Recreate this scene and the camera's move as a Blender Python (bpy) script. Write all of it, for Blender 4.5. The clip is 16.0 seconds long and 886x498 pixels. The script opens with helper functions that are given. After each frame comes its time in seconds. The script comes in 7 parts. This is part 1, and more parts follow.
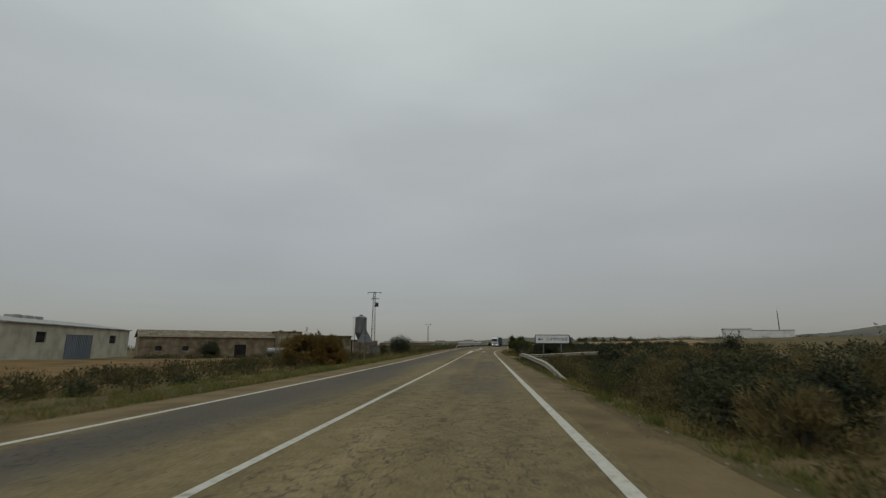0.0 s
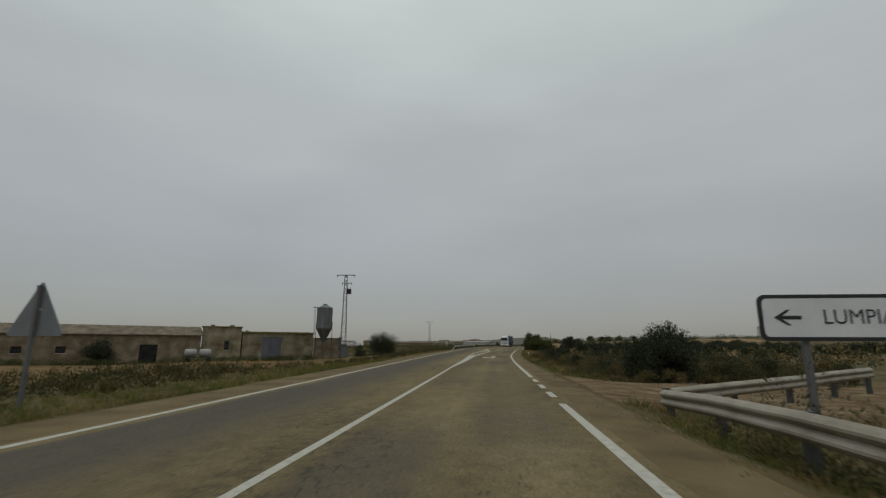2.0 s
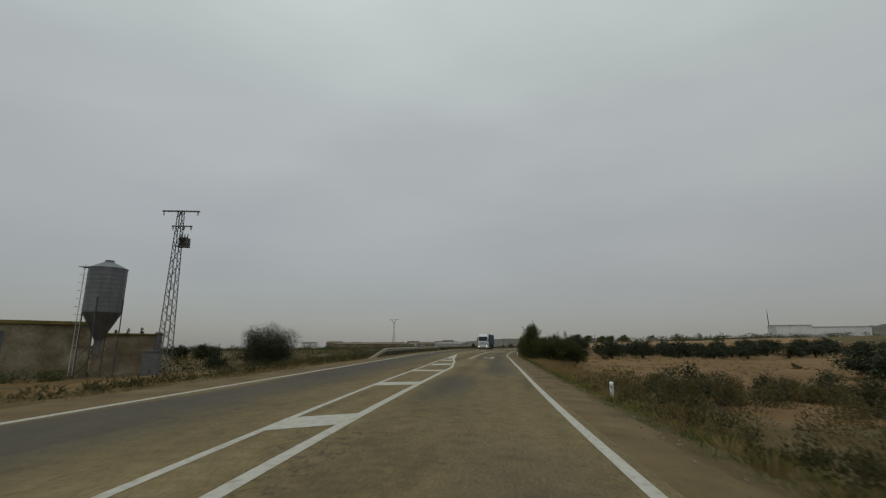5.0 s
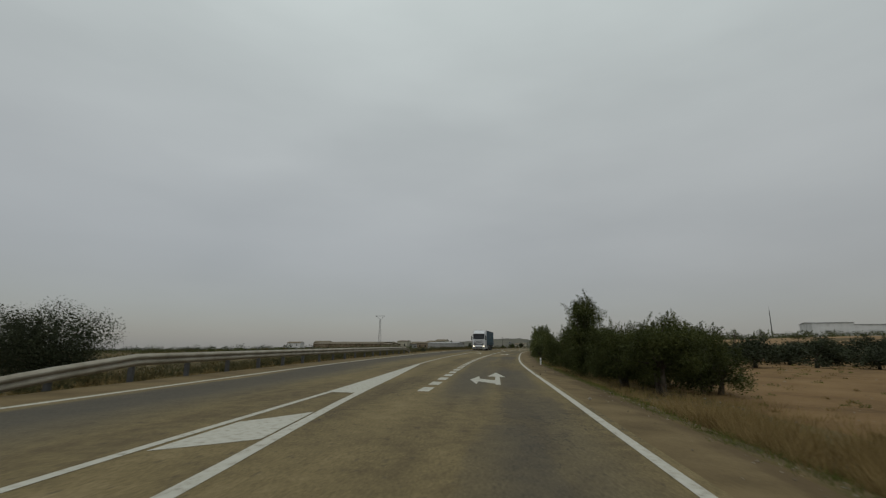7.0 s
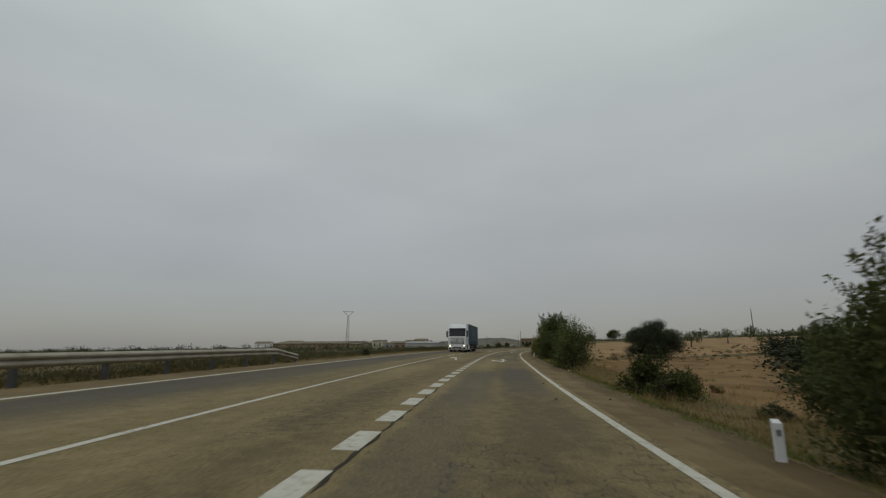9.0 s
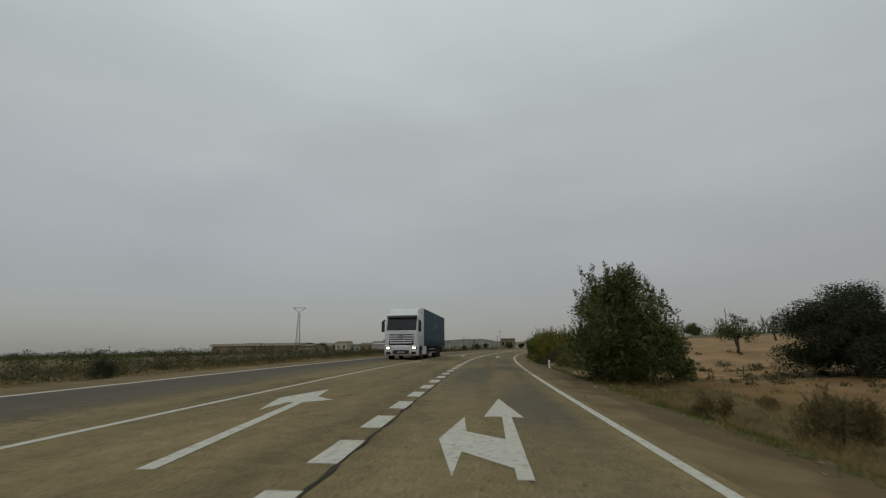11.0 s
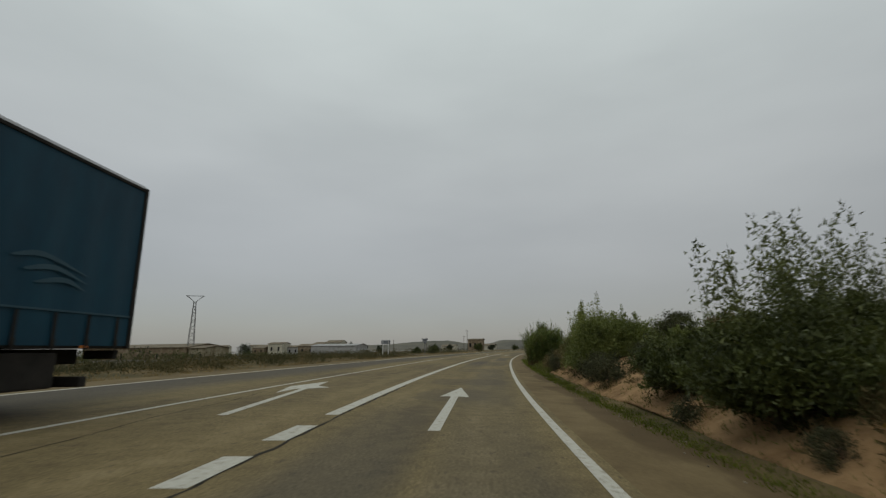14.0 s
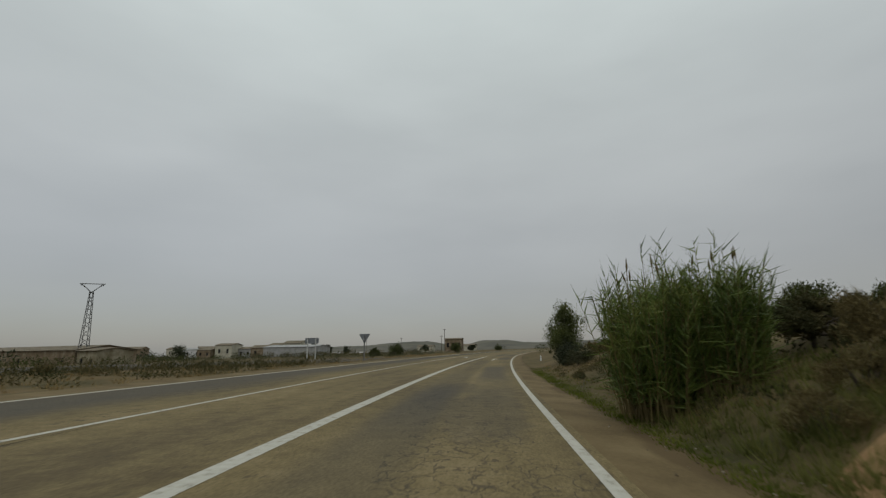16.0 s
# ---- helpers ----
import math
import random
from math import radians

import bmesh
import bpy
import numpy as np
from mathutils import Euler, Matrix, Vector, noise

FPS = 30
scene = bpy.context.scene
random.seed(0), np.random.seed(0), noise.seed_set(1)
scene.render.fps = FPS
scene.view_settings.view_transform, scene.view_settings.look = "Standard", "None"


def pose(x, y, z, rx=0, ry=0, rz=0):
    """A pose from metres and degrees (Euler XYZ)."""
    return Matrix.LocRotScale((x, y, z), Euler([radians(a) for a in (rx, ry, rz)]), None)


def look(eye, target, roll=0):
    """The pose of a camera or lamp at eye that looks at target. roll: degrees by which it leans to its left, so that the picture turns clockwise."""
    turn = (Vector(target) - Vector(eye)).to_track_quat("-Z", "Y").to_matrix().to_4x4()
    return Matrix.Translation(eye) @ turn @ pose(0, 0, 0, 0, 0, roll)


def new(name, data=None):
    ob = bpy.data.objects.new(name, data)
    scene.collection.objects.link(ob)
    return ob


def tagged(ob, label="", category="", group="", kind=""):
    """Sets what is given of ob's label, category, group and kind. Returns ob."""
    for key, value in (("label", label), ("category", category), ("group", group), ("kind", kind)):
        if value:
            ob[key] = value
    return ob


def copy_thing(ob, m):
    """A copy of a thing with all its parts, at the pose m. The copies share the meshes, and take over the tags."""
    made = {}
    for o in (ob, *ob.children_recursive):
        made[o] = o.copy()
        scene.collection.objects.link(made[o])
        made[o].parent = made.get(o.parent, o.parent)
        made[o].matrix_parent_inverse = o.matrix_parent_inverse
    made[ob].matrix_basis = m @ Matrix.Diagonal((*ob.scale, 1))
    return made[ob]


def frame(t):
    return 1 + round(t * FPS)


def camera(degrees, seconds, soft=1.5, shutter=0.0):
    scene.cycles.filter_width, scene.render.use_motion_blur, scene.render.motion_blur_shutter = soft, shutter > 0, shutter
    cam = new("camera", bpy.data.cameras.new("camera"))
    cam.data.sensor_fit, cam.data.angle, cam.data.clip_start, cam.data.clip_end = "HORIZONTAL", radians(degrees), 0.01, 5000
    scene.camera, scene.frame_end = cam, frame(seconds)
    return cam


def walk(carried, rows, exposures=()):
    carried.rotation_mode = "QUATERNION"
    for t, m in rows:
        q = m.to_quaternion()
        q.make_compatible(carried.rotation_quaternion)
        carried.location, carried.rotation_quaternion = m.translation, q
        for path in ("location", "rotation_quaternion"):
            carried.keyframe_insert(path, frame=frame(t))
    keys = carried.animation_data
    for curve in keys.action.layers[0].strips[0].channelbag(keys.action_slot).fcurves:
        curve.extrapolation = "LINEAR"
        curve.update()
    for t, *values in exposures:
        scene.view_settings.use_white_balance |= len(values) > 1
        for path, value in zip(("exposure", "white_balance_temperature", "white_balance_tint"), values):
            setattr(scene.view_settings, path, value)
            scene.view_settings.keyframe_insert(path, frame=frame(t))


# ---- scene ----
PATH = [
    (0.0, pose(0.000, 0.000, 1.17, 101.532, -0.216, 5.052)),
    (0.5, pose(-0.008, 8.185, 1.17, 101.750, -0.151, 5.315)),
    (1.0, pose(-0.054, 16.328, 1.17, 101.110, -0.162, 5.603)),
    (1.5, pose(-0.132, 24.418, 1.17, 101.579, -0.216, 5.821)),
    (2.0, pose(-0.226, 32.432, 1.17, 101.505, -0.226, 5.893)),
    (2.5, pose(-0.306, 40.350, 1.17, 101.601, -0.431, 5.648)),
    (3.0, pose(-0.338, 48.175, 1.17, 101.560, -0.526, 5.185)),
    (3.5, pose(-0.310, 55.938, 1.17, 101.595, -0.613, 4.734)),
    (4.0, pose(-0.216, 63.688, 1.17, 101.414, -0.658, 4.216)),
    (4.5, pose(-0.034, 71.462, 1.17, 101.654, -0.318, 3.564)),
    (5.0, pose(0.235, 79.245, 1.17, 101.696, -0.158, 3.019)),
    (5.5, pose(0.561, 86.981, 1.17, 101.705, -0.087, 2.708)),
    (6.0, pose(0.902, 94.599, 1.17, 101.718, -0.064, 2.645)),
    (6.5, pose(1.221, 102.040, 1.17, 101.789, -0.077, 2.733)),
    (7.0, pose(1.511, 109.288, 1.17, 101.693, -0.178, 2.766)),
    (7.5, pose(1.791, 116.392, 1.17, 101.500, -0.259, 2.644)),
    (8.0, pose(2.107, 123.462, 1.17, 101.751, -0.185, 2.175)),
    (8.5, pose(2.505, 130.613, 1.17, 101.444, -0.029, 1.487)),
    (9.0, pose(3.005, 137.916, 1.17, 101.660, 0.003, 0.801)),
    (9.5, pose(3.606, 145.377, 1.17, 101.697, 0.037, 0.134)),
    (10.0, pose(4.307, 152.951, 1.17, 101.706, 0.093, -0.519)),
    (10.5, pose(5.099, 160.565, 1.17, 101.723, 0.200, -1.177)),
    (11.0, pose(5.979, 168.142, 1.17, 101.818, 0.419, -1.880)),
    (11.5, pose(6.946, 175.623, 1.17, 101.820, 0.478, -2.683)),
    (12.0, pose(7.983, 182.975, 1.17, 101.949, 0.698, -3.320)),
    (12.5, pose(9.066, 190.172, 1.17, 102.021, 0.774, -3.893)),
    (13.0, pose(10.192, 197.181, 1.17, 101.650, 0.665, -4.565)),
    (13.5, pose(11.362, 203.983, 1.17, 101.690, 0.416, -5.262)),
    (14.0, pose(12.566, 210.591, 1.17, 102.011, 0.453, -5.836)),
    (14.5, pose(13.785, 217.042, 1.17, 101.883, 0.563, -6.122)),
    (15.0, pose(15.029, 223.390, 1.17, 101.974, 0.646, -6.631)),
    (15.5, pose(16.337, 229.674, 1.17, 101.975, 0.737, -7.420)),
    (16.0, pose(17.729, 235.913, 1.17, 102.066, 0.810, -8.231)),
]
cam = camera(87.00, 16.0, soft=1.25, shutter=0.13)
walk(cam, PATH, [(0.0, 0.0), (11.0, 0.02), (14.0, 0.10), (16.0, 0.12)])

# ---- light: an overcast sky, brighter overhead, and a weak wide sun behind the cloud ----
world = bpy.data.worlds.new("overcast_sky")
scene.world = world
world.use_nodes = True
wt = world.node_tree
wt.nodes.clear()


def wnode(kind):
    return wt.nodes.new(kind)


w_out = wnode("ShaderNodeOutputWorld")
w_bg = wnode("ShaderNodeBackground")
w_sky = wnode("ShaderNodeTexSky")
w_sky.sky_type, w_sky.sun_disc = "NISHITA", False
w_sky.sun_elevation, w_sky.sun_rotation = radians(38), radians(150)
w_co = wnode("ShaderNodeTexCoord")
w_sep = wnode("ShaderNodeSeparateXYZ")
w_ramp = wnode("ShaderNodeValToRGB")
ramp = w_ramp.color_ramp
ramp.elements[0].position, ramp.elements[0].color = 0.0, (0.212, 0.211, 0.206, 1)
ramp.elements[1].position, ramp.elements[1].color = 1.0, (0.823, 0.890, 0.861, 1)
for at, col in ((0.12, (0.272, 0.270, 0.261, 1)), (0.35, (0.387, 0.402, 0.390, 1)), (0.62, (0.488, 0.530, 0.513, 1))):
    el = ramp.elements.new(at)
    el.color = col
w_map = wnode("ShaderNodeMapping")
w_map.inputs["Scale"].default_value = (1.0, 1.0, 3.2)
w_noise = wnode("ShaderNodeTexNoise")
w_noise.inputs["Scale"].default_value = 1.7
w_noise.inputs["Detail"].default_value = 5
w_noise.inputs["Roughness"].default_value = 0.45
w_range = wnode("ShaderNodeMapRange")
w_range.inputs["From Min"].default_value, w_range.inputs["From Max"].default_value = 0.3, 0.7
w_range.inputs["To Min"].default_value, w_range.inputs["To Max"].default_value = 0.90, 1.10
w_mul = wnode("ShaderNodeVectorMath")
w_mul.operation = "SCALE"
w_mix = wnode("ShaderNodeMix")
w_mix.data_type = "RGBA"
w_mix.inputs["Factor"].default_value = 0.985
link = wt.links.new
link(w_co.outputs["Generated"], w_sep.inputs[0])
link(w_sep.outputs["Z"], w_ramp.inputs[0])
link(w_co.outputs["Generated"], w_map.inputs[0])
link(w_map.outputs[0], w_noise.inputs["Vector"])
link(w_noise.outputs["Fac"], w_range.inputs[0])
link(w_ramp.outputs[0], w_mul.inputs[0])
link(w_range.outputs[0], w_mul.inputs["Scale"])
link(w_sky.outputs[0], w_mix.inputs["A"])
link(w_mul.outputs[0], w_mix.inputs["B"])
link(w_mix.outputs["Result"], w_bg.inputs[0])
link(w_bg.outputs[0], w_out.inputs[0])
w_bg.inputs[1].default_value = 1.0

sun = new("sun", bpy.data.lights.new("sun", "SUN"))
sun.data.energy, sun.data.angle, sun.data.color = 0.5, radians(40), (1.0, 0.97, 0.92)
sun.matrix_world = look((0, 0, 50), (18, 30, 0))


# ---- materials ----
def material(name, colors, scale=6.0, fine=60.0, rough=0.85, metal=0.0, bump=0.3, bump_dist=0.02, island=0.0, streak=None, translucent=0.0, gloss=None):
    """Two scales of noise over a few base colours, with relief; island: variation from piece to piece."""
    m = bpy.data.materials.new(name)
    m.use_nodes = True
    nt = m.node_tree
    bsdf = nt.nodes["Principled BSDF"]
    bsdf.inputs["Roughness"].default_value = rough
    bsdf.inputs["Metallic"].default_value = metal
    bsdf.inputs["Specular IOR Level"].default_value = gloss if gloss is not None else (0.12 if rough > 0.6 else 0.4)
    co = nt.nodes.new("ShaderNodeTexCoord")
    src = co.outputs["Object"]
    if streak:
        mp = nt.nodes.new("ShaderNodeMapping")
        mp.inputs["Scale"].default_value = streak
        nt.links.new(src, mp.inputs[0])
        src = mp.outputs[0]
    big = nt.nodes.new("ShaderNodeTexNoise")
    big.inputs["Scale"].default_value, big.inputs["Detail"].default_value = scale, 4
    small = nt.nodes.new("ShaderNodeTexNoise")
    small.inputs["Scale"].default_value, small.inputs["Detail"].default_value = fine, 3
    nt.links.new(src, big.inputs["Vector"])
    nt.links.new(src, small.inputs["Vector"])
    add = nt.nodes.new("ShaderNodeMath")
    add.operation = "MULTIPLY_ADD"
    add.inputs[1].default_value = 0.35
    nt.links.new(small.outputs["Fac"], add.inputs[0])
    nt.links.new(big.outputs["Fac"], add.inputs[2])
    fac = add.outputs[0]
    if island:
        geo = nt.nodes.new("ShaderNodeNewGeometry")
        mixer = nt.nodes.new("ShaderNodeMath")
        mixer.operation = "MULTIPLY_ADD"
        mixer.inputs[1].default_value = island
        nt.links.new(geo.outputs["Random Per Island"], mixer.inputs[0])
        nt.links.new(fac, mixer.inputs[2])
        sub = nt.nodes.new("ShaderNodeMath")
        sub.operation = "SUBTRACT"
        sub.inputs[1].default_value = island / 2
        nt.links.new(mixer.outputs[0], sub.inputs[0])
        fac = sub.outputs[0]
    cr = nt.nodes.new("ShaderNodeValToRGB")
    nt.links.new(fac, cr.inputs[0])
    n = len(colors)
    for i, col in enumerate(colors):
        at = 0.42 + 0.5 * i / max(1, n - 1)
        el = cr.color_ramp.elements[i] if i < 2 else cr.color_ramp.elements.new(at)
        el.position, el.color = at, (*col, 1)
    nt.links.new(cr.outputs[0], bsdf.inputs["Base Color"])
    if bump:
        b = nt.nodes.new("ShaderNodeBump")
        b.inputs["Strength"].default_value, b.inputs["Distance"].default_value = bump, bump_dist
        nt.links.new(fac, b.inputs["Height"])
        nt.links.new(b.outputs[0], bsdf.inputs["Normal"])
    if translucent:
        out = nt.nodes["Material Output"]
        tr = nt.nodes.new("ShaderNodeBsdfTranslucent")
        nt.links.new(cr.outputs[0], tr.inputs[0])
        ms = nt.nodes.new("ShaderNodeMixShader")
        ms.inputs[0].default_value = translucent
        nt.links.new(bsdf.outputs[0], ms.inputs[1])
        nt.links.new(tr.outputs[0], ms.inputs[2])
        nt.links.new(ms.outputs[0], out.inputs[0])
    return m


def asphalt_material():
    """Dusty worn asphalt: tan dust over dark stone, darker wheel tracks along the road, cracks and blotches."""
    m = bpy.data.materials.new("dusty_asphalt")
    m.use_nodes = True
    nt = m.node_tree
    L = nt.links.new
    bsdf = nt.nodes["Principled BSDF"]
    uv = nt.nodes.new("ShaderNodeUVMap")
    uv.uv_map = "road"

    def noise_at(scale, detail, stretch=None, source=None):
        src = source or uv.outputs[0]
        if stretch:
            mp = nt.nodes.new("ShaderNodeMapping")
            mp.inputs["Scale"].default_value = stretch
            L(src, mp.inputs[0])
            src = mp.outputs[0]
        t = nt.nodes.new("ShaderNodeTexNoise")
        t.inputs["Scale"].default_value, t.inputs["Detail"].default_value = scale, detail
        L(src, t.inputs["Vector"])
        return t.outputs["Fac"]

    def math(op, a, b=None, c=None):
        n = nt.nodes.new("ShaderNodeMath")
        n.operation = op
        for i, v in enumerate((a, b, c)):
            if v is None:
                continue
            if isinstance(v, (int, float)):
                n.inputs[i].default_value = v
            else:
                L(v, n.inputs[i])
        return n.outputs[0]

    def ramp_of(fac, stops):
        r = nt.nodes.new("ShaderNodeValToRGB")
        for i, (p, c) in enumerate(stops):
            el = r.color_ramp.elements[i] if i < 2 else r.color_ramp.elements.new(p)
            el.position, el.color = p, (*c, 1)
        L(fac, r.inputs[0])
        return r.outputs[0]

    tracks = noise_at(0.9, 2, (1.0, 0.012, 1.0))
    blotch = noise_at(0.35, 5, (1.0, 0.35, 1.0))
    grain = noise_at(26.0, 5)
    dirt = noise_at(2.2, 6, (1.0, 0.45, 1.0))
    mid = noise_at(4.0, 5)
    f = math("ADD", math("MULTIPLY", tracks, 0.5), math("MULTIPLY", blotch, 0.5))
    f = math("MULTIPLY_ADD", math("SUBTRACT", mid, 0.5), 0.35, f)
    f = math("MULTIPLY_ADD", math("SUBTRACT", dirt, 0.5), 0.30, f)
    base = ramp_of(f, [(0.36, (0.100, 0.076, 0.040)), (0.48, (0.144, 0.111, 0.055)), (0.56, (0.164, 0.126, 0.062)), (0.68, (0.208, 0.160, 0.084))])
    # soft dark band beside the far edge line, and worn wheel tracks in the near lane
    uv2 = nt.nodes.new("ShaderNodeUVMap")
    uv2.uv_map = "lane"
    sep = nt.nodes.new("ShaderNodeSeparateXYZ")
    L(uv2.outputs[0], sep.inputs[0])
    sep1 = nt.nodes.new("ShaderNodeSeparateXYZ")
    L(uv.outputs[0], sep1.inputs[0])

    def soft(value, lo, hi, a=0.0, b=1.0):
        n = nt.nodes.new("ShaderNodeMapRange")
        n.interpolation_type = "SMOOTHSTEP"
        n.inputs["From Min"].default_value, n.inputs["From Max"].default_value = lo, hi
        n.inputs["To Min"].default_value, n.inputs["To Max"].default_value = a, b
        L(value, n.inputs[0])
        return n.outputs[0]

    wobble = math("MULTIPLY", math("SUBTRACT", noise_at(0.5, 4, (1.0, 0.12, 1.0)), 0.5), 1.6)
    fd = math("ADD", sep.outputs["X"], wobble)
    band = math("MULTIPLY", soft(fd, 0.05, 0.35), soft(fd, 1.3, 3.1, 1.0, 0.0))
    near_off = math("ABSOLUTE", math("ADD", math("ADD", sep1.outputs["X"], 1.05), math("MULTIPLY", wobble, 0.25)))
    track = math("MULTIPLY", soft(near_off, 0.35, 0.95, 1.0, 0.0), soft(noise_at(0.06, 2, (0.02, 1.0, 1.0)), 0.40, 0.60))
    near2 = math("ABSOLUTE", math("ADD", math("ADD", sep1.outputs["X"], 2.55), math("MULTIPLY", wobble, 0.25)))
    track2 = math("MULTIPLY", soft(near2, 0.3, 0.9, 1.0, 0.0), soft(noise_at(0.05, 2, (0.02, 1.0, 3.0)), 0.42, 0.62))
    dark = math("MAXIMUM", math("MULTIPLY", band, 0.75), math("MULTIPLY", math("MAXIMUM", track, track2), 0.62))
    mixd = nt.nodes.new("ShaderNodeMix")
    mixd.data_type = "RGBA"
    L(dark, mixd.inputs["Factor"])
    L(base, mixd.inputs["A"])
    mixd.inputs["B"].default_value = (0.060, 0.057, 0.051, 1)
    base = mixd.outputs["Result"]
    vor = nt.nodes.new("ShaderNodeTexVoronoi")
    vor.feature = "DISTANCE_TO_EDGE"
    vor.inputs["Scale"].default_value = 3.1
    mpv = nt.nodes.new("ShaderNodeVectorMath")
    mpv.operation = "ADD"
    wob = nt.nodes.new("ShaderNodeTexNoise")
    wob.inputs["Scale"].default_value = 2.5
    L(uv.outputs[0], wob.inputs["Vector"])
    wsc = nt.nodes.new("ShaderNodeVectorMath")
    wsc.operation = "SCALE"
    wsc.inputs["Scale"].default_value = 0.7
    L(wob.outputs["Color"], wsc.inputs[0])
    L(uv.outputs[0], mpv.inputs[0])
    L(wsc.outputs[0], mpv.inputs[1])
    L(mpv.outputs[0], vor.inputs["Vector"])
    crack = math("LESS_THAN", vor.outputs["Distance"], 0.028)
    where = math("GREATER_THAN", noise_at(0.22, 2, (1.6, 0.3, 1.0)), 0.60)
    # crocodile cracking in worn stretches of the near lane: along, across, half length, half width
    for ys, us, ry, ru in ((7.5, -1.1, 5.5, 0.8), (17.0, -1.5, 6.5, 1.1), (33.0, -1.2, 5.0, 0.9), (119.0, -1.1, 5.0, 0.8), (204.0, -1.6, 7.0, 1.2), (243.0, -1.4, 6.0, 1.0)):
        a = math("POWER", math("ABSOLUTE", math("DIVIDE", math("SUBTRACT", sep1.outputs["Y"], ys), ry)), 2.0)
        b = math("POWER", math("ABSOLUTE", math("DIVIDE", math("SUBTRACT", sep1.outputs["X"], us), ru)), 2.0)
        where = math("MAXIMUM", where, math("LESS_THAN", math("ADD", math("ADD", a, b), math("MULTIPLY", math("SUBTRACT", noise_at(1.4, 4), 0.5), 2.0)), 0.6))
    crack = math("MULTIPLY", crack, where)
    mix = nt.nodes.new("ShaderNodeMix")
    mix.data_type = "RGBA"
    L(math("MULTIPLY", crack, 0.62), mix.inputs["Factor"])
    L(base, mix.inputs["A"])
    mix.inputs["B"].default_value = (0.035, 0.032, 0.028, 1)
    # dark oil drips and pale dust specks
    speck = nt.nodes.new("ShaderNodeMix")
    speck.data_type = "RGBA"
    L(math("MULTIPLY", soft(noise_at(9.0, 3, (1.0, 0.5, 1.0)), 0.60, 0.72), 0.45), speck.inputs["Factor"])
    L(mix.outputs["Result"], speck.inputs["A"])
    speck.inputs["B"].default_value = (0.045, 0.040, 0.032, 1)
    mix = speck
    # repaired and oil-darkened spots: along the road, across it, half length, half width
    spots = None
    rag = math("MULTIPLY", math("SUBTRACT", noise_at(1.9, 6), 0.5), 1.7)
    for ys, us, ry, ru, dark in ((195.1, -0.95, 2.5, 0.75, 1.0), (119.6, -1.0, 2.4, 0.65, 0.5), (113.5, -1.6, 3.5, 0.5, 0.5), (223.0, -1.9, 1.6, 1.0, 0.5), (227.6, -1.7, 1.5, 1.5, 0.5), (245.2, -1.15, 3.2, 0.8, 0.5), (250.5, -2.2, 2.0, 0.7, 0.5), (236.0, -1.6, 2.2, 1.3, 0.5), (141.0, -2.75, 11.0, 0.5, 0.5), (132.5, -1.7, 5.0, 0.7, 0.5)):
        a = math("POWER", math("ABSOLUTE", math("DIVIDE", math("SUBTRACT", sep1.outputs["Y"], ys), ry)), 3.0)
        b = math("POWER", math("ABSOLUTE", math("DIVIDE", math("SUBTRACT", sep1.outputs["X"], us), ru)), 3.0)
        one_spot = math("MULTIPLY", soft(math("ADD", math("ADD", a, b), rag), 0.45, 1.20, 1.0, 0.0), dark)
        spots = one_spot if spots is None else math("MAXIMUM", spots, one_spot)
    stain = nt.nodes.new("ShaderNodeMix")
    stain.data_type = "RGBA"
    L(math("MULTIPLY", spots, 0.70), stain.inputs["Factor"])
    L(mix.outputs["Result"], stain.inputs["A"])
    stain.inputs["B"].default_value = (0.062, 0.056, 0.046, 1)
    mix = stain
    # stone grain
    g = nt.nodes.new("ShaderNodeMix")
    g.data_type, g.blend_type = "RGBA", "MULTIPLY"
    g.inputs["Factor"].default_value = 1.0
    L(mix.outputs["Result"], g.inputs["A"])
    L(ramp_of(grain, [(0.3, (0.66, 0.66, 0.66)), (0.7, (1.24, 1.24, 1.24))]), g.inputs["B"])
    L(g.outputs["Result"], bsdf.inputs["Base Color"])
    L(math("MULTIPLY_ADD", blotch, 0.2, 0.75), bsdf.inputs["Roughness"])
    bsdf.inputs["Specular IOR Level"].default_value = 0.10
    b = nt.nodes.new("ShaderNodeBump")
    b.inputs["Strength"].default_value, b.inputs["Distance"].default_value = 0.35, 0.006
    L(math("SUBTRACT", grain, math("MULTIPLY", crack, 0.8)), b.inputs["Height"])
    L(b.outputs[0], bsdf.inputs["Normal"])
    return m


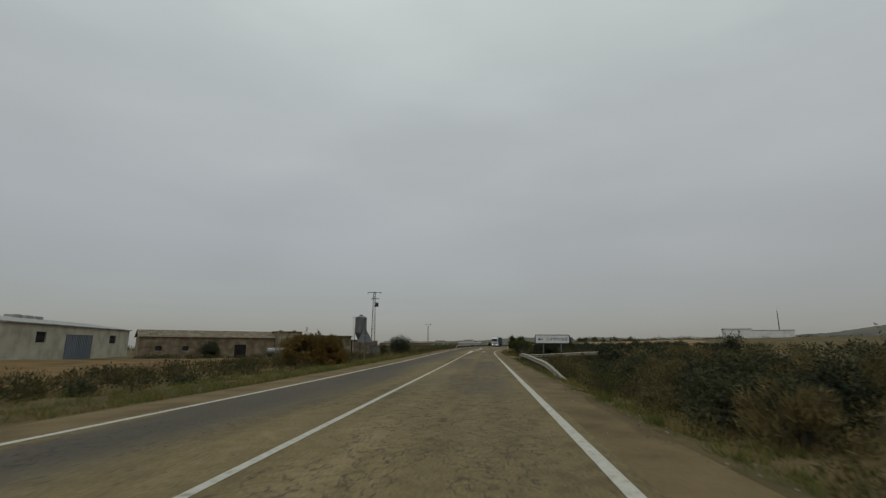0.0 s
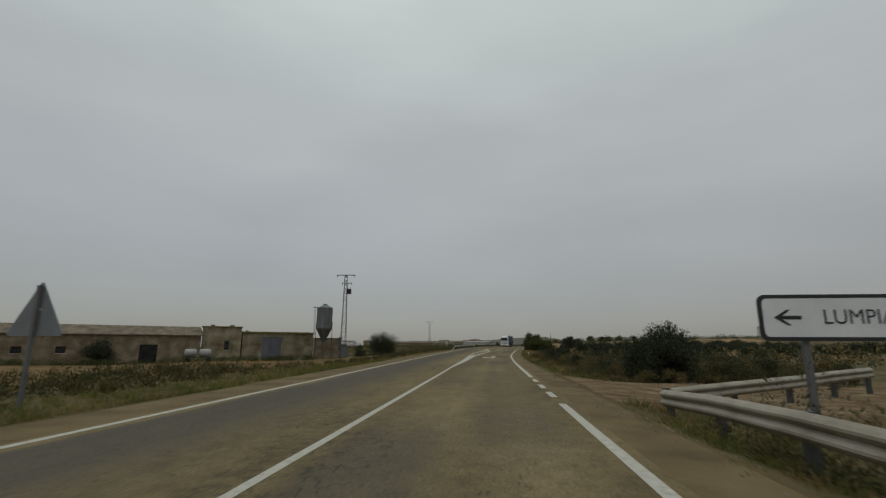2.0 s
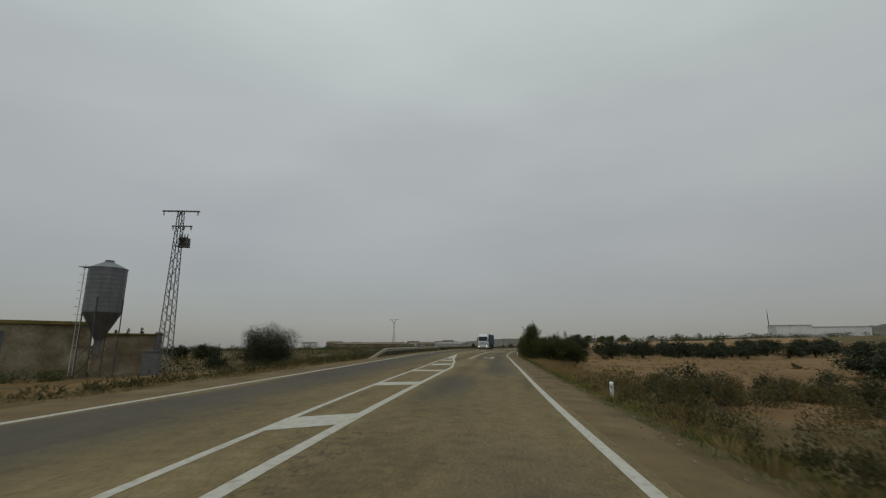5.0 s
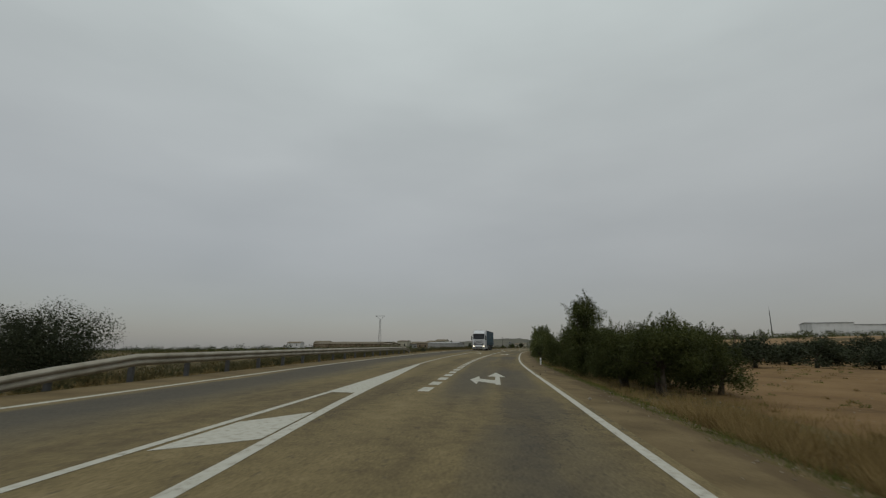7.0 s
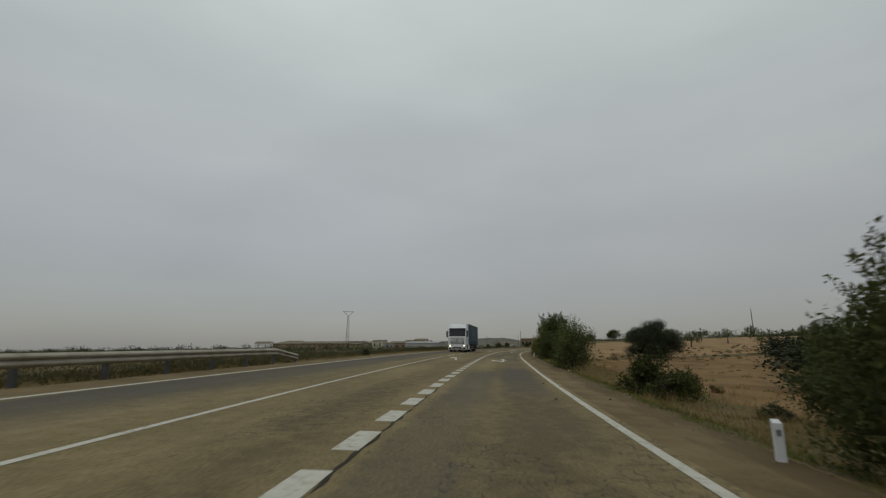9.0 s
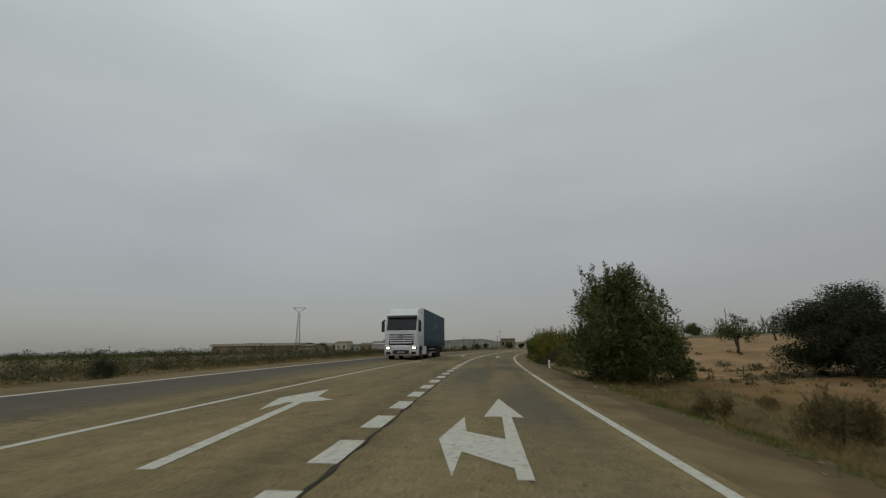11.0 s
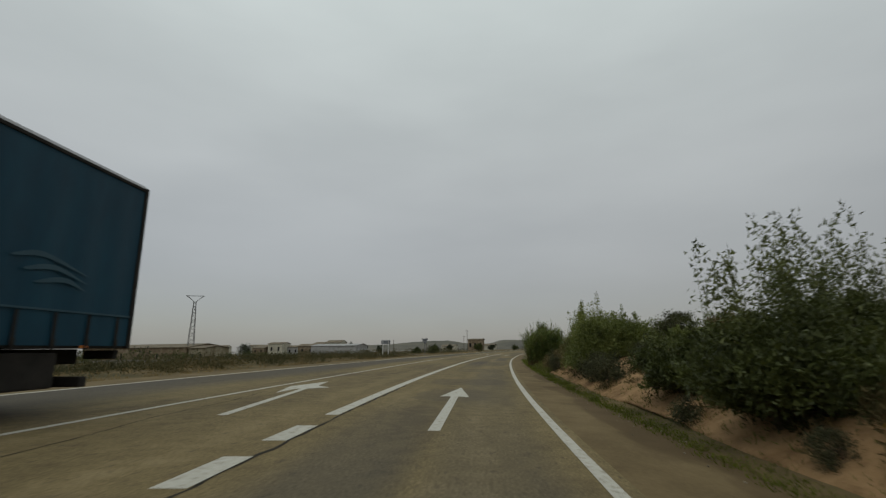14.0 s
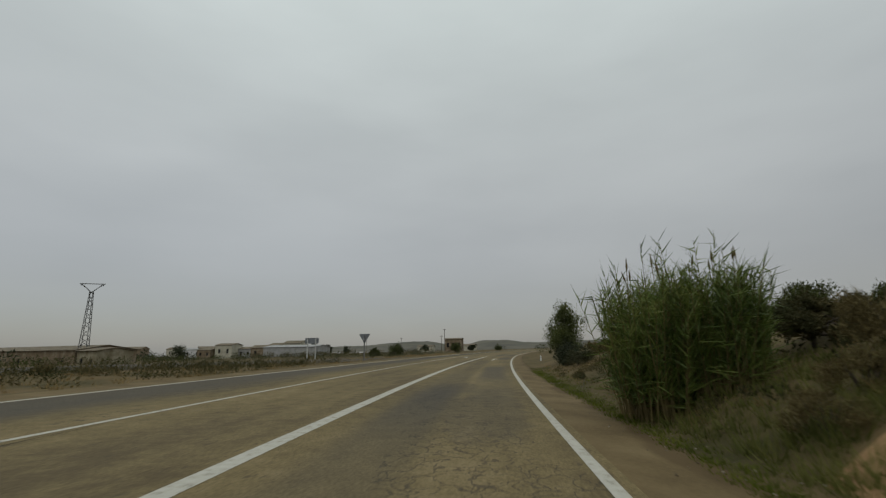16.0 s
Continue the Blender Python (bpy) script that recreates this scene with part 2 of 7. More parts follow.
def shoulder_material():
    """Trodden gravelly earth: two scales of noise, and a ragged reddish damp stain along its outer edge."""
    m = material("dusty_shoulder", [(0.082, 0.059, 0.029), (0.128, 0.093, 0.046), (0.162, 0.120, 0.062)], 0.9, 18, 0.95, bump=0.5, bump_dist=0.015)
    nt = m.node_tree
    L = nt.links.new
    bsdf = nt.nodes["Principled BSDF"]
    base = bsdf.inputs["Base Color"].links[0].from_socket
    uv = nt.nodes.new("ShaderNodeUVMap")
    uv.uv_map = "road"
    sep = nt.nodes.new("ShaderNodeSeparateXYZ")
    L(uv.outputs[0], sep.inputs[0])
    mp = nt.nodes.new("ShaderNodeMapping")
    mp.inputs["Scale"].default_value = (1.0, 0.30, 1.0)
    L(uv.outputs[0], mp.inputs[0])
    rag = nt.nodes.new("ShaderNodeTexNoise")
    rag.inputs["Scale"].default_value, rag.inputs["Detail"].default_value = 1.1, 7
    L(mp.outputs[0], rag.inputs["Vector"])
    add = nt.nodes.new("ShaderNodeMath")
    add.operation = "MULTIPLY_ADD"
    add.inputs[1].default_value = 2.2
    L(rag.outputs["Fac"], add.inputs[0])
    L(sep.outputs["X"], add.inputs[2])
    rng_node = nt.nodes.new("ShaderNodeMapRange")
    rng_node.interpolation_type = "SMOOTHSTEP"
    rng_node.inputs["From Min"].default_value, rng_node.inputs["From Max"].default_value = 2.0, 2.3
    rng_node.inputs["To Max"].default_value = 0.55
    L(add.outputs[0], rng_node.inputs[0])
    mix = nt.nodes.new("ShaderNodeMix")
    mix.data_type = "RGBA"
    L(rng_node.outputs[0], mix.inputs["Factor"])
    L(base, mix.inputs["A"])
    mix.inputs["B"].default_value = (0.062, 0.040, 0.020, 1)
    L(mix.outputs["Result"], bsdf.inputs["Base Color"])
    return m


MAT = {
    "asphalt": asphalt_material(),
    "dark_asphalt": material("patched_asphalt", [(0.050, 0.045, 0.036), (0.075, 0.064, 0.046)], 1.5, 40, 0.8, bump=0.3, bump_dist=0.006),
    "paint": material("road_paint", [(0.20, 0.185, 0.145), (0.37, 0.355, 0.30), (0.41, 0.395, 0.34), (0.45, 0.43, 0.37)], 11.0, 60, 0.8, bump=0.2, bump_dist=0.003),
    "shoulder": shoulder_material(),
    "verge": material("verge_earth", [(0.043, 0.040, 0.016), (0.091, 0.070, 0.032), (0.142, 0.098, 0.048)], 0.35, 6, 1.0, bump=0.8, bump_dist=0.06),
    "crack": material("dirt_filled_crack", [(0.022, 0.020, 0.015), (0.045, 0.039, 0.028)], 3, 30, 1.0, bump=0.3),
    "steel": material("galvanised_steel", [(0.36, 0.36, 0.34), (0.50, 0.50, 0.47)], 3, 30, 0.5, 0.35, bump=0.1),
    "rail": material("weathered_rail_steel", [(0.19, 0.170, 0.130), (0.27, 0.245, 0.195), (0.33, 0.305, 0.250)], 2, 25, 0.65, 0.1, bump=0.1),
}


# ---- the line of the road ----
def smooth(knots):
    """A smooth curve through a few (place, value) knots."""
    ks = np.array(knots, float)
    xs, ys = ks[:, 0], ks[:, 1]
    tan = np.gradient(ys, xs)

    def f(x):
        x = np.clip(np.asarray(x, float), xs[0], xs[-1])
        i = np.clip(np.searchsorted(xs, x, side="right") - 1, 0, len(xs) - 2)
        h = xs[i + 1] - xs[i]
        t = (x - xs[i]) / h
        return ((2 * t**3 - 3 * t**2 + 1) * ys[i] + (t**3 - 2 * t**2 + t) * h * tan[i]
                + (-2 * t**3 + 3 * t**2) * ys[i + 1] + (t**3 - t**2) * h * tan[i + 1])
    return f


_edge = smooth([(-40, 1.14), (0, 1.14), (25, 1.14), (50, 1.17), (68, 1.31), (85, 1.82), (106, 3.03), (121, 3.95), (143, 5.38), (172, 8.48),
                (190, 10.71), (203, 12.57), (210, 13.68), (221, 15.64), (240, 19.82), (258, 24.35), (277, 29.75), (300, 37.0), (340, 51.5), (400, 76), (470, 108)])


def edge_x(y):
    """x of the near edge line of the road."""
    y = np.asarray(y, float)
    return _edge(y) + np.maximum(0, y - 470) * 0.45


tilt = smooth([(-40, -0.012), (20, -0.012), (50, 0.0), (90, 0.015), (120, 0.026), (190, 0.035), (210, 0.034), (230, 0.030), (500, 0.030)])
mid_u = smooth([(-40, -3.55), (0, -3.55), (60, -3.56), (68, -3.67), (72, -3.82), (79, -4.12), (85, -4.40), (95, -4.82), (106, -5.17), (114, -5.48), (121, -5.62), (135, -6.08), (150, -6.5), (174, -7.05), (190, -7.22), (212, -7.15), (232, -7.09), (245, -7.17), (470, -7.15)])
far_u = smooth([(-40, -7.2), (5, -7.17), (14, -6.98), (22, -6.95), (54, -7.25), (68, -7.5), (85, -8.1), (110, -9.1), (125, -9.75), (139, -10.1), (160, -10.6), (193, -11.25), (228, -11.1), (470, -11.0)])
side_u = smooth([(-40, 1.25), (100, 1.22), (125, 1.4), (188, 1.8), (218, 1.75), (241, 1.45), (470, 1.4)])


def road_z(y, u):
    u = np.asarray(u, float)
    return tilt(y) * (-u - 1.8) - 0.03 * np.maximum(0, u - 0.2)


def spot(y, u, z=0.0):
    """A point of the road, u metres to the right of its near edge line, z above the surface."""
    return (float(edge_x(y)) + u, float(y), float(road_z(y, u)) + z)


def grid_mesh(name, rows, mat, uvs=None):
    """A sheet from rows of points."""
    r, c = len(rows), len(rows[0])
    verts = [p for row in rows for p in row]
    faces = [(i * c + j, i * c + j + 1, (i + 1) * c + j + 1, (i + 1) * c + j) for i in range(r - 1) for j in range(c - 1)]
    me = bpy.data.meshes.new(name)
    me.from_pydata(verts, [], faces)
    me.materials.append(mat)
    if uvs:
        flat = [p for row in uvs for p in row]
        layer = me.uv_layers.new(name="road")
        idx = np.empty(len(me.loops), int)
        me.loops.foreach_get("vertex_index", idx)
        co = np.array(flat, float)[idx]
        layer.data.foreach_set("uv", co.ravel())
        lane = me.uv_layers.new(name="lane")
        lane.data.foreach_set("uv", np.stack([co[:, 0] - far_u(co[:, 1]), co[:, 1]], 1).ravel())
    me.polygons.foreach_set("use_smooth", [True] * len(me.polygons))
    return me


ROAD_Y = [*np.arange(-40, 330, 1.0), *np.arange(330, 471, 4.0)]


def road_strip(name, left, right, n, mat, lift=0.0, ys=ROAD_Y, thick=0.0):
    """A strip of the road between two offsets from the near edge line, each a number or a function of y."""
    rows, uvs = [], []
    for y in ys:
        a = float(left(y)) if callable(left) else left
        b = float(right(y)) if callable(right) else right
        us = [a + (b - a) * k / n for k in range(n + 1)]
        rows.append([spot(y, u, lift) for u in us])
        uvs.append([(u, y) for u in us])
        if thick:
            rows[-1] = [spot(y, a, lift - thick)] + rows[-1] + [spot(y, b, lift - thick)]
            uvs[-1] = [uvs[-1][0]] + uvs[-1] + [uvs[-1][-1]]
    return new(name, grid_mesh(name, rows, mat, uvs))


road = tagged(road_strip("road", lambda y: far_u(y) - 0.2, 0.22, 8, MAT["asphalt"], 0.0), "worn dusty tan-grey asphalt road with cracks", "road", kind="structure")
tagged(road_strip("shoulder_near", 0.22, side_u, 3, MAT["shoulder"], -0.002), "brown dusty gravel road shoulder", "shoulder", kind="structure")
tagged(road_strip("shoulder_far", lambda y: far_u(y) - 1.35, lambda y: far_u(y) - 0.2, 3, MAT["shoulder"], -0.002), "brown dusty gravel road shoulder", "shoulder", kind="structure")

# ---- ground ----
NEAR_Y = [-40, 0, 40, 43.5, 50.5, 53, 60, 75, 105, 150, 172, 193, 199, 205, 212, 222, 235, 250, 262, 300, 340, 500]
NEAR_W = [0, 0.5, 1.2, 4, 10, 30, 100, 250, 700, 3000]
NEAR_Z = [  # height above the road's edge, row by row along the road
    [0, -0.10, -0.30, -0.30, 0.0, 0.4, 2.0, 5.0, 9, 12],
    [0, -0.10, -0.30, -0.30, 0.0, 0.4, 2.0, 5.0, 9, 12],
    [0, -0.12, -0.30, -0.60, -0.6, 0.0, 2.0, 5.0, 9, 12],
    [0, -0.02, -0.06, -0.24, -0.3, 0.0, 2.0, 5.0, 9, 12],
    [0, -0.02, -0.06, -0.24, -0.3, 0.0, 2.0, 5.0, 9, 12],
    [0, -0.05, -0.15, -0.35, -0.4, -0.1, 2.0, 5.0, 9, 12],
    [0, -0.05, -0.15, -0.35, -0.4, -0.1, 2.0, 5.0, 9, 12],
    [0, -0.10, -0.30, -0.50, -0.5, -0.2, 1.6, 5.0, 9, 12],
    [0, -0.10, -0.30, -0.50, -0.7, -0.8, 0.8, 5.0, 9, 12],
    [0, -0.10, -0.30, -0.50, -0.7, -0.7, 0.8, 5.0, 9, 12],
    [0, -0.10, -0.35, -0.50, -0.5, -0.4, 1.6, 5.0, 9, 12],
    [0, -0.10, -0.15, -0.05, -0.1, 0.5, 3.8, 6.0, 9, 12],
    [0, -0.04, 0.20, 0.65, 0.6, 1.1, 4.2, 6.5, 9, 12],
    [0, 0.02, 0.48, 1.00, 0.95, 1.5, 4.4, 6.5, 9, 12],
    [0, 0.03, 0.48, 1.05, 1.2, 1.9, 4.4, 6.5, 9, 12],
    [0, 0.04, 0.48, 1.25, 1.6, 2.2, 4.4, 6.5, 9, 12],
    [0, 0.08, 0.52, 1.60, 1.95, 2.6, 3.2, 5.0, 9, 12],
    [0, 0.04, 0.35, 1.35, 1.95, 2.6, 3.2, 5.0, 9, 12],
    [0, -0.04, 0.10, 0.9, 1.95, 2.6, 3.2, 5.0, 9, 12],
    [0, -0.08, -0.15, 0.1, 0.8, 1.2, 2.0, 4.0, 9, 12],
    [0, -0.08, -0.20, 0.0, 0.4, 0.8, 1.5, 4.0, 9, 12],
    [0, -0.08, -0.20, 0.0, 0.4, 0.8, 1.5, 4.0, 9, 12],
]
FAR_Y = [-40, 50, 80, 100, 150, 185, 250, 274, 305, 500]
FAR_W = [0, 0.6, 1.5, 5, 12, 22, 60, 200, 700, 3000]
FAR_Z = [
    [0, -0.08, -0.2, -0.4, -0.5, -0.5, -0.7, -1.2, -1, 0],
    [0, -0.08, -0.2, -0.4, -0.6, -0.6, -0.9, -1.4, -1, 0],
    [0, -0.08, -0.2, -0.5, -1.0, -1.4, -1.8, -1.8, -1, 0],
    [0, -0.08, -0.2, -0.5, -1.2, -1.9, -2.1, -1.8, -1, 0],
    [0, -0.06, -0.2, -0.4, -0.9, -1.4, -1.8, -2.8, -8, -34],
    [0, -0.05, -0.1, -0.2, -0.5, -0.9, -1.6, -2.8, -8, -34],
    [0, -0.04, -0.05, 0.15, 0.20, 0.0, -0.8, -2.8, -8, -34],
    [0, -0.02, -0.03, -0.04, -0.05, -0.08, -0.5, -2.8, -8, -34],
    [0, -0.02, -0.03, -0.04, -0.05, -0.08, -0.5, -2.8, -8, -34],
    [0, -0.04, -0.05, 0.15, 0.20, 0.1, -0.5, -2.8, -8, -34],
]


def table(ys, ws, zs, y, w):
    cols = [np.interp(y, ys, [row[k] for row in zs]) for k in range(len(ws))]
    return float(np.interp(w, ws, cols))


def ground_z(x, y):
    """Height of the open ground at a place beside the road."""
    u = x - float(edge_x(y))
    a, b = float(far_u(y)) - 1.35, float(side_u(y))
    if a <= u <= b:
        return float(road_z(y, u))
    if u > b:
        w = u - b
        z = float(road_z(y, b)) * max(0, 1 - w / 20) + table(NEAR_Y, NEAR_W, NEAR_Z, y, w)
    else:
        w = a - u
        z = float(road_z(y, a)) * max(0, 1 - w / 20) + table(FAR_Y, FAR_W, FAR_Z, y, w)
    rough = min(1.0, w / 2.0)
    z += rough * 0.10 * noise.noise((x * 0.35, y * 0.35, 0)) + min(1.0, w / 15) * 0.25 * noise.noise((x * 0.06, y * 0.06, 4))
    return z


def ground():
    ys = [-3000, -1500, -700, -300, -150, -90, -60, *np.arange(-40, -6, 2.0), *np.arange(-6, 280, 0.8), *np.arange(280, 330, 2.0), *np.arange(330, 520, 6.0), 560, 620, 700, 850, 1100, 1500, 2100, 3000, 4300]
    right = [0, 0.25, 0.5, 0.8, 1.2, 1.7, 2.2, 2.8, 3.4, 4, 4.6, 5.2, 5.8, 6.4, 7, 7.7, 8.4, 9.2, 10, 11, 12, 13.5, 15, 17, 21, 26, 32, 40, 50, 65, 85, 115, 160, 230, 350, 600, 1100, 2000, 3600]
    left = [0, 0.3, 0.6, 1.0, 1.5, 2.2, 3.2, 4.5, 6, 8, 10.5, 13.5, 17, 21, 26, 33, 42, 55, 75, 105, 150, 220, 340, 600, 1100, 2000, 3600]
    rows = []
    for y in ys:
        ex, a, b = float(edge_x(y)), float(far_u(y)) - 1.35, float(side_u(y))
        row = [(ex + a - w, y, ground_z(ex + a - w - 1e-4, y)) for w in reversed(left)]
        row += [(ex + a * k, y, float(road_z(y, a * k)) - 0.12) for k in (0.97, 0.6, 0.3, 0.0)] + [(ex + b - 0.07, y, float(road_z(y, b - 0.07)) - 0.12)]
        row += [(ex + b + w, y, ground_z(ex + b + w + 1e-4, y)) for w in right]
        rows.append(row)
    return new("ground", grid_mesh("ground", rows, MAT["verge"]))


tagged(ground(), "dry brown earth with sparse weeds", "ground", kind="structure")


# ---- road markings ----
def line(name, u, width, y0, y1, label="worn white painted road line", step=1.0):
    ys = [*np.arange(y0, y1, step), y1]
    c = u if callable(u) else (lambda y: u)
    ob = road_strip(name, lambda y: float(c(y)) - width / 2, lambda y: float(c(y)) + width / 2, 1, MAT["paint"], 0.004, ys)
    return tagged(ob, label, "road marking", kind="structure")


line("edge_line", 0.0, 0.15, -40, 42.4)
for k in range(3):
    line("edge_line", 0.0, 0.15, 43.6 + 2.2 * k, 44.8 + 2.2 * k)
line("edge_line", 0.0, 0.15, 50.2, 189.6)
for k in range(3):
    line("edge_line", 0.0, 0.15, 190.4 + 2.2 * k, 191.7 + 2.2 * k)
line("edge_line", 0.0, 0.15, 197.0, 470)
line("far_edge_line", far_u, 0.15, -40, 470)
line("centre_line", mid_u, 0.12, -40, 300)
tongue_u = smooth([(50, -3.58), (54, -3.55), (60, -3.38), (68, -3.30), (75, -3.40), (82, -3.48), (90, -3.54), (100, -3.6), (106, -3.68), (109.7, -3.98), (113.6, -4.25), (115.2, -4.42), (118.8, -4.78), (126.8, -5.35), (137, -6.1)])
lane_u = smooth([(100, -3.6), (140, -3.54), (190, -3.72), (215, -3.78), (240, -3.82), (300, -3.85)])


def fill(name, left, right, y0, y1, label="solid white painted traffic island", step=0.5):
    ys = [*np.arange(y0, y1, step), y1]
    return tagged(road_strip(name, left, right, 2, MAT["paint"], 0.005, ys), label, "road marking", kind="structure")


def slanted(name, ya0, ya1, yb0, yb1, inset=0.0):
    """A painted bar across the island from the centre line to the tongue line."""
    rows = []
    for k in range(9):
        s = k / 8
        row = []
        for j in range(2):
            y = (ya0 + (ya1 - ya0) * j) * (1 - s) + (yb0 + (yb1 - yb0) * j) * s
            a, b = float(mid_u(y)) + 0.06 + inset, float(tongue_u(y)) - 0.08 - inset * 0.5
            row.append(spot(y, a + (b - a) * s, 0.005))
        rows.append(row)
    ob = new(name, grid_mesh(name, rows, MAT["paint"]))
    return tagged(ob, "white painted bar of a traffic island", "road marking", kind="structure")


fill("island_fill", lambda y: min(float(mid_u(y)) + 0.070, float(tongue_u(y)) - 0.03), lambda y: tongue_u(y), 56.0, 82)
line("island_line", tongue_u, 0.17, 82, 136.5)
for y0 in (85.8, 93.0, 100.4):
    slanted("island_bar", y0, y0 + 1.2, y0 + 0.6, y0 + 1.8)
slanted("island_bar", 106.5, 108.8, 108.0, 110.1, 0.12)
slanted("island_bar", 114.3, 116.2, 115.1, 117.4, 0.08)
fill("island_fill", lambda y: float(mid_u(y)), lambda y: tongue_u(y), 120.5, 136.6)
dash_y = smooth([(-4, 122.0), (0, 130.0), (3, 135.97), (10, 149.8), (28, 186.1), (29, 188.25), (31, 192.6), (33, 196.4), (35, 200.5), (37, 204.1), (38, 206.0), (39, 207.8), (40, 209.5), (42, 213.5), (44, 217.5)])
for k in range(-4, 45):
    y0 = float(dash_y(k)) - 0.57
    line("lane_dash", lane_u, 0.30, y0, y0 + 1.14, "thick white painted lane dash", 0.53)
line("lane_line", lane_u, 0.24, 219.2, 300)


def arrow(name, y, u, outlines, label):
    """A painted arrow; outlines are in metres to the right of and along the road from its foot."""
    me = bpy.data.meshes.new(name)
    bm = bmesh.new()
    for outline in outlines:
        bm.faces.new([bm.verts.new(spot(y + b, u + a, 0.006)) for a, b in outline])
    bm.normal_update()
    bmesh.ops.triangulate(bm, faces=bm.faces[:])
    bm.to_mesh(me)
    bm.free()
    me.materials.append(MAT["paint"])
    return tagged(new(name, me), label, "road marking", kind="structure")


AHEAD_LEFT = [[(-0.08, 0), (0.08, 0), (0.09, 3.8), (0.30, 3.75), (-0.05, 6.6), (-0.38, 3.77), (-0.07, 3.8), (-0.10, 1.85), (-0.62, 2.35), (-0.70, 3.7), (-0.95, 1.8), (-0.67, 0.06), (-0.63, 1.1), (-0.08, 0.4)]]
AHEAD = [[(-0.09, 0), (0.09, 0), (0.09, 4.8), (0.36, 4.7), (0, 7.4), (-0.36, 4.8), (-0.09, 4.8)]]
LEFT = [[(-0.08, 0), (0.08, 0), (-0.48, 5.0), (-0.06, 5.5), (-0.55, 6.0), (-0.85, 7.7), (-1.2, 5.6), (-0.78, 3.8), (-0.76, 4.9), (-0.64, 4.95)]]
for y, u in ((73.4, -1.63), (124.2, -1.66), (172.6, -1.69)):
    arrow("road_arrow", y, u, AHEAD_LEFT, "white painted straight-and-left road arrow")
for y, u in ((217.7, -1.87), (281, -1.95)):
    arrow("road_arrow", y, u, AHEAD, "white painted straight-ahead road arrow")
for y, u in ((172.7, -5.10), (219.0, -5.5), (290, -5.5)):
    arrow("road_arrow", y, u, LEFT, "white painted left-turn road arrow")


def crack(name, u, y0, y1, width, seed, label):
    """An open joint in the asphalt, filled with dark dirt."""
    ys = [*np.arange(y0, y1, 0.12), y1]

    def side(s):
        return lambda y: float(u(y)) + 0.03 * noise.noise((y * 1.9, seed, 1)) + s * width * max(0.06, 0.5 + 1.3 * noise.noise((y * 2.6, seed + s, 6))) * min(1, (y - y0 + 0.1), (y1 - y + 0.1))
    return tagged(road_strip(name, side(-0.5), side(0.5), 1, MAT["crack"], 0.0035, ys), label, "road crack", kind="structure")


crack("joint_crack", lambda y: float(lane_u(y)) + 0.17, 171.0, 226.0, 0.085, 1.0, "dark open joint beside the lane dashes")
crack("joint_crack", lambda y: float(lane_u(y)) + 0.16, 134.0, 152.0, 0.07, 2.0, "thin dark joint beside the lane dashes")
for k, (ya, yb, ua, sl) in enumerate(((196, 207, -6.3, 0.05), (215, 223, -6.0, -0.08), (228, 240, -5.6, 0.04), (232, 244, -6.6, -0.03), (150, 160, -5.2, 0.05))):
    crack("asphalt_crack", lambda y, ya=ya, ua=ua, sl=sl: ua + sl * (y - ya) + 0.15 * noise.noise((y * 0.4, ua, 3)), ya, yb, 0.035, 3.0 + k, "thin dark crack wandering along the asphalt")


# ---- parts and shapes ----
def part(name, bm, mat, parent=None, label="", smooth_faces=False):
    """Links a bmesh as one mesh object, under a thing or a part."""
    me = bpy.data.meshes.new(name)
    bmesh.ops.recalc_face_normals(bm, faces=bm.faces[:])
    bm.to_mesh(me)
    bm.free()
    me.materials.append(mat)
    if smooth_faces:
        me.polygons.foreach_set("use_smooth", [True] * len(me.polygons))
    ob = new(name, me)
    ob.parent = parent
    return tagged(ob, label)


def thing(name, at, label, category, group="", turn=0.0):
    ob = new(name)
    ob.matrix_basis = pose(*at, 0, 0, turn)
    return tagged(ob, label, category, group)


def box(bm, x0, y0, z0, x1, y1, z1, bevel=0.0):
    r = bmesh.ops.create_cube(bm, size=1.0)
    for v in r["verts"]:
        v.co = ((x0 + x1) / 2 + v.co.x * (x1 - x0), (y0 + y1) / 2 + v.co.y * (y1 - y0), (z0 + z1) / 2 + v.co.z * (z1 - z0))
    if bevel:
        es = {e for v in r["verts"] for e in v.link_edges}
        bmesh.ops.bevel(bm, geom=list(es), offset=bevel, segments=2, affect="EDGES", profile=0.6)
    return bm


def boxed(*args, bevel=0.0):
    return box(bmesh.new(), *args, bevel=bevel)


def tube(bm, pts, radii, sides=6, root=None, tip=None):
    """A tapered tube along points; root and tip: vertices that it grows from or into."""
    rings = []
    pts = [Vector(p) for p in pts]
    for i, p in enumerate(pts):
        d = (pts[min(i + 1, len(pts) - 1)] - pts[max(i - 1, 0)]).normalized()
        a = d.orthogonal().normalized()
        b = d.cross(a)
        rings.append([bm.verts.new(p + (a * math.cos(2 * math.pi * k / sides) + b * math.sin(2 * math.pi * k / sides)) * radii[i]) for k in range(sides)])
    for r0, r1 in zip(rings, rings[1:]):
        for k in range(sides):
            bm.faces.new((r0[k], r0[(k + 1) % sides], r1[(k + 1) % sides], r1[k]))
    for ring, end in ((rings[-1], tip), (list(reversed(rings[0])), root)):
        if end is None:
            bm.faces.new(ring)
        else:
            for k in range(sides):
                bm.faces.new((ring[k], ring[(k + 1) % sides], end))
    return bm


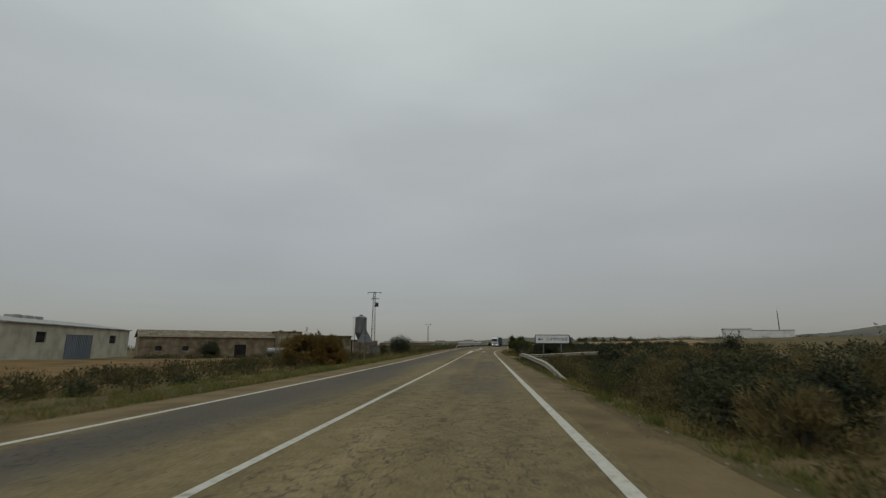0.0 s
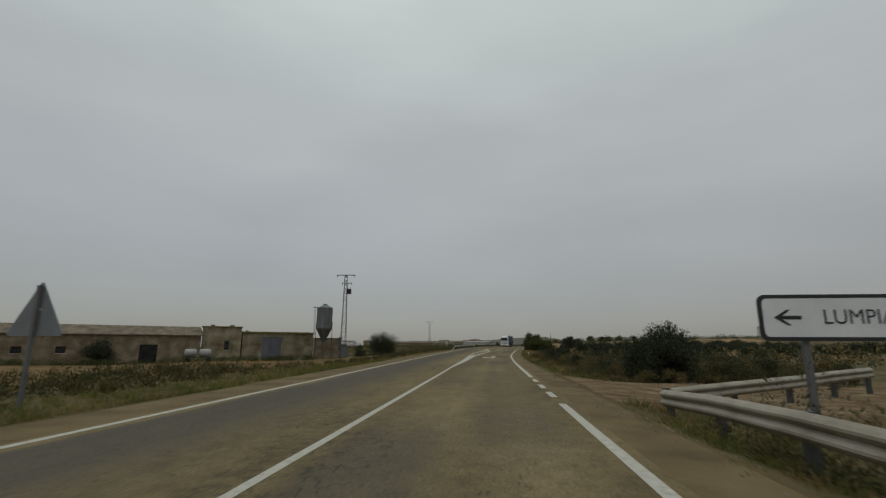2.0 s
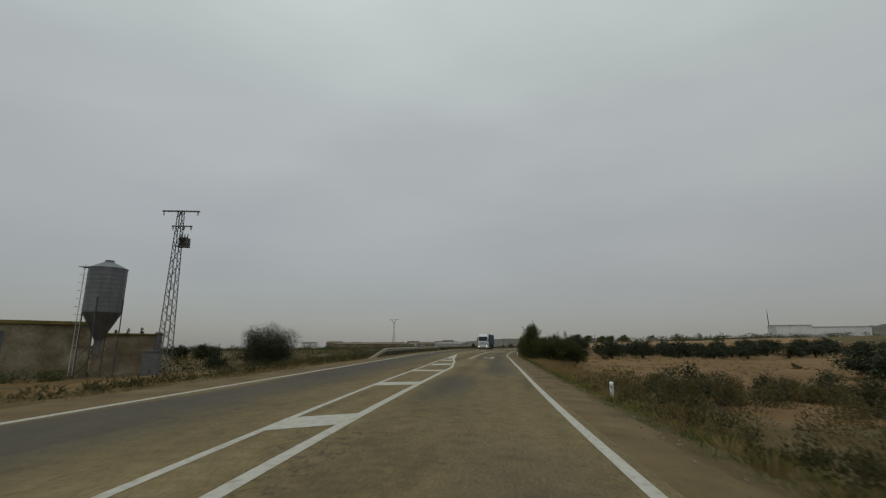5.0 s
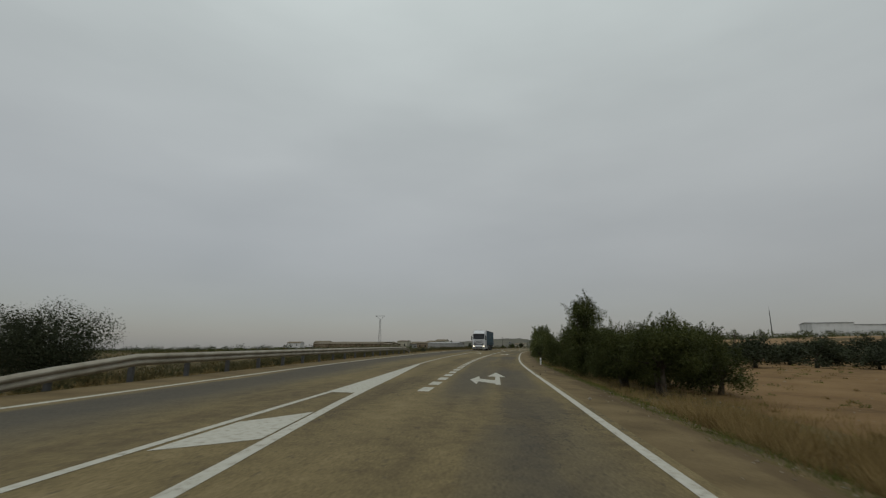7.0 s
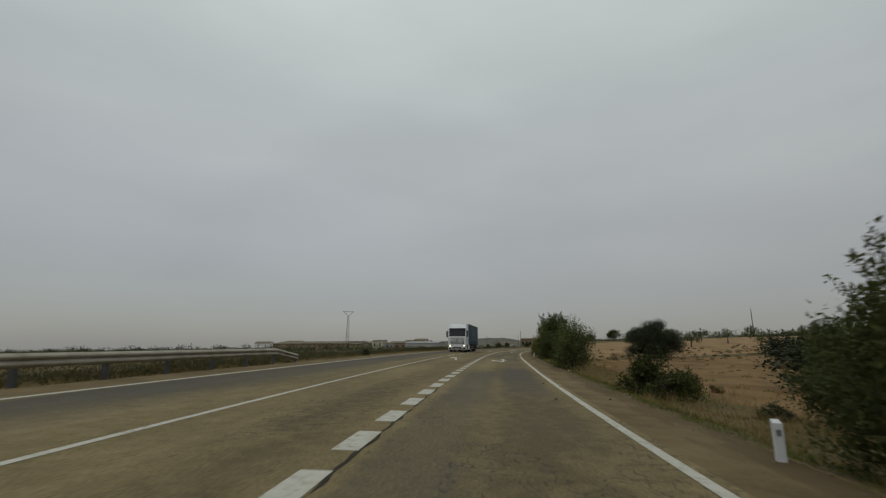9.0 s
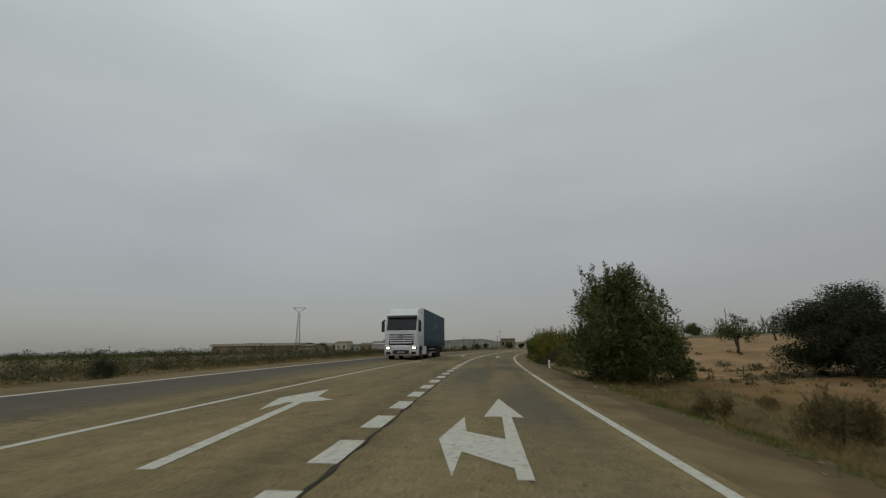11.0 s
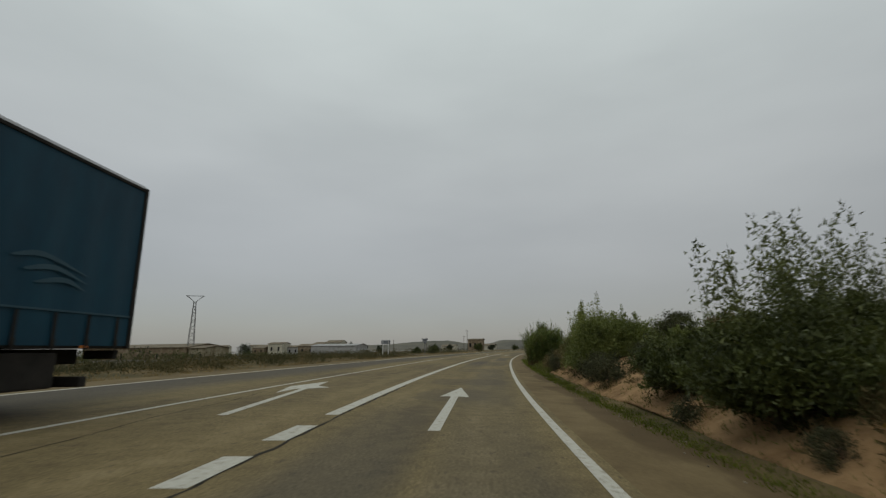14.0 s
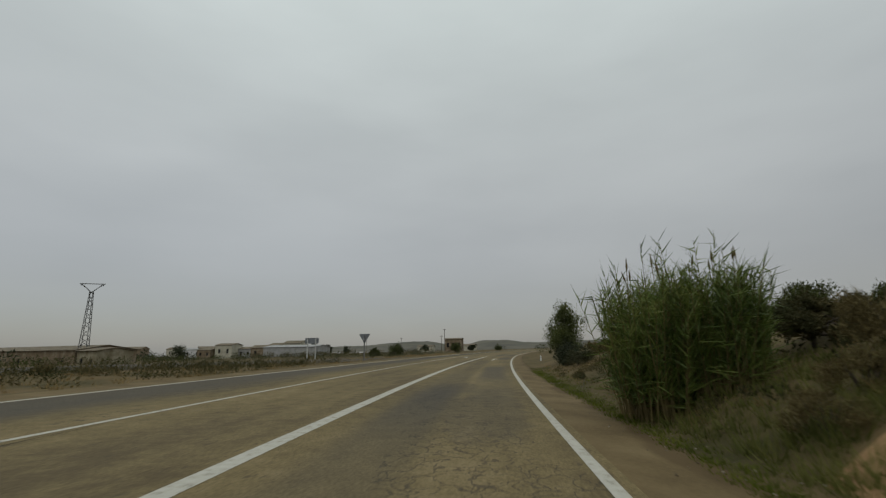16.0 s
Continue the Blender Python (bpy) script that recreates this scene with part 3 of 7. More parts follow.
def lathe(bm, profile, sides=24, cx=0.0, cy=0.0):
    """A turned form round the z axis from (radius, height) pairs."""
    rings = [[bm.verts.new((cx + r * math.cos(2 * math.pi * k / sides), cy + r * math.sin(2 * math.pi * k / sides), z)) for k in range(sides)] for r, z in profile]
    for r0, r1 in zip(rings, rings[1:]):
        for k in range(sides):
            bm.faces.new((r0[k], r0[(k + 1) % sides], r1[(k + 1) % sides], r1[k]))
    bm.faces.new(rings[-1])
    bm.faces.new(list(reversed(rings[0])))
    return bm


# ---- plants ----
LEAF = {
    "dark": material("dark_scrub_leaf", [(0.035, 0.038, 0.020), (0.059, 0.061, 0.030), (0.093, 0.087, 0.043)], 1.2, 9, 0.8, bump=0, island=0.15, translucent=0.2),
    "brown": material("dry_scrub_twig", [(0.066, 0.053, 0.022), (0.115, 0.091, 0.038), (0.180, 0.144, 0.062)], 1.2, 9, 0.9, bump=0, island=0.18, translucent=0.15),
    "straw": material("dry_grass_blade", [(0.144, 0.098, 0.039), (0.216, 0.152, 0.063), (0.288, 0.212, 0.098)], 1.0, 8, 0.9, bump=0, island=0.25, translucent=0.25),
    "green": material("green_weed_blade", [(0.057, 0.066, 0.018), (0.100, 0.110, 0.027), (0.157, 0.158, 0.045)], 1.0, 8, 0.85, bump=0, island=0.25, translucent=0.3),
    "moss": material("bright_moss_blade", [(0.052, 0.070, 0.009), (0.093, 0.115, 0.015), (0.139, 0.150, 0.028)], 1.0, 8, 0.9, bump=0, island=0.25, translucent=0.3),
    "rust": material("rust_tamarisk_leaf", [(0.052, 0.052, 0.017), (0.118, 0.078, 0.024), (0.191, 0.112, 0.033)], 0.7, 8, 0.9, bump=0, island=0.15, translucent=0.25),
    "olive": material("olive_leaf", [(0.019, 0.024, 0.013), (0.035, 0.042, 0.022), (0.062, 0.070, 0.039)], 1.0, 8, 0.7, bump=0, island=0.2, translucent=0.15),
    "willow": material("dark_tree_leaf", [(0.031, 0.037, 0.012), (0.052, 0.061, 0.019), (0.090, 0.099, 0.029)], 1.0, 8, 0.7, bump=0, island=0.22, translucent=0.25),
    "poplar": material("poplar_leaf", [(0.037, 0.046, 0.011), (0.064, 0.078, 0.017), (0.111, 0.124, 0.030)], 1.0, 8, 0.6, bump=0, island=0.28, translucent=0.3),
    "yellow": material("yellow_green_leaf", [(0.052, 0.062, 0.012), (0.109, 0.115, 0.019), (0.194, 0.160, 0.028), (0.238, 0.138, 0.025)], 0.8, 6, 0.65, bump=0, island=0.22, translucent=0.3),
    "fresh": material("fresh_poplar_leaf", [(0.074, 0.091, 0.021), (0.128, 0.150, 0.033), (0.201, 0.218, 0.058)], 1.0, 8, 0.6, bump=0, island=0.28, translucent=0.35),
    "reed": material("giant_reed_leaf", [(0.038, 0.062, 0.010), (0.088, 0.126, 0.020), (0.185, 0.205, 0.050)], 1.0, 8, 0.6, bump=0, island=0.3, translucent=0.3),
}
LEAF["mixed"] = material("mixed_scrub_leaf", [(0.027, 0.031, 0.013), (0.047, 0.048, 0.020), (0.080, 0.066, 0.028), (0.134, 0.106, 0.047)], 0.4, 3, 0.9, bump=0, island=0.12, translucent=0.15)
BARK = material("tree_bark", [(0.030, 0.024, 0.018), (0.060, 0.050, 0.038), (0.10, 0.085, 0.065)], 5, 40, 0.95, bump=0.8, bump_dist=0.02)


def leaves_mesh(name, p, d, length, width, mat, rng):
    """Many small pointed leaves at points p, along directions d."""
    n = len(p)
    d = d / np.maximum(np.linalg.norm(d, axis=1, keepdims=True), 1e-6)
    side = np.cross(d, rng.normal(size=(n, 3)))
    side /= np.maximum(np.linalg.norm(side, axis=1, keepdims=True), 1e-6)
    bend = np.cross(side, d)
    L, W = length[:, None], width[:, None]
    v = np.empty((n, 3, 3))
    v[:, 0] = p + side * W * 0.5 + bend * W * 0.15
    v[:, 1] = p + d * L
    v[:, 2] = p - side * W * 0.5 + bend * W * 0.15
    me = bpy.data.meshes.new(name)
    me.vertices.add(n * 3)
    me.vertices.foreach_set("co", v.ravel())
    me.loops.add(n * 3)
    me.loops.foreach_set("vertex_index", np.arange(n * 3))
    me.polygons.add(n)
    me.polygons.foreach_set("loop_start", np.arange(n) * 3)
    me.update(calc_edges=True)
    me.materials.append(mat)
    return me


def in_lumps(rng, lumps, n, shell=0.35):
    """Points in a set of lumps (x, y, z, rx, rz), thicker towards their outside."""
    ls = np.array(lumps, float)
    vol = ls[:, 3] ** 2 * ls[:, 4]
    k = rng.choice(len(ls), n, p=vol / vol.sum())
    d = rng.normal(size=(n, 3))
    d /= np.linalg.norm(d, axis=1, keepdims=True)
    r = shell + (1 - shell) * rng.random(n) ** 0.6
    r *= 0.9 + 0.25 * rng.random(n)
    q = d * r[:, None] * ls[k][:, [3, 3, 4]]
    return ls[k, :3] + q, d


def make_lumps(rng, width, height, base, count, low=0.15, cone=0.0, lump=1.0):
    """Lumps that fill a rough dome with an uneven outline."""
    out = []
    for _ in range(count):
        a, t = rng.random() * 2 * math.pi, rng.random()
        r = width / 2 * math.sqrt(rng.random()) * 0.78
        zmax = math.sqrt(max(0.05, 1 - (r / (width / 2)) ** 2))
        z = base + (height - base) * (low + (0.86 - low) * t) * zmax
        s = rng.uniform(0.16, 0.27) * min(width, height - base) * lump
        if cone:  # narrower towards the top
            z = base + (height - base) * (low + (0.9 - low) * t)
            k = 1 - cone * t ** 1.3 if cone > 0 else math.sin(math.pi * (0.2 + 0.7 * t)) ** 0.8
            r, s = r * k, s * (0.5 + 0.5 * k)
        out.append((r * math.cos(a), r * math.sin(a), z, s * rng.uniform(0.9, 1.3), s * rng.uniform(0.75, 1.1)))
    return out


def limbs(bm, rng, lumps, base_r, fork, root, lean=(0, 0)):
    """Limbs from the fork of a trunk into the lumps of its crown."""
    for lx, ly, lz, rx, rz in lumps:
        p0 = Vector((lean[0], lean[1], fork))
        p3 = Vector((lx, ly, lz))
        p1 = p0.lerp(p3, 0.35) + Vector((rng.normal() * 0.06, rng.normal() * 0.06, 0.12 * (lz - fork)))
        p2 = p0.lerp(p3, 0.7) + Vector((rng.normal() * 0.08, rng.normal() * 0.08, 0.08 * (lz - fork)))
        r = base_r * rng.uniform(0.35, 0.6)
        tube(bm, [p0.lerp(p1, 0.08), p1, p2, p3], [r, r * 0.75, r * 0.45, r * 0.12], 5, root)


def tree(name, label, seed, width, height, base, count, n, leaf, mat, trunk_r=0.12, stems=1, up=0.3, low=0.15, sprigs=0, category="tree", at=(0, 0, 0), shell=0.35, group="", cone=0.0, shoot=1.0, rise=0.7, plume=0.05, lump=1.0, slim=1.0, core=0.25):
    """A tree or shrub: trunk or stems with limbs, and a crown of single leaves in clumps. base: where the crown begins."""
    rng = np.random.default_rng(seed)
    ob = thing(name, at, label, category, group)
    lumps = make_lumps(rng, width, height, base, count, low, cone, lump)
    for s in range(stems):
        bm = bmesh.new()
        a = rng.random() * 6.28
        off = 0.0 if stems == 1 else min(0.35, width * 0.08)
        foot = Vector((off * math.cos(a), off * math.sin(a), -0.25))
        fork = base + (height - base) * 0.12
        lean = (foot.x * 2 + rng.normal() * 0.08 * height * 0.3, foot.y * 2 + rng.normal() * 0.08 * height * 0.3)
        top = Vector((*lean, fork))
        fork_v = bm.verts.new(top)
        tube(bm, [foot, foot.lerp(top, 0.5) + Vector((rng.normal() * 0.04, rng.normal() * 0.04, 0)), foot.lerp(top, 0.97)], [trunk_r * 1.25, trunk_r, trunk_r * 0.8], 7, None, fork_v)
        limbs(bm, rng, lumps[s::stems][:10], trunk_r, fork, fork_v, lean)
        part("trunk" if stems == 1 else "stem", bm, BARK, ob, smooth_faces=True)
    p, d = in_lumps(rng, lumps, n, shell)
    if sprigs:  # loose shoots that break the outline
        extra, dirs, twigs = [], [], []
        tall = sorted(lumps, key=lambda q: -q[2])[:max(6, len(lumps) * 2 // 3)]
        for _ in range(sprigs):
            lx, ly, lz, rx, rz = tall[rng.integers(len(tall))]
            v = np.array([rng.normal() * 0.5, rng.normal() * 0.5, abs(rng.normal()) + rise])
            v /= np.linalg.norm(v)
            ln = rng.uniform(0.7, 1.5) * rx * 1.15 * shoot
            twigs.append((np.array([lx, ly, lz]), v, ln * 1.02))
            for t in np.linspace(0.3, 1, 16 if plume < 0.08 else 90):
                extra.append(np.array([lx, ly, lz]) + v * ln * t + rng.normal(size=3) * plume * (1.25 - t))
                dirs.append(v * 0.6 + rng.normal(size=3) * 0.7)
        p, d = np.vstack([p, extra]), np.vstack([d, dirs])
    keep = p[:, 2] > 0.02
    p, d = p[keep], d[keep]
    m = len(p)
    d = d * 0.6 + rng.normal(size=(m, 3)) * 0.7 + np.array([0, 0, up])
    length = leaf * rng.uniform(0.6, 1.4, m)
    breadth = length * rng.uniform(0.35, 0.6, m) * slim
    # the dense inside of each clump, in larger leaves
    q, e = in_lumps(rng, lumps, int(n * core), 0.0)
    mid = np.array(lumps)[:, :3].mean(0)
    q = mid + (q - mid) * np.array([0.86, 0.86, 0.9])
    q = q[q[:, 2] > 0.05]
    p, d = np.vstack([p, q]), np.vstack([d, rng.normal(size=q.shape)])
    length = np.r_[length, leaf * rng.uniform(1.3, 2.1, len(q))]
    breadth = np.r_[breadth, leaf * rng.uniform(1.0, 1.6, len(q))]
    if sprigs:
        p, d = np.vstack([p, [w[0] for w in twigs]]), np.vstack([d, [w[1] for w in twigs]])
        length, breadth = np.r_[length, [w[2] for w in twigs]], np.r_[breadth, np.full(len(twigs), 0.016)]
    me = leaves_mesh("crown", p, d, length, breadth, mat, rng)
    crown = new("crown", me)
    crown.parent = ob
    return ob


def blades(name, seed, n, radius, height, mat, width=0.012, spread=0.5):
    """One mesh of upright blades or thin twigs round a foot."""
    rng = np.random.default_rng(seed)
    a, r = rng.random(n) * 6.283, radius * np.sqrt(rng.random(n))
    p = np.stack([r * np.cos(a), r * np.sin(a), np.full(n, -0.03)], 1)
    d = np.stack([np.cos(a) * spread * rng.random(n), np.sin(a) * spread * rng.random(n), np.ones(n)], 1) + rng.normal(size=(n, 3)) * 0.15
    return leaves_mesh(name, p, d, height * rng.uniform(0.5, 1.1, n), np.full(n, width), mat, rng)


def dry_shrub(name, label, seed, width, height, n, mat, group="", coarse=1.0):
    """A twiggy half-dry shrub: a dome of fine upright twigs with tiny leaves."""
    rng = np.random.default_rng(seed)
    ob = thing(name, (0, 0, 0), label, "shrub", group)
    bm = bmesh.new()
    foot = bm.verts.new((0, 0, -0.12))
    for k in range(7):
        a, s = rng.random() * 6.28, rng.uniform(0.25, 0.9)
        tube(bm, [(0.04 * math.cos(a), 0.04 * math.sin(a), -0.1), (width * 0.25 * s * math.cos(a), width * 0.25 * s * math.sin(a), height * 0.45), (width * 0.42 * s * math.cos(a), width * 0.42 * s * math.sin(a), height * 0.85)], [0.02, 0.013, 0.005], 4, foot)
    part("stem", bm, BARK, ob)
    lumps = make_lumps(rng, width, height, 0.0, 14, 0.1)
    p, d = in_lumps(rng, lumps, n, 0.2)
    p = p[p[:, 2] > 0.02]
    d = rng.normal(size=p.shape) * 0.45 + np.array([0, 0, 0.8]) + np.c_[p[:, :2] * 0.5, np.zeros(len(p))]
    ln = rng.uniform(0.07, 0.2, len(p)) * coarse
    crown = new("crown", leaves_mesh("crown", p, d, ln, ln * 0.12 + 0.007 * coarse, mat, rng))
    crown.parent = ob
    return ob


KINDS = {
    "dark": [tree("saltbush", "dark grey-green saltbush shrub on the verge", 10 + k, 1.9, 1.35, 0.05, 26, 2900, 0.058, LEAF["dark"], 0.03, 3, 0.4, 0.05, 10, "shrub", group="verge shrubs") for k in range(4)],
    "brown": [dry_shrub("dry_shrub", "brown half-dry twiggy shrub on the verge", 30 + k, 1.7, 1.1, 2900, LEAF["brown"], "verge shrubs", 0.95) for k in range(4)],
    "olivegreen": [tree("shrub", "dense dark green shrub on the verge", 50 + k, 2.3, 1.9, 0.05, 30, 2700, 0.089, LEAF["olive"], 0.04, 3, 0.5, 0.05, 22, "shrub", group="verge shrubs") for k in range(3)],
    "weed": [dry_shrub("weed_clump", "low straw-coloured dry weed clump", 70 + k, 1.1, 0.6, 900, LEAF["straw"], "verge shrubs", 1.3) for k in range(3)],
    "far_dark": [tree("saltbush", "dark grey-green saltbush shrub on the verge", 90 + k, 1.9, 1.35, 0.05, 22, 1100, 0.10, LEAF["dark"], 0.03, 3, 0.4, 0.05, 6, "shrub", group="verge shrubs") for k in range(3)],
    "far_brown": [dry_shrub("dry_shrub", "brown half-dry twiggy shrub on the verge", 110 + k, 1.7, 1.1, 1000, LEAF["brown"], "verge shrubs", 1.8) for k in range(3)],
}
USED = set()


def plant(kind, x, y, scale, rng, squash=1.0):
    src = KINDS[kind][int(rng.integers(len(KINDS[kind])))]
    scale = min(scale, 1.28 / src.scale.x)
    m = Matrix.LocRotScale((x, y, ground_z(x, y) - 0.04), Euler((0, 0, rng.random() * 6.28)), (scale, scale, scale * squash))
    if src.name not in USED:
        USED.add(src.name)
        src.matrix_basis = m
        return src
    return copy_thing(src, m)


def belt(seed, y0, y1, w0, w1, count, kinds, s0, s1, side=1):
    """Shrubs scattered along the road; w: distance beyond the shoulder."""
    rng = np.random.default_rng(seed)
    names, weights = zip(*kinds)
    for _ in range(count):
        y = rng.uniform(y0, y1)
        w = w0 + (w1 - w0) * rng.random() ** 0.9
        x = float(edge_x(y)) + (float(side_u(y)) + w if side > 0 else float(far_u(y)) - 1.35 - w)
        plant(str(rng.choice(names, p=weights)), x, y, rng.uniform(s0, s1), rng, rng.uniform(0.8, 1.1))


belt(1, -3, 17, 1.7, 13, 40, [("dark", 0.46), ("brown", 0.40), ("olivegreen", 0.14)], 0.8, 1.25)
belt(2, 17, 40, 1.9, 13, 40, [("dark", 0.46), ("brown", 0.46), ("olivegreen", 0.08)], 0.7, 1.15)
belt(15, 44, 58, 13, 20, 10, [("dark", 0.4), ("brown", 0.6)], 0.7, 1.15)
belt(3, 53.5, 72, 1.6, 12, 36, [("dark", 0.40), ("brown", 0.54), ("olivegreen", 0.06)], 0.65, 1.0)
belt(4, 72, 99, 1.6, 12, 46, [("dark", 0.40), ("brown", 0.54), ("olivegreen", 0.06)], 0.6, 0.95)
belt(5, 100, 124, 1.2, 5, 16, [("brown", 0.15), ("weed", 0.85)], 0.35, 0.7)
belt(6, 100, 170, 8, 30, 10, [("far_brown", 0.3), ("weed", 0.7)], 0.5, 0.9)
belt(7, 143, 172, 2.0, 5.0, 11, [("far_dark", 0.3), ("far_brown", 0.4), ("weed", 0.3)], 0.4, 0.9)
belt(8, 197.0, 209, 1.5, 5.0, 30, [("dark", 0.35), ("brown", 0.65)], 0.32, 0.48)
belt(16, 194.6, 200.6, 0.8, 3.0, 20, [("brown", 0.7), ("dark", 0.3)], 0.30, 0.46)
belt(9, 214, 262, 1.8, 10, 10, [("dark", 0.5), ("brown", 0.3), ("weed", 0.2)], 0.5, 1.0)
belt(10, -4, 60, 4.5, 14, 44, [("far_dark", 0.45), ("far_brown", 0.4), ("weed", 0.15)], 0.45, 0.85, -1)
belt(11, 60, 125, 1.8, 8, 16, [("far_dark", 0.2), ("far_brown", 0.5), ("weed", 0.3)], 0.4, 0.7, -1)
belt(12, 125, 215, 2.0, 14, 12, [("far_dark", 0.3), ("far_brown", 0.5), ("weed", 0.2)], 0.45, 0.75, -1)
belt(13, 215, 330, 2.0, 20, 12, [("far_dark", 0.3), ("far_brown", 0.5), ("weed", 0.2)], 0.45, 0.85, -1)
belt(14, 262, 340, 2.0, 14, 12, [("far_dark", 0.5), ("far_brown", 0.5)], 0.7, 1.2)


def one(kind, x, y, scale, seed, squash=1.0):
    return plant(kind, x, y, scale, np.random.default_rng(seed), squash)


one("brown", 6.6, 6.5, 1.35, 201)
one("olivegreen", 6.4, 9.5, 0.95, 202)
one("dark", 4.9, 9.8, 1.0, 203)
one("olivegreen", 5.3, 12.2, 0.8, 232)
one("brown", 4.4, 7.4, 0.75, 233)
one("brown", 4.3, 12.0, 0.8, 234)
one("brown", 8.6, 12.5, 1.3, 224)
one("dark", 6.9, 14.5, 0.9, 225)
one("brown", 6.2, 17.5, 1.0, 226)
one("brown", 20.9, 234.4, 0.8, 227)
one("brown", 21.6, 235.6, 0.75, 235)
one("dark", 15.5, 206.4, 0.42, 237)
one("dark", 16.0, 208.6, 0.45, 238)
one("dark", 15.2, 203.4, 0.5, 239)
one("dark", 19.5, 226.9, 0.5, 240)
one("dark", 18.9, 224.0, 0.68, 241)
one("dark", 19.8, 223.9, 0.72, 242)
one("dark", 19.2, 225.6, 0.62, 243)
one("brown", 19.0, 222.0, 0.4, 244)
one("dark", 17.4, 218.2, 0.36, 245)
one("dark", 17.0, 215.2, 0.36, 246)
one("dark", 20.5, 233.4, 0.62, 236)
one("dark", 20.9, 234.6, 0.6, 228)
one("brown", 22.4, 240.4, 0.55, 229)
one("brown", 23.4, 240.8, 0.6, 230)
one("brown", 24.6, 241.2, 0.7, 231)
one("olivegreen", 5.7, 58.0, 0.52, 205)
one("brown", 5.6, 51.7, 0.62, 248)
one("brown", 6.6, 51.6, 0.66, 249)
one("brown", 8.4, 53.0, 0.6, 250)
one("dark", 13.2, 59.5, 0.9, 206)
one("olivegreen", 6.9, 81.2, 0.95, 207)
one("olivegreen", -28.5, 132.5, 1.5, 208)
one("olivegreen", -5.3, 185.3, 0.55, 251)
one("brown", 8.1, 142.0, 0.72, 209)
one("olivegreen", 27.9, 260.0, 0.95, 211)
one("olivegreen", 28.8, 262.0, 0.8, 247)
one("brown", 12.6, 175.9, 0.72, 212)
one("brown", 14.6, 180.2, 0.3, 213)
one("brown", 11.9, 178.2, 0.45, 214)
one("brown", 13.6, 176.9, 0.62, 215)
one("dark", 22.3, 226.2, 0.8, 216)
one("brown", 21.2, 233.0, 0.75, 217)
one("dark", 22.4, 232.6, 0.7, 218)
one("brown", 20.6, 231.8, 0.6, 219)
for k, (bx, by, bs, bk) in enumerate(((21.2, 234.6, 0.45, "brown"), (21.4, 237.2, 0.5, "brown"), (22.4, 239.0, 0.55, "dark"), (22.0, 235.6, 0.5, "brown"), (23.4, 239.6, 0.6, "brown"))):
    one(bk, bx, by, bs, 220 + k)

# trees of their own kind, at their places
def grown(x, y, **kw):
    return tree(at=(x, y, ground_z(x, y) - 0.05), **kw)


grown(-13.3, 36.0, name="tamarisk", label="rust-brown feathery tamarisk bush beside the road", seed=301, width=6.4, height=2.7, base=0.05, count=110, n=56000, leaf=0.12, slim=0.34, lump=0.66, mat=LEAF["rust"], trunk_r=0.06, stems=4, up=1.3, low=0.02, sprigs=110, shoot=1.0, rise=1.6, plume=0.12, category="bush")
grown(6.6, 53.0, name="bush", label="tall dense dark green bush beside the earth driveway", seed=305, width=3.1, height=2.75, base=0.05, count=70, n=30000, leaf=0.065, lump=0.8, shoot=0.8, plume=0.09, mat=LEAF["olive"], trunk_r=0.05, stems=4, up=0.4, low=0.03, sprigs=30, category="bush")
grown(5.5, 64.8, name="bush", label="low dark green rounded bush on the verge", seed=306, width=1.7, height=0.9, base=0.03, count=34, n=7000, leaf=0.07, mat=LEAF["olive"], trunk_r=0.04, stems=3, up=0.4, low=0.03, sprigs=20, category="bush")
grown(5.3, 74.2, name="bush", label="dark green rounded bush on the verge", seed=307, width=2.3, height=1.75, base=0.03, count=40, n=9000, leaf=0.07, mat=LEAF["olive"], trunk_r=0.04, stems=3, up=0.4, low=0.03, sprigs=24, category="bush")
grown(-24.7, 137.9, name="round_tree", label="dark green round tree beside the farm", seed=302, width=7.4, height=5.5, base=0.4, count=60, n=30000, leaf=0.095, mat=LEAF["olive"], trunk_r=0.16, stems=2, up=0.3, low=0.05, sprigs=8)
for k, (bx, by, bw, bh) in enumerate(((-36.5, 144.5, 3.6, 3.4), (-42.0, 147.0, 3.8, 3.2), (-47.5, 146.0, 3.6, 3.3))):
    grown(bx, by, name="olive_tree", label="dark olive tree with a short trunk beyond the road", seed=308 + k, width=bw, height=bh, base=0.9, count=26, n=5000, leaf=0.11, mat=LEAF["olive"], trunk_r=0.14, up=0.2, low=0.02, sprigs=20, group="olive trees beyond the road")
grown(-59.5, 99.0, name="round_tree", label="dark green tree in front of the farm wall", seed=303, width=4.4, height=4.6, base=0.6, count=24, n=5000, leaf=0.16, mat=LEAF["olive"], trunk_r=0.14, sprigs=20)
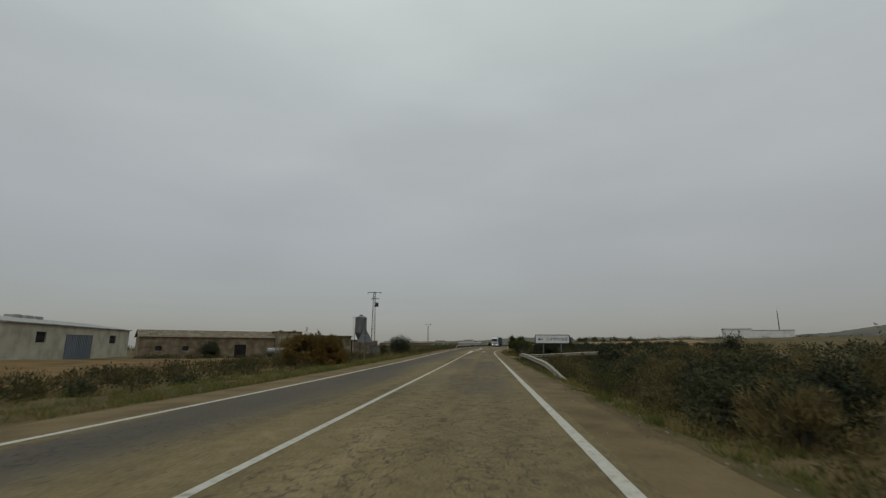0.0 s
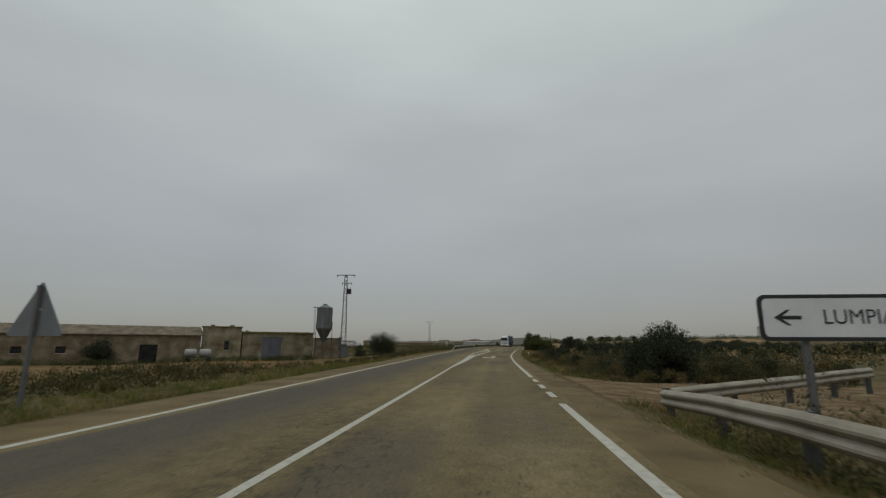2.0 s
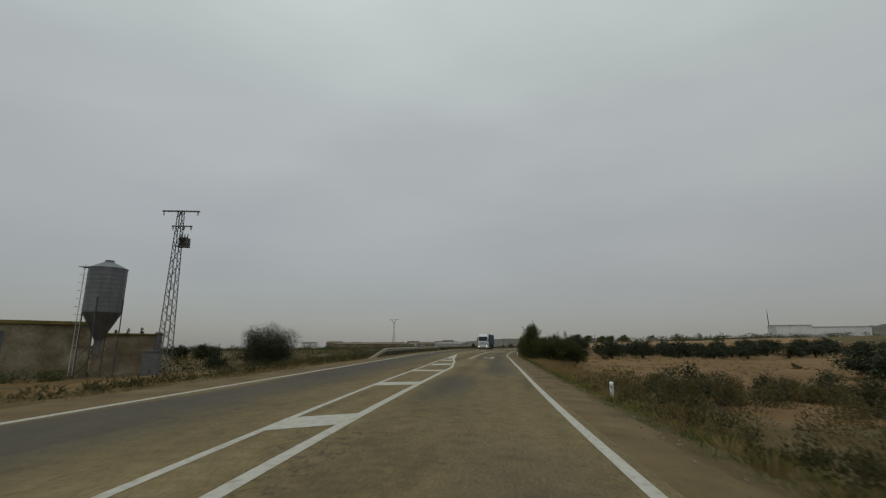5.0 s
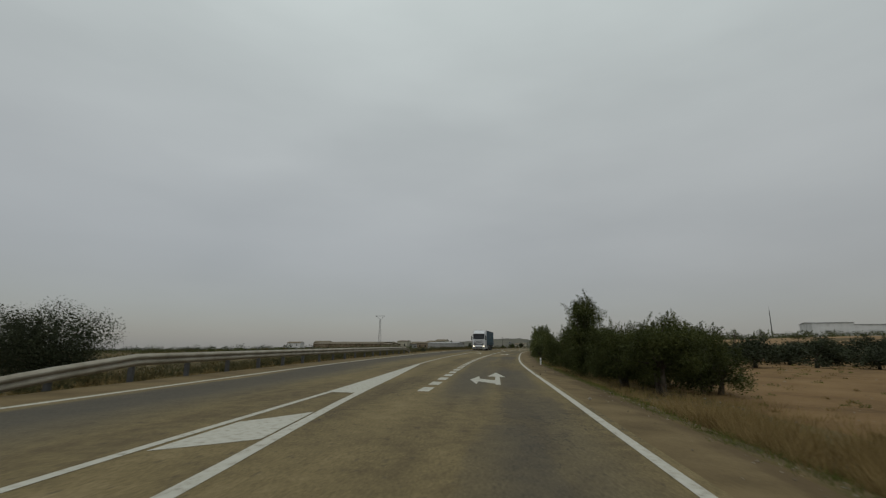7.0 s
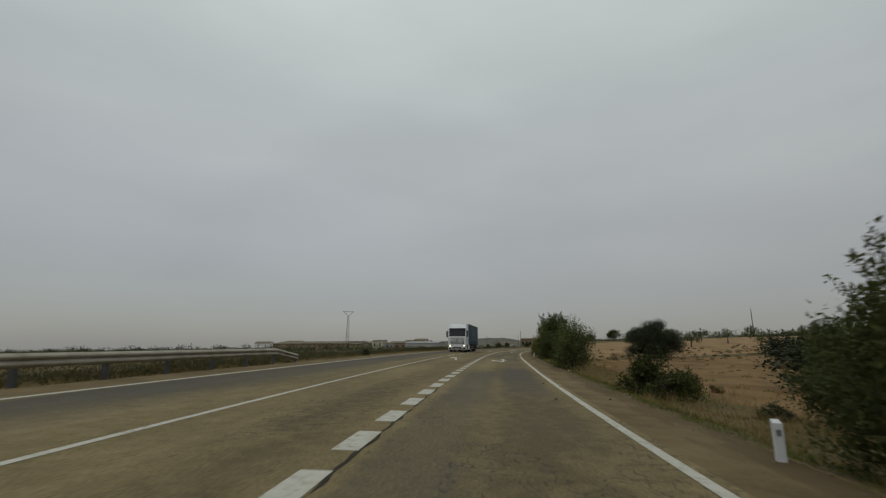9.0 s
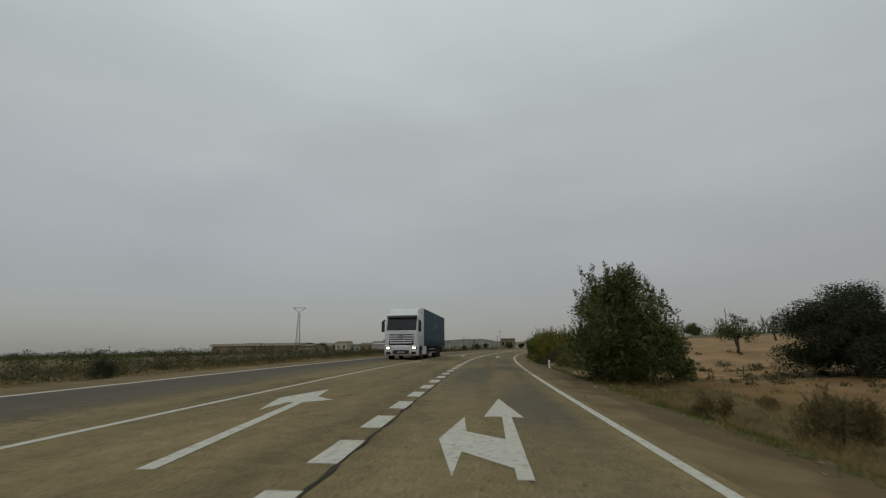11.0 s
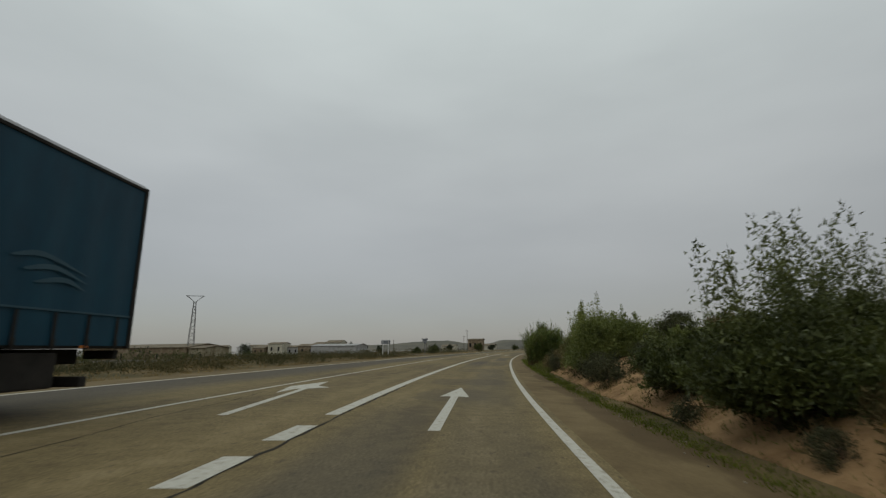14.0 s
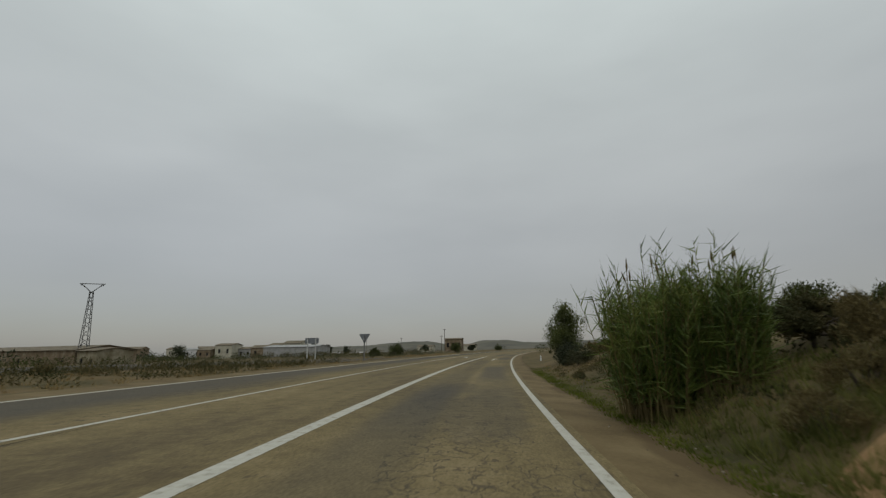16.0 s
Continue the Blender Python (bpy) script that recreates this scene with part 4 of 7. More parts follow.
# thicket of willows beside the road
for k, (bx, by, bw, bh, bb, bn, bs, bl) in enumerate((
        (7.5, 133.3, 3.2, 4.15, 0.05, 19000, 34, "dark green willow tree with loose twigs"),
        (8.2, 129.8, 3.4, 3.25, 0.45, 17000, 26, "dark green willow tree leaning over the verge"),
        (8.6, 126.6, 3.4, 3.0, 0.8, 14000, 22, "small dark green willow with a forked trunk"),
        (10.4, 131.4, 3.8, 3.5, 0.05, 15000, 50, "dark green willow tree with bare twigs on top"),
        (8.7, 142.6, 4.2, 3.2, 0.3, 20000, 80, "dark round tree with bare twigs on top"),
        (9.5, 134.9, 3.0, 2.9, 0.05, 11000, 30, "dark green willow tree with loose twigs"),
        (10.9, 128.4, 3.0, 2.7, 0.3, 10000, 30, "dark green willow tree beside the field"),
        (12.2, 148.5, 3.6, 2.8, 0.4, 9000, 30, "dark round tree beside the field"))):
    grown(bx, by, name="willow", label=bl, seed=311 + k, width=bw, height=bh, base=bb, count=56, n=int(bn * 1.3), leaf=0.062, mat=LEAF["willow"], trunk_r=0.09, stems=2 if k == 2 else 3, up=0.3, low=0.05, sprigs=bs, group="willow thicket", cone=0.6 if k == 0 else 0.0, shoot=1.2, plume=0.09, lump=0.72, shell=0.45)
grown(9.4, 153.0, name="bush", label="green bush beside the road", seed=318, width=2.6, height=1.5, base=0.05, count=26, n=6500, leaf=0.08, mat=LEAF["willow"], trunk_r=0.05, stems=3, up=0.4, low=0.05, sprigs=15, category="bush")
grown(10.4, 167.0, name="round_tree", label="small dense green tree beside the road", seed=319, width=2.7, height=3.6, base=0.1, count=36, n=9000, leaf=0.08, mat=LEAF["poplar"], trunk_r=0.07, stems=2, up=0.5, low=0.05, sprigs=15)
# young poplar
grown(13.95, 187.4, name="poplar", label="young green poplar with leafy upright shoots", seed=321, width=5.2, height=4.65, base=0.0, count=120, n=30000, leaf=0.10, core=0.14, mat=LEAF["poplar"], trunk_r=0.08, stems=4, up=0.4, low=0.03, sprigs=120, cone=-1, shoot=1.3, rise=0.9, plume=0.13, lump=0.62, shell=0.45)
grown(16.5, 188.6, name="poplar", label="low side shoots of a young green poplar", seed=322, width=1.8, height=2.4, base=0.1, count=22, n=6000, leaf=0.09, mat=LEAF["poplar"], trunk_r=0.05, stems=3, up=0.4, low=0.05, sprigs=60)
# yellowing bushes on the bank
for k, (bx, by, bw, bh, bs) in enumerate(((15.95, 207.2, 2.0, 1.3, 1.3), (17.0, 209.0, 2.6, 1.5, 1.8), (16.8, 211.4, 2.6, 1.6, 2.3), (18.5, 210.7, 2.4, 1.45, 2.3), (18.0, 213.6, 2.6, 1.5, 2.4))):
    grown(bx, by, name="bush", label="yellow-green leafy bush on the bank", seed=331 + k, width=bw, height=bh, base=0.02, count=44, n=19000, leaf=0.068, mat=LEAF["yellow"], trunk_r=0.05, stems=4, up=0.5, low=0.03, sprigs=44, shoot=bs, rise=2.8, plume=0.11, category="bush", group="yellowing bushes")
for k, (bx, by, bw, bh, bb, bs) in enumerate(((17.7, 216.4, 2.4, 1.45, 0.02, 3.0), (19.3, 217.4, 2.6, 1.4, 0.02, 2.8), (18.4, 219.6, 2.2, 1.1, 0.02, 1.8), (21.0, 229.9, 2.5, 2.1, 0.02, 1.5), (20.0, 228.0, 2.3, 2.0, 0.02, 1.5), (21.4, 227.9, 2.4, 1.5, 0.02, 1.5))):
    grown(bx, by, name="bush", label="green leafy poplar bush on the bank", seed=341 + k, width=bw, height=bh, base=bb, count=44, n=20000, leaf=0.066, mat=LEAF["poplar"] if k < 3 else LEAF["fresh"], trunk_r=0.05, stems=4, up=0.5, low=0.03, sprigs=36, shoot=bs, rise=2.4, plume=0.12, category="bush", group="poplar bushes")
for k, (bx, by, bw, bh) in enumerate(((21.6, 224.2, 2.4, 0.7), (23.0, 222.8, 2.6, 0.8), (22.8, 225.6, 2.2, 0.55))):
    grown(bx, by, name="bush", label="low green leafy bush on top of the bank", seed=346 + k, width=bw, height=bh, base=0.02, count=24, n=7000, leaf=0.08, mat=LEAF["fresh"], trunk_r=0.03, stems=3, up=0.5, low=0.03, sprigs=16, category="bush", group="poplar bushes")
grown(29.9, 265.2, name="poplar", label="slim green poplar beside the road", seed=351, width=2.5, height=3.9, base=0.2, count=46, n=11000, leaf=0.085, cone=-1, lump=1.0, mat=LEAF["poplar"], trunk_r=0.07, stems=2, up=0.5, low=0.05, sprigs=40)
for k, (bx, by, bw, bh) in enumerate(((46.0, 263.0, 4.2, 3.2), (50.5, 261.5, 3.6, 2.9), (53.5, 262.5, 4.6, 3.4), (40.5, 265.0, 3.0, 2.4), (58.0, 260.0, 4.0, 3.2))):
    grown(bx, by, name="round_tree", label="dark green rounded tree on the rise", seed=352 + k, width=bw, height=bh, base=0.4, count=26, n=6000, leaf=0.11, mat=LEAF["willow"], trunk_r=0.1, up=0.3, sprigs=20, group="trees on the rise")
for k, (bx, by, bw, bh) in enumerate(((25.6, 243.2, 2.6, 0.8), (28.2, 245.6, 3.0, 0.9), (31.5, 243.5, 3.2, 0.7), (34.5, 245.5, 2.8, 0.8))):
    grown(bx, by, name="bush", label="dark brownish bush on top of the bank", seed=441 + k, width=bw, height=bh, base=0.05, count=26, n=7000, leaf=0.07, mat=LEAF["mixed"], trunk_r=0.05, stems=3, up=0.4, low=0.05, sprigs=25, category="bush", group="bank bushes")

for k, (bx, by, bw, bh) in enumerate(((21.5, 320.0, 3.2, 2.2), (36.4, 345.0, 2.8, 3.1), (66.7, 420.0, 3.6, 2.9), (18.0, 322.0, 2.4, 1.5))):
    grown(bx, by, name="bush", label="olive-brown bush at the junction", seed=451 + k, width=bw, height=bh, base=0.1, count=26, n=3000, leaf=0.13, mat=LEAF["willow"], trunk_r=0.06, stems=3, up=0.4, low=0.05, sprigs=8, category="bush", group="junction bushes")

# olive grove
olive = [tree("olive_tree", "dark olive tree with a round crown on bare soil", 360 + k, 4.3, 3.6, 0.7, 34, 2000, 0.192, LEAF["olive"], 0.16, 1, 0.1, 0.02, 25, group="olive grove") for k in range(3)]
orng = np.random.default_rng(77)
n_ol = 0
for row, (oy, x0) in enumerate(((150.5, 21), (157.5, 18), (165, 24), (173, 28), (101.5, 20), (108.5, 23))):
    for k in range((11, 11, 9, 9, 8, 8)[row]):
        x, y = x0 + 5.0 * k + orng.normal() * 0.4, oy + orng.normal() * 0.4 + 0.12 * k
        m = Matrix.LocRotScale((x, y, ground_z(x, y) - 0.05), Euler((0, 0, orng.random() * 6.28)), [(orng.uniform(0.74, 0.86) if row < 2 or row > 3 else orng.uniform(0.85, 1.0)) * s for s in (1.22, 1.22, 0.95)])
        if n_ol < 3:
            olive[n_ol].matrix_basis = m
        else:
            copy_thing(olive[n_ol % 3], m)
        n_ol += 1
grown(24.6, 188.2, name="olive_tree", label="large dark olive tree with a dense round crown", seed=371, width=6.7, height=4.35, base=0.45, count=170, n=64000, leaf=0.075, mat=LEAF["olive"], trunk_r=0.24, up=0.1, low=0.02, sprigs=0, lump=0.62, shell=0.5, group="olive grove")

# almond orchard
almond = [tree("almond_tree", "sparse almond tree with a leaning dark trunk", 380 + k, 2.9, 2.5, 0.9, 20, 2200, 0.08, LEAF["willow"], 0.09, 1, 0.2, 0.15, 30, group="almond orchard", core=0.02) for k in range(3)]
arng = np.random.default_rng(88)
for k, (x, y) in enumerate(((26.2, 198.6), (29.5, 203.5), (35.5, 207.5), (34.0, 199.5), (33.5, 218.5), (41.0, 203.5), (42.5, 213.0), (48.0, 199.0), (40.0, 195.0), (46.0, 190.0), (54.0, 205.0), (52.0, 216.0), (60.0, 196.0), (62.0, 210.0))):
    m = Matrix.LocRotScale((x, y, ground_z(x, y) - 0.05), Euler((0.12, 0.1, arng.random() * 6.28)), [arng.uniform(0.85, 1.05)] * 3)
    if k < 3:
        almond[k].matrix_basis = m
    else:
        copy_thing(almond[k % 3], m)


# giant reeds
def reed_clump(x, y, seed, canes, radius, height):
    rng = np.random.default_rng(seed)
    ob = thing("reed_clump", (x, y, ground_z(x, y) - 0.05), "dense clump of tall green giant reeds", "reeds")
    bm = bmesh.new()
    ps, ds, ls = [], [], []
    for _ in range(canes):
        a, r = rng.random() * 6.28, radius * math.sqrt(rng.random())
        h = height * (0.5 + 0.5 * rng.random() ** 0.7) * (1.0 if rng.random() < 0.94 else 1.3)
        lean = Vector((math.cos(a) * r / radius * 0.12 + rng.normal() * 0.07, math.sin(a) * r / radius * 0.12 + rng.normal() * 0.07, 1))
        foot = Vector((r * math.cos(a), r * math.sin(a), 0))
        tube(bm, [foot, foot + lean * h * 0.5, foot + lean * h], [0.012, 0.009, 0.003], 3)
        for t in np.linspace(0.16, 1.0, 32):
            b = rng.random() * 6.28
            ps.append(foot + lean * h * float(t))
            ds.append((math.cos(b), math.sin(b), rng.uniform(-0.3, 2.6)))
            ls.append(rng.uniform(0.28, 0.6) * (1.15 - 0.4 * float(t)))
    tagged(part("cane_mass", bm, LEAF["brown"], ob, "brown reed canes"), kind="stuff")
    n = len(ps)
    ls = np.array(ls)
    crown = new("leaves", leaves_mesh("leaves", np.array([tuple(q) for q in ps]), np.array(ds), ls, np.full(n, 0.024), LEAF["reed"], rng))
    crown.parent = ob
    for k in range(6):
        a, r = rng.random() * 6.28, radius * rng.uniform(0.2, 0.9)
        foot = Vector((r * math.cos(a), r * math.sin(a), height * 0.7))
        tip = foot + Vector((rng.normal() * 0.12, rng.normal() * 0.12, height * rng.uniform(0.38, 0.55)))
        bmp = bmesh.new()
        tube(bmp, [foot, foot.lerp(tip, 0.78), foot.lerp(tip, 0.86), tip], [0.006, 0.006, 0.022, 0.004], 5)
        part("plume", bmp, LEAF["brown"], ob, "brown feathery reed plume")
    return ob


reed_clump(22.8, 243.9, 401, 300, 0.74, 2.35)
reed_clump(23.6, 243.3, 402, 210, 0.62, 2.05)


# scrub that grows together, and grass: nobody could count them


def thicket(name, label, seed, y0, y1, w0, w1, side, count, size, mat, k=75, flat=0.62, fine=0.8):
    rng = np.random.default_rng(seed)
    P, D, LN = [], [], []
    for _ in range(count):
        y = rng.uniform(y0, y1)
        w = rng.uniform(w0, w1)
        s = rng.uniform(*size)
        x = float(edge_x(y)) + (float(side_u(y)) + w + s * 0.4 if side > 0 else float(far_u(y)) - 1.35 - w - s * 0.4)
        d = rng.normal(size=(k, 3))
        d[:, 2] = np.abs(d[:, 2]) - 0.15
        d /= np.linalg.norm(d, axis=1, keepdims=True)
        q = d * (rng.random((k, 1)) ** 0.4) * np.array([s * 0.72, s * 0.72, s * flat * rng.uniform(0.8, 1.5)])
        P.append(q + np.array([x, y, ground_z(x, y) + 0.02]))
        D.append(d * 0.8 + rng.normal(size=(k, 3)) * 0.4 + np.array([0, 0, 0.5]))
        LN.append(fine * (0.09 + 0.09 * s) * rng.uniform(0.6, 1.4, k))
    P, D, LN = np.vstack(P), np.vstack(D), np.concatenate(LN)
    keep = np.arange(len(LN)) % 4 < 3
    P, D, LN = P[keep], D[keep], LN[keep] * 1.13
    return tagged(new(name, leaves_mesh(name, P, D, LN, LN * 0.38, mat, rng)), label, "scrub", kind="stuff")


thicket("scrub", "brown and dark green scrub covering the verge", 801, -5, 41, 1.5, 15, 1, 130, (0.55, 1.1), LEAF["mixed"], 520, 0.80, 0.40)
thicket("scrub", "brown dry scrub in rounded clumps on the verge", 831, -5, 41, 1.3, 14, 1, 90, (0.5, 1.0), LEAF["brown"], 480, 0.80, 0.38)
thicket("scrub", "dark green scrub in rounded clumps on the verge", 832, -5, 41, 1.5, 13, 1, 60, (0.6, 1.1), LEAF["dark"], 520, 0.85, 0.40)
thicket("scrub", "olive and brown scrub beside the side track", 819, 51.6, 60, 3.5, 10, 1, 70, (0.4, 0.75), LEAF["mixed"], 420, 0.75, 0.42)
thicket("scrub", "brown and dark green scrub covering the verge", 802, 52.6, 101, 1.3, 13, 1, 120, (0.5, 1.0), LEAF["mixed"], 520, 0.80, 0.40)
thicket("scrub", "brown dry scrub in rounded clumps on the verge", 833, 52.6, 101, 1.2, 12, 1, 90, (0.45, 0.9), LEAF["brown"], 480, 0.80, 0.38)
thicket("scrub", "dark green scrub in rounded clumps on the verge", 834, 52.6, 101, 1.4, 11, 1, 60, (0.5, 1.0), LEAF["dark"], 520, 0.85, 0.40)
thicket("scrub", "low weeds and twigs beside the shoulder", 811, -5, 41, 0.5, 3.2, 1, 300, (0.25, 0.6), LEAF["mixed"], 150, 0.62, 0.46)
thicket("scrub", "low weeds and twigs beside the shoulder", 812, 51.8, 101, 0.5, 2.6, 1, 260, (0.2, 0.5), LEAF["mixed"], 130, 0.62, 0.46)
thicket("scrub", "low weeds and twigs beside the shoulder", 813, 198, 262, 0.5, 2.4, 1, 200, (0.2, 0.42), LEAF["mixed"], 130, 0.62, 0.46)
thicket("scrub", "brown scrub on the bank", 803, 196.2, 204.5, 0.7, 5.8, 1, 90, (0.28, 0.50), LEAF["mixed"], 260, 0.60, 0.5)
thicket("scrub", "orange-brown dry scrub on the mound", 835, 196.4, 205.5, 0.8, 6.0, 1, 130, (0.30, 0.54), LEAF["brown"], 300, 0.62, 0.5)
thicket("scrub", "dark scrub on the bank", 804, 238, 268, 1.9, 12, 1, 110, (0.3, 0.7), LEAF["mixed"])
thicket("scrub", "low dark scrub beside the road", 805, -6, 62, 4.2, 15.0, -1, 760, (0.4, 1.0), LEAF["mixed"])
thicket("scrub", "low brown scrub beside the road", 806, 62, 125, 1.8, 7, -1, 200, (0.3, 0.7), LEAF["mixed"])
thicket("scrub", "low brown scrub beside the road", 807, 125, 240, 1.8, 26, -1, 1200, (0.35, 0.85), LEAF["mixed"], 70, 0.55, 0.62)
thicket("scrub", "dark green scrub beside the road", 827, 150, 240, 4, 40, -1, 700, (0.5, 1.1), LEAF["dark"], 80, 0.6, 0.58)
thicket("scrub", "low dark scrub on the rise beside the road", 818, 232, 277, 0.8, 16, -1, 620, (0.4, 0.85), LEAF["mixed"], 55, 0.6, 0.75)
thicket("scrub", "dark weeds under the guard rail", 817, 112, 166, 0.25, 7, -1, 260, (0.25, 0.6), LEAF["mixed"])
thicket("scrub", "dark brown scrub along the top of the bank", 820, 238, 290, 7.0, 24, 1, 420, (0.45, 0.95), LEAF["mixed"], 110, 0.6, 0.6)
thicket("scrub", "dark green hedge beyond the side road", 823, 302, 350, 3, 50, -1, 320, (0.6, 1.2), LEAF["dark"], 60, 0.7, 0.8)
thicket("scrub", "dense dark brown scrub on the bank", 824, 202.8, 213.5, 0.7, 4.4, 1, 200, (0.45, 0.72), LEAF["dark"], 260, 0.72, 0.5)
thicket("scrub", "dark undergrowth at the foot of the bank", 825, 202.5, 209.2, 0.3, 1.6, 1, 110, (0.34, 0.55), LEAF["dark"], 240, 0.72, 0.5)
thicket("scrub", "dark undergrowth at the foot of the bank", 826, 212.0, 221.0, 0.7, 1.7, 1, 60, (0.3, 0.5), LEAF["mixed"], 200, 0.7, 0.5)
thicket("scrub", "dark undergrowth at the edge of the shoulder", 828, 203.5, 209.4, -0.05, 0.7, 1, 90, (0.30, 0.50), LEAF["dark"], 240, 0.75, 0.45)
thicket("scrub", "thin brown scrub on the cut bank", 829, 217.0, 224.5, 0.8, 4.5, 1, 70, (0.22, 0.45), LEAF["brown"], 160, 0.6, 0.42)
thicket("scrub", "low weeds at the field edge", 821, 184, 200, 5, 34, 1, 170, (0.2, 0.5), LEAF["mixed"], 80)
thicket("scrub", "low dry weeds on the bare field", 808, 100, 188, 5, 34, 1, 260, (0.2, 0.45), LEAF["straw"], 60, 0.45, 0.6)
thicket("scrub", "low green weeds on the bare field", 822, 100, 188, 4, 30, 1, 160, (0.2, 0.4), LEAF["green"], 60, 0.35, 0.6)


def tufts(name, label, seed, y0, y1, w0, w1, count, height, mat, side=1, width=0.014, n=16):
    rng = np.random.default_rng(seed)
    P, D, LN = [], [], []
    for _ in range(count):
        y = rng.uniform(y0, y1)
        w = w0 + (w1 - w0) * rng.random() ** 1.3
        if side > 0 and 42.9 < y < 51.2:  # the driveway is open
            continue
        x = float(edge_x(y)) + (float(side_u(y)) + w if side > 0 else float(far_u(y)) - 1.35 - w)
        z = ground_z(x, y)
        k = int(n * rng.uniform(0.6, 1.4))
        a, r = rng.random(k) * 6.283, 0.16 * np.sqrt(rng.random(k))
        P.append(np.stack([x + r * np.cos(a), y + r * np.sin(a), np.full(k, z - 0.03)], 1))
        D.append(np.stack([np.cos(a) * 0.5, np.sin(a) * 0.5, np.ones(k)], 1) + rng.normal(size=(k, 3)) * 0.25)
        LN.append(height * rng.uniform(0.5, 1.3) * rng.uniform(0.5, 1.1, k))
    P, D, LN = np.vstack(P), np.vstack(D), np.concatenate(LN)
    return tagged(new(name, leaves_mesh(name, P, D, LN, np.full(len(P), width), mat, rng)), label, "grass", kind="stuff")


tufts("verge_grass", "green weeds along the shoulder", 501, -5, 112, 0.0, 1.6, 2600, 0.11, LEAF["green"])
tufts("dry_grass", "dry straw-coloured grass along the road", 502, -5, 112, 0.4, 4, 1600, 0.28, LEAF["straw"])
tufts("dry_grass", "dry straw-coloured grass along the road", 503, 100, 190, 0.5, 6, 2300, 0.36, LEAF["straw"])
tufts("verge_grass", "green weeds along the shoulder", 504, 112, 265, 0.0, 1.1, 3600, 0.11, LEAF["green"])
tufts("dry_grass", "dry grass on the bank", 505, 190, 265, 0.6, 8, 600, 0.22, LEAF["straw"])
tufts("dry_grass", "dry straw-coloured grass beside the road", 506, -5, 130, 0.3, 12, 2600, 0.28, LEAF["straw"], -1, 0.014)
tufts("verge_grass", "green weeds beside the road", 507, -5, 70, 0.3, 6, 3000, 0.28, LEAF["green"], -1, 0.014)
tufts("dry_grass", "dry straw-coloured grass beside the road", 508, 130, 330, 0.3, 10, 2600, 0.26, LEAF["straw"], -1, 0.014)
tufts("verge_moss", "low green moss and grass at the edge of the shoulder", 510, 203, 262, -0.14, 0.30, 2600, 0.08, LEAF["moss"], 1, 0.03)
tufts("verge_grass", "green grass below the reeds", 515, 234, 244, 0.4, 3.0, 420, 0.34, LEAF["green"], 1, 0.018, 22)
tufts("tall_grass", "tall orange-brown dry grass beside the road", 511, 109, 121, 0.8, 2.6, 240, 0.65, LEAF["straw"], 1, 0.016, 30)
tufts("verge_grass", "low green weeds beside the field", 512, 100, 196, 0.3, 4.5, 1500, 0.16, LEAF["green"], 1, 0.016)
tufts("tall_grass", "tall straw-coloured grass tufts beside the shoulder", 513, 52, 105, 0.5, 2.4, 240, 0.34, LEAF["straw"], 1, 0.016, 34)
tufts("tall_grass", "tall green grass tufts beside the shoulder", 514, -5, 105, 0.3, 1.9, 620, 0.26, LEAF["green"], 1, 0.016, 34)
tufts("green_grass", "green grass below the guard rail", 509, 18, 34, 2.0, 4.5, 350, 0.5, LEAF["green"])


def gravel(name, label, seed, count, y0, y1, w0, w1, size, mat):
    """Small loose stones along the edge of the shoulder."""
    rng = np.random.default_rng(seed)
    base = np.array([(1, 0, 0), (0, 1, 0), (-1, 0, 0), (0, -1, 0), (0, 0, 0.8), (0, 0, -0.5)], float)
    tri = [(0, 1, 4), (1, 2, 4), (2, 3, 4), (3, 0, 4), (1, 0, 5), (2, 1, 5), (3, 2, 5), (0, 3, 5)]
    V, F = [], []
    for i in range(count):
        y, w = rng.uniform(y0, y1), rng.normal() * (w1 - w0) / 4 + (w0 + w1) / 2
        x = float(edge_x(y)) + float(side_u(y)) + w
        a, s = rng.random() * 6.28, size * rng.uniform(0.4, 1.6)
        rot = np.array([[math.cos(a), -math.sin(a), 0], [math.sin(a), math.cos(a), 0], [0, 0, 1]])
        q = (base * rng.uniform(0.6, 1.2, (6, 1)) * s) @ rot.T + np.array([x, y, ground_z(x, y) + s * 0.25])
        F += [tuple(i * 6 + k for k in f) for f in tri]
        V += [tuple(r) for r in q]
    me = bpy.data.meshes.new(name)
    me.from_pydata(V, [], F)
    me.materials.append(mat)
    return tagged(new(name, me), label, "gravel", kind="stuff")


STONE = material("pale_gravel", [(0.09, 0.07, 0.045), (0.15, 0.125, 0.09), (0.27, 0.24, 0.19)], 3, 20, 0.95, bump=0.2, island=0.5)
gravel("gravel", "loose gravel along the edge of the shoulder", 901, 3800, -4, 262, -0.55, 0.75, 0.015, STONE)
gravel("gravel", "stones and clods on the earth driveway", 903, 2200, 42.8, 51.4, 1.6, 9.0, 0.030, STONE)
gravel("gravel", "clods and stones on the field", 902, 1800, 100, 190, 1.0, 22.0, 0.05, STONE)


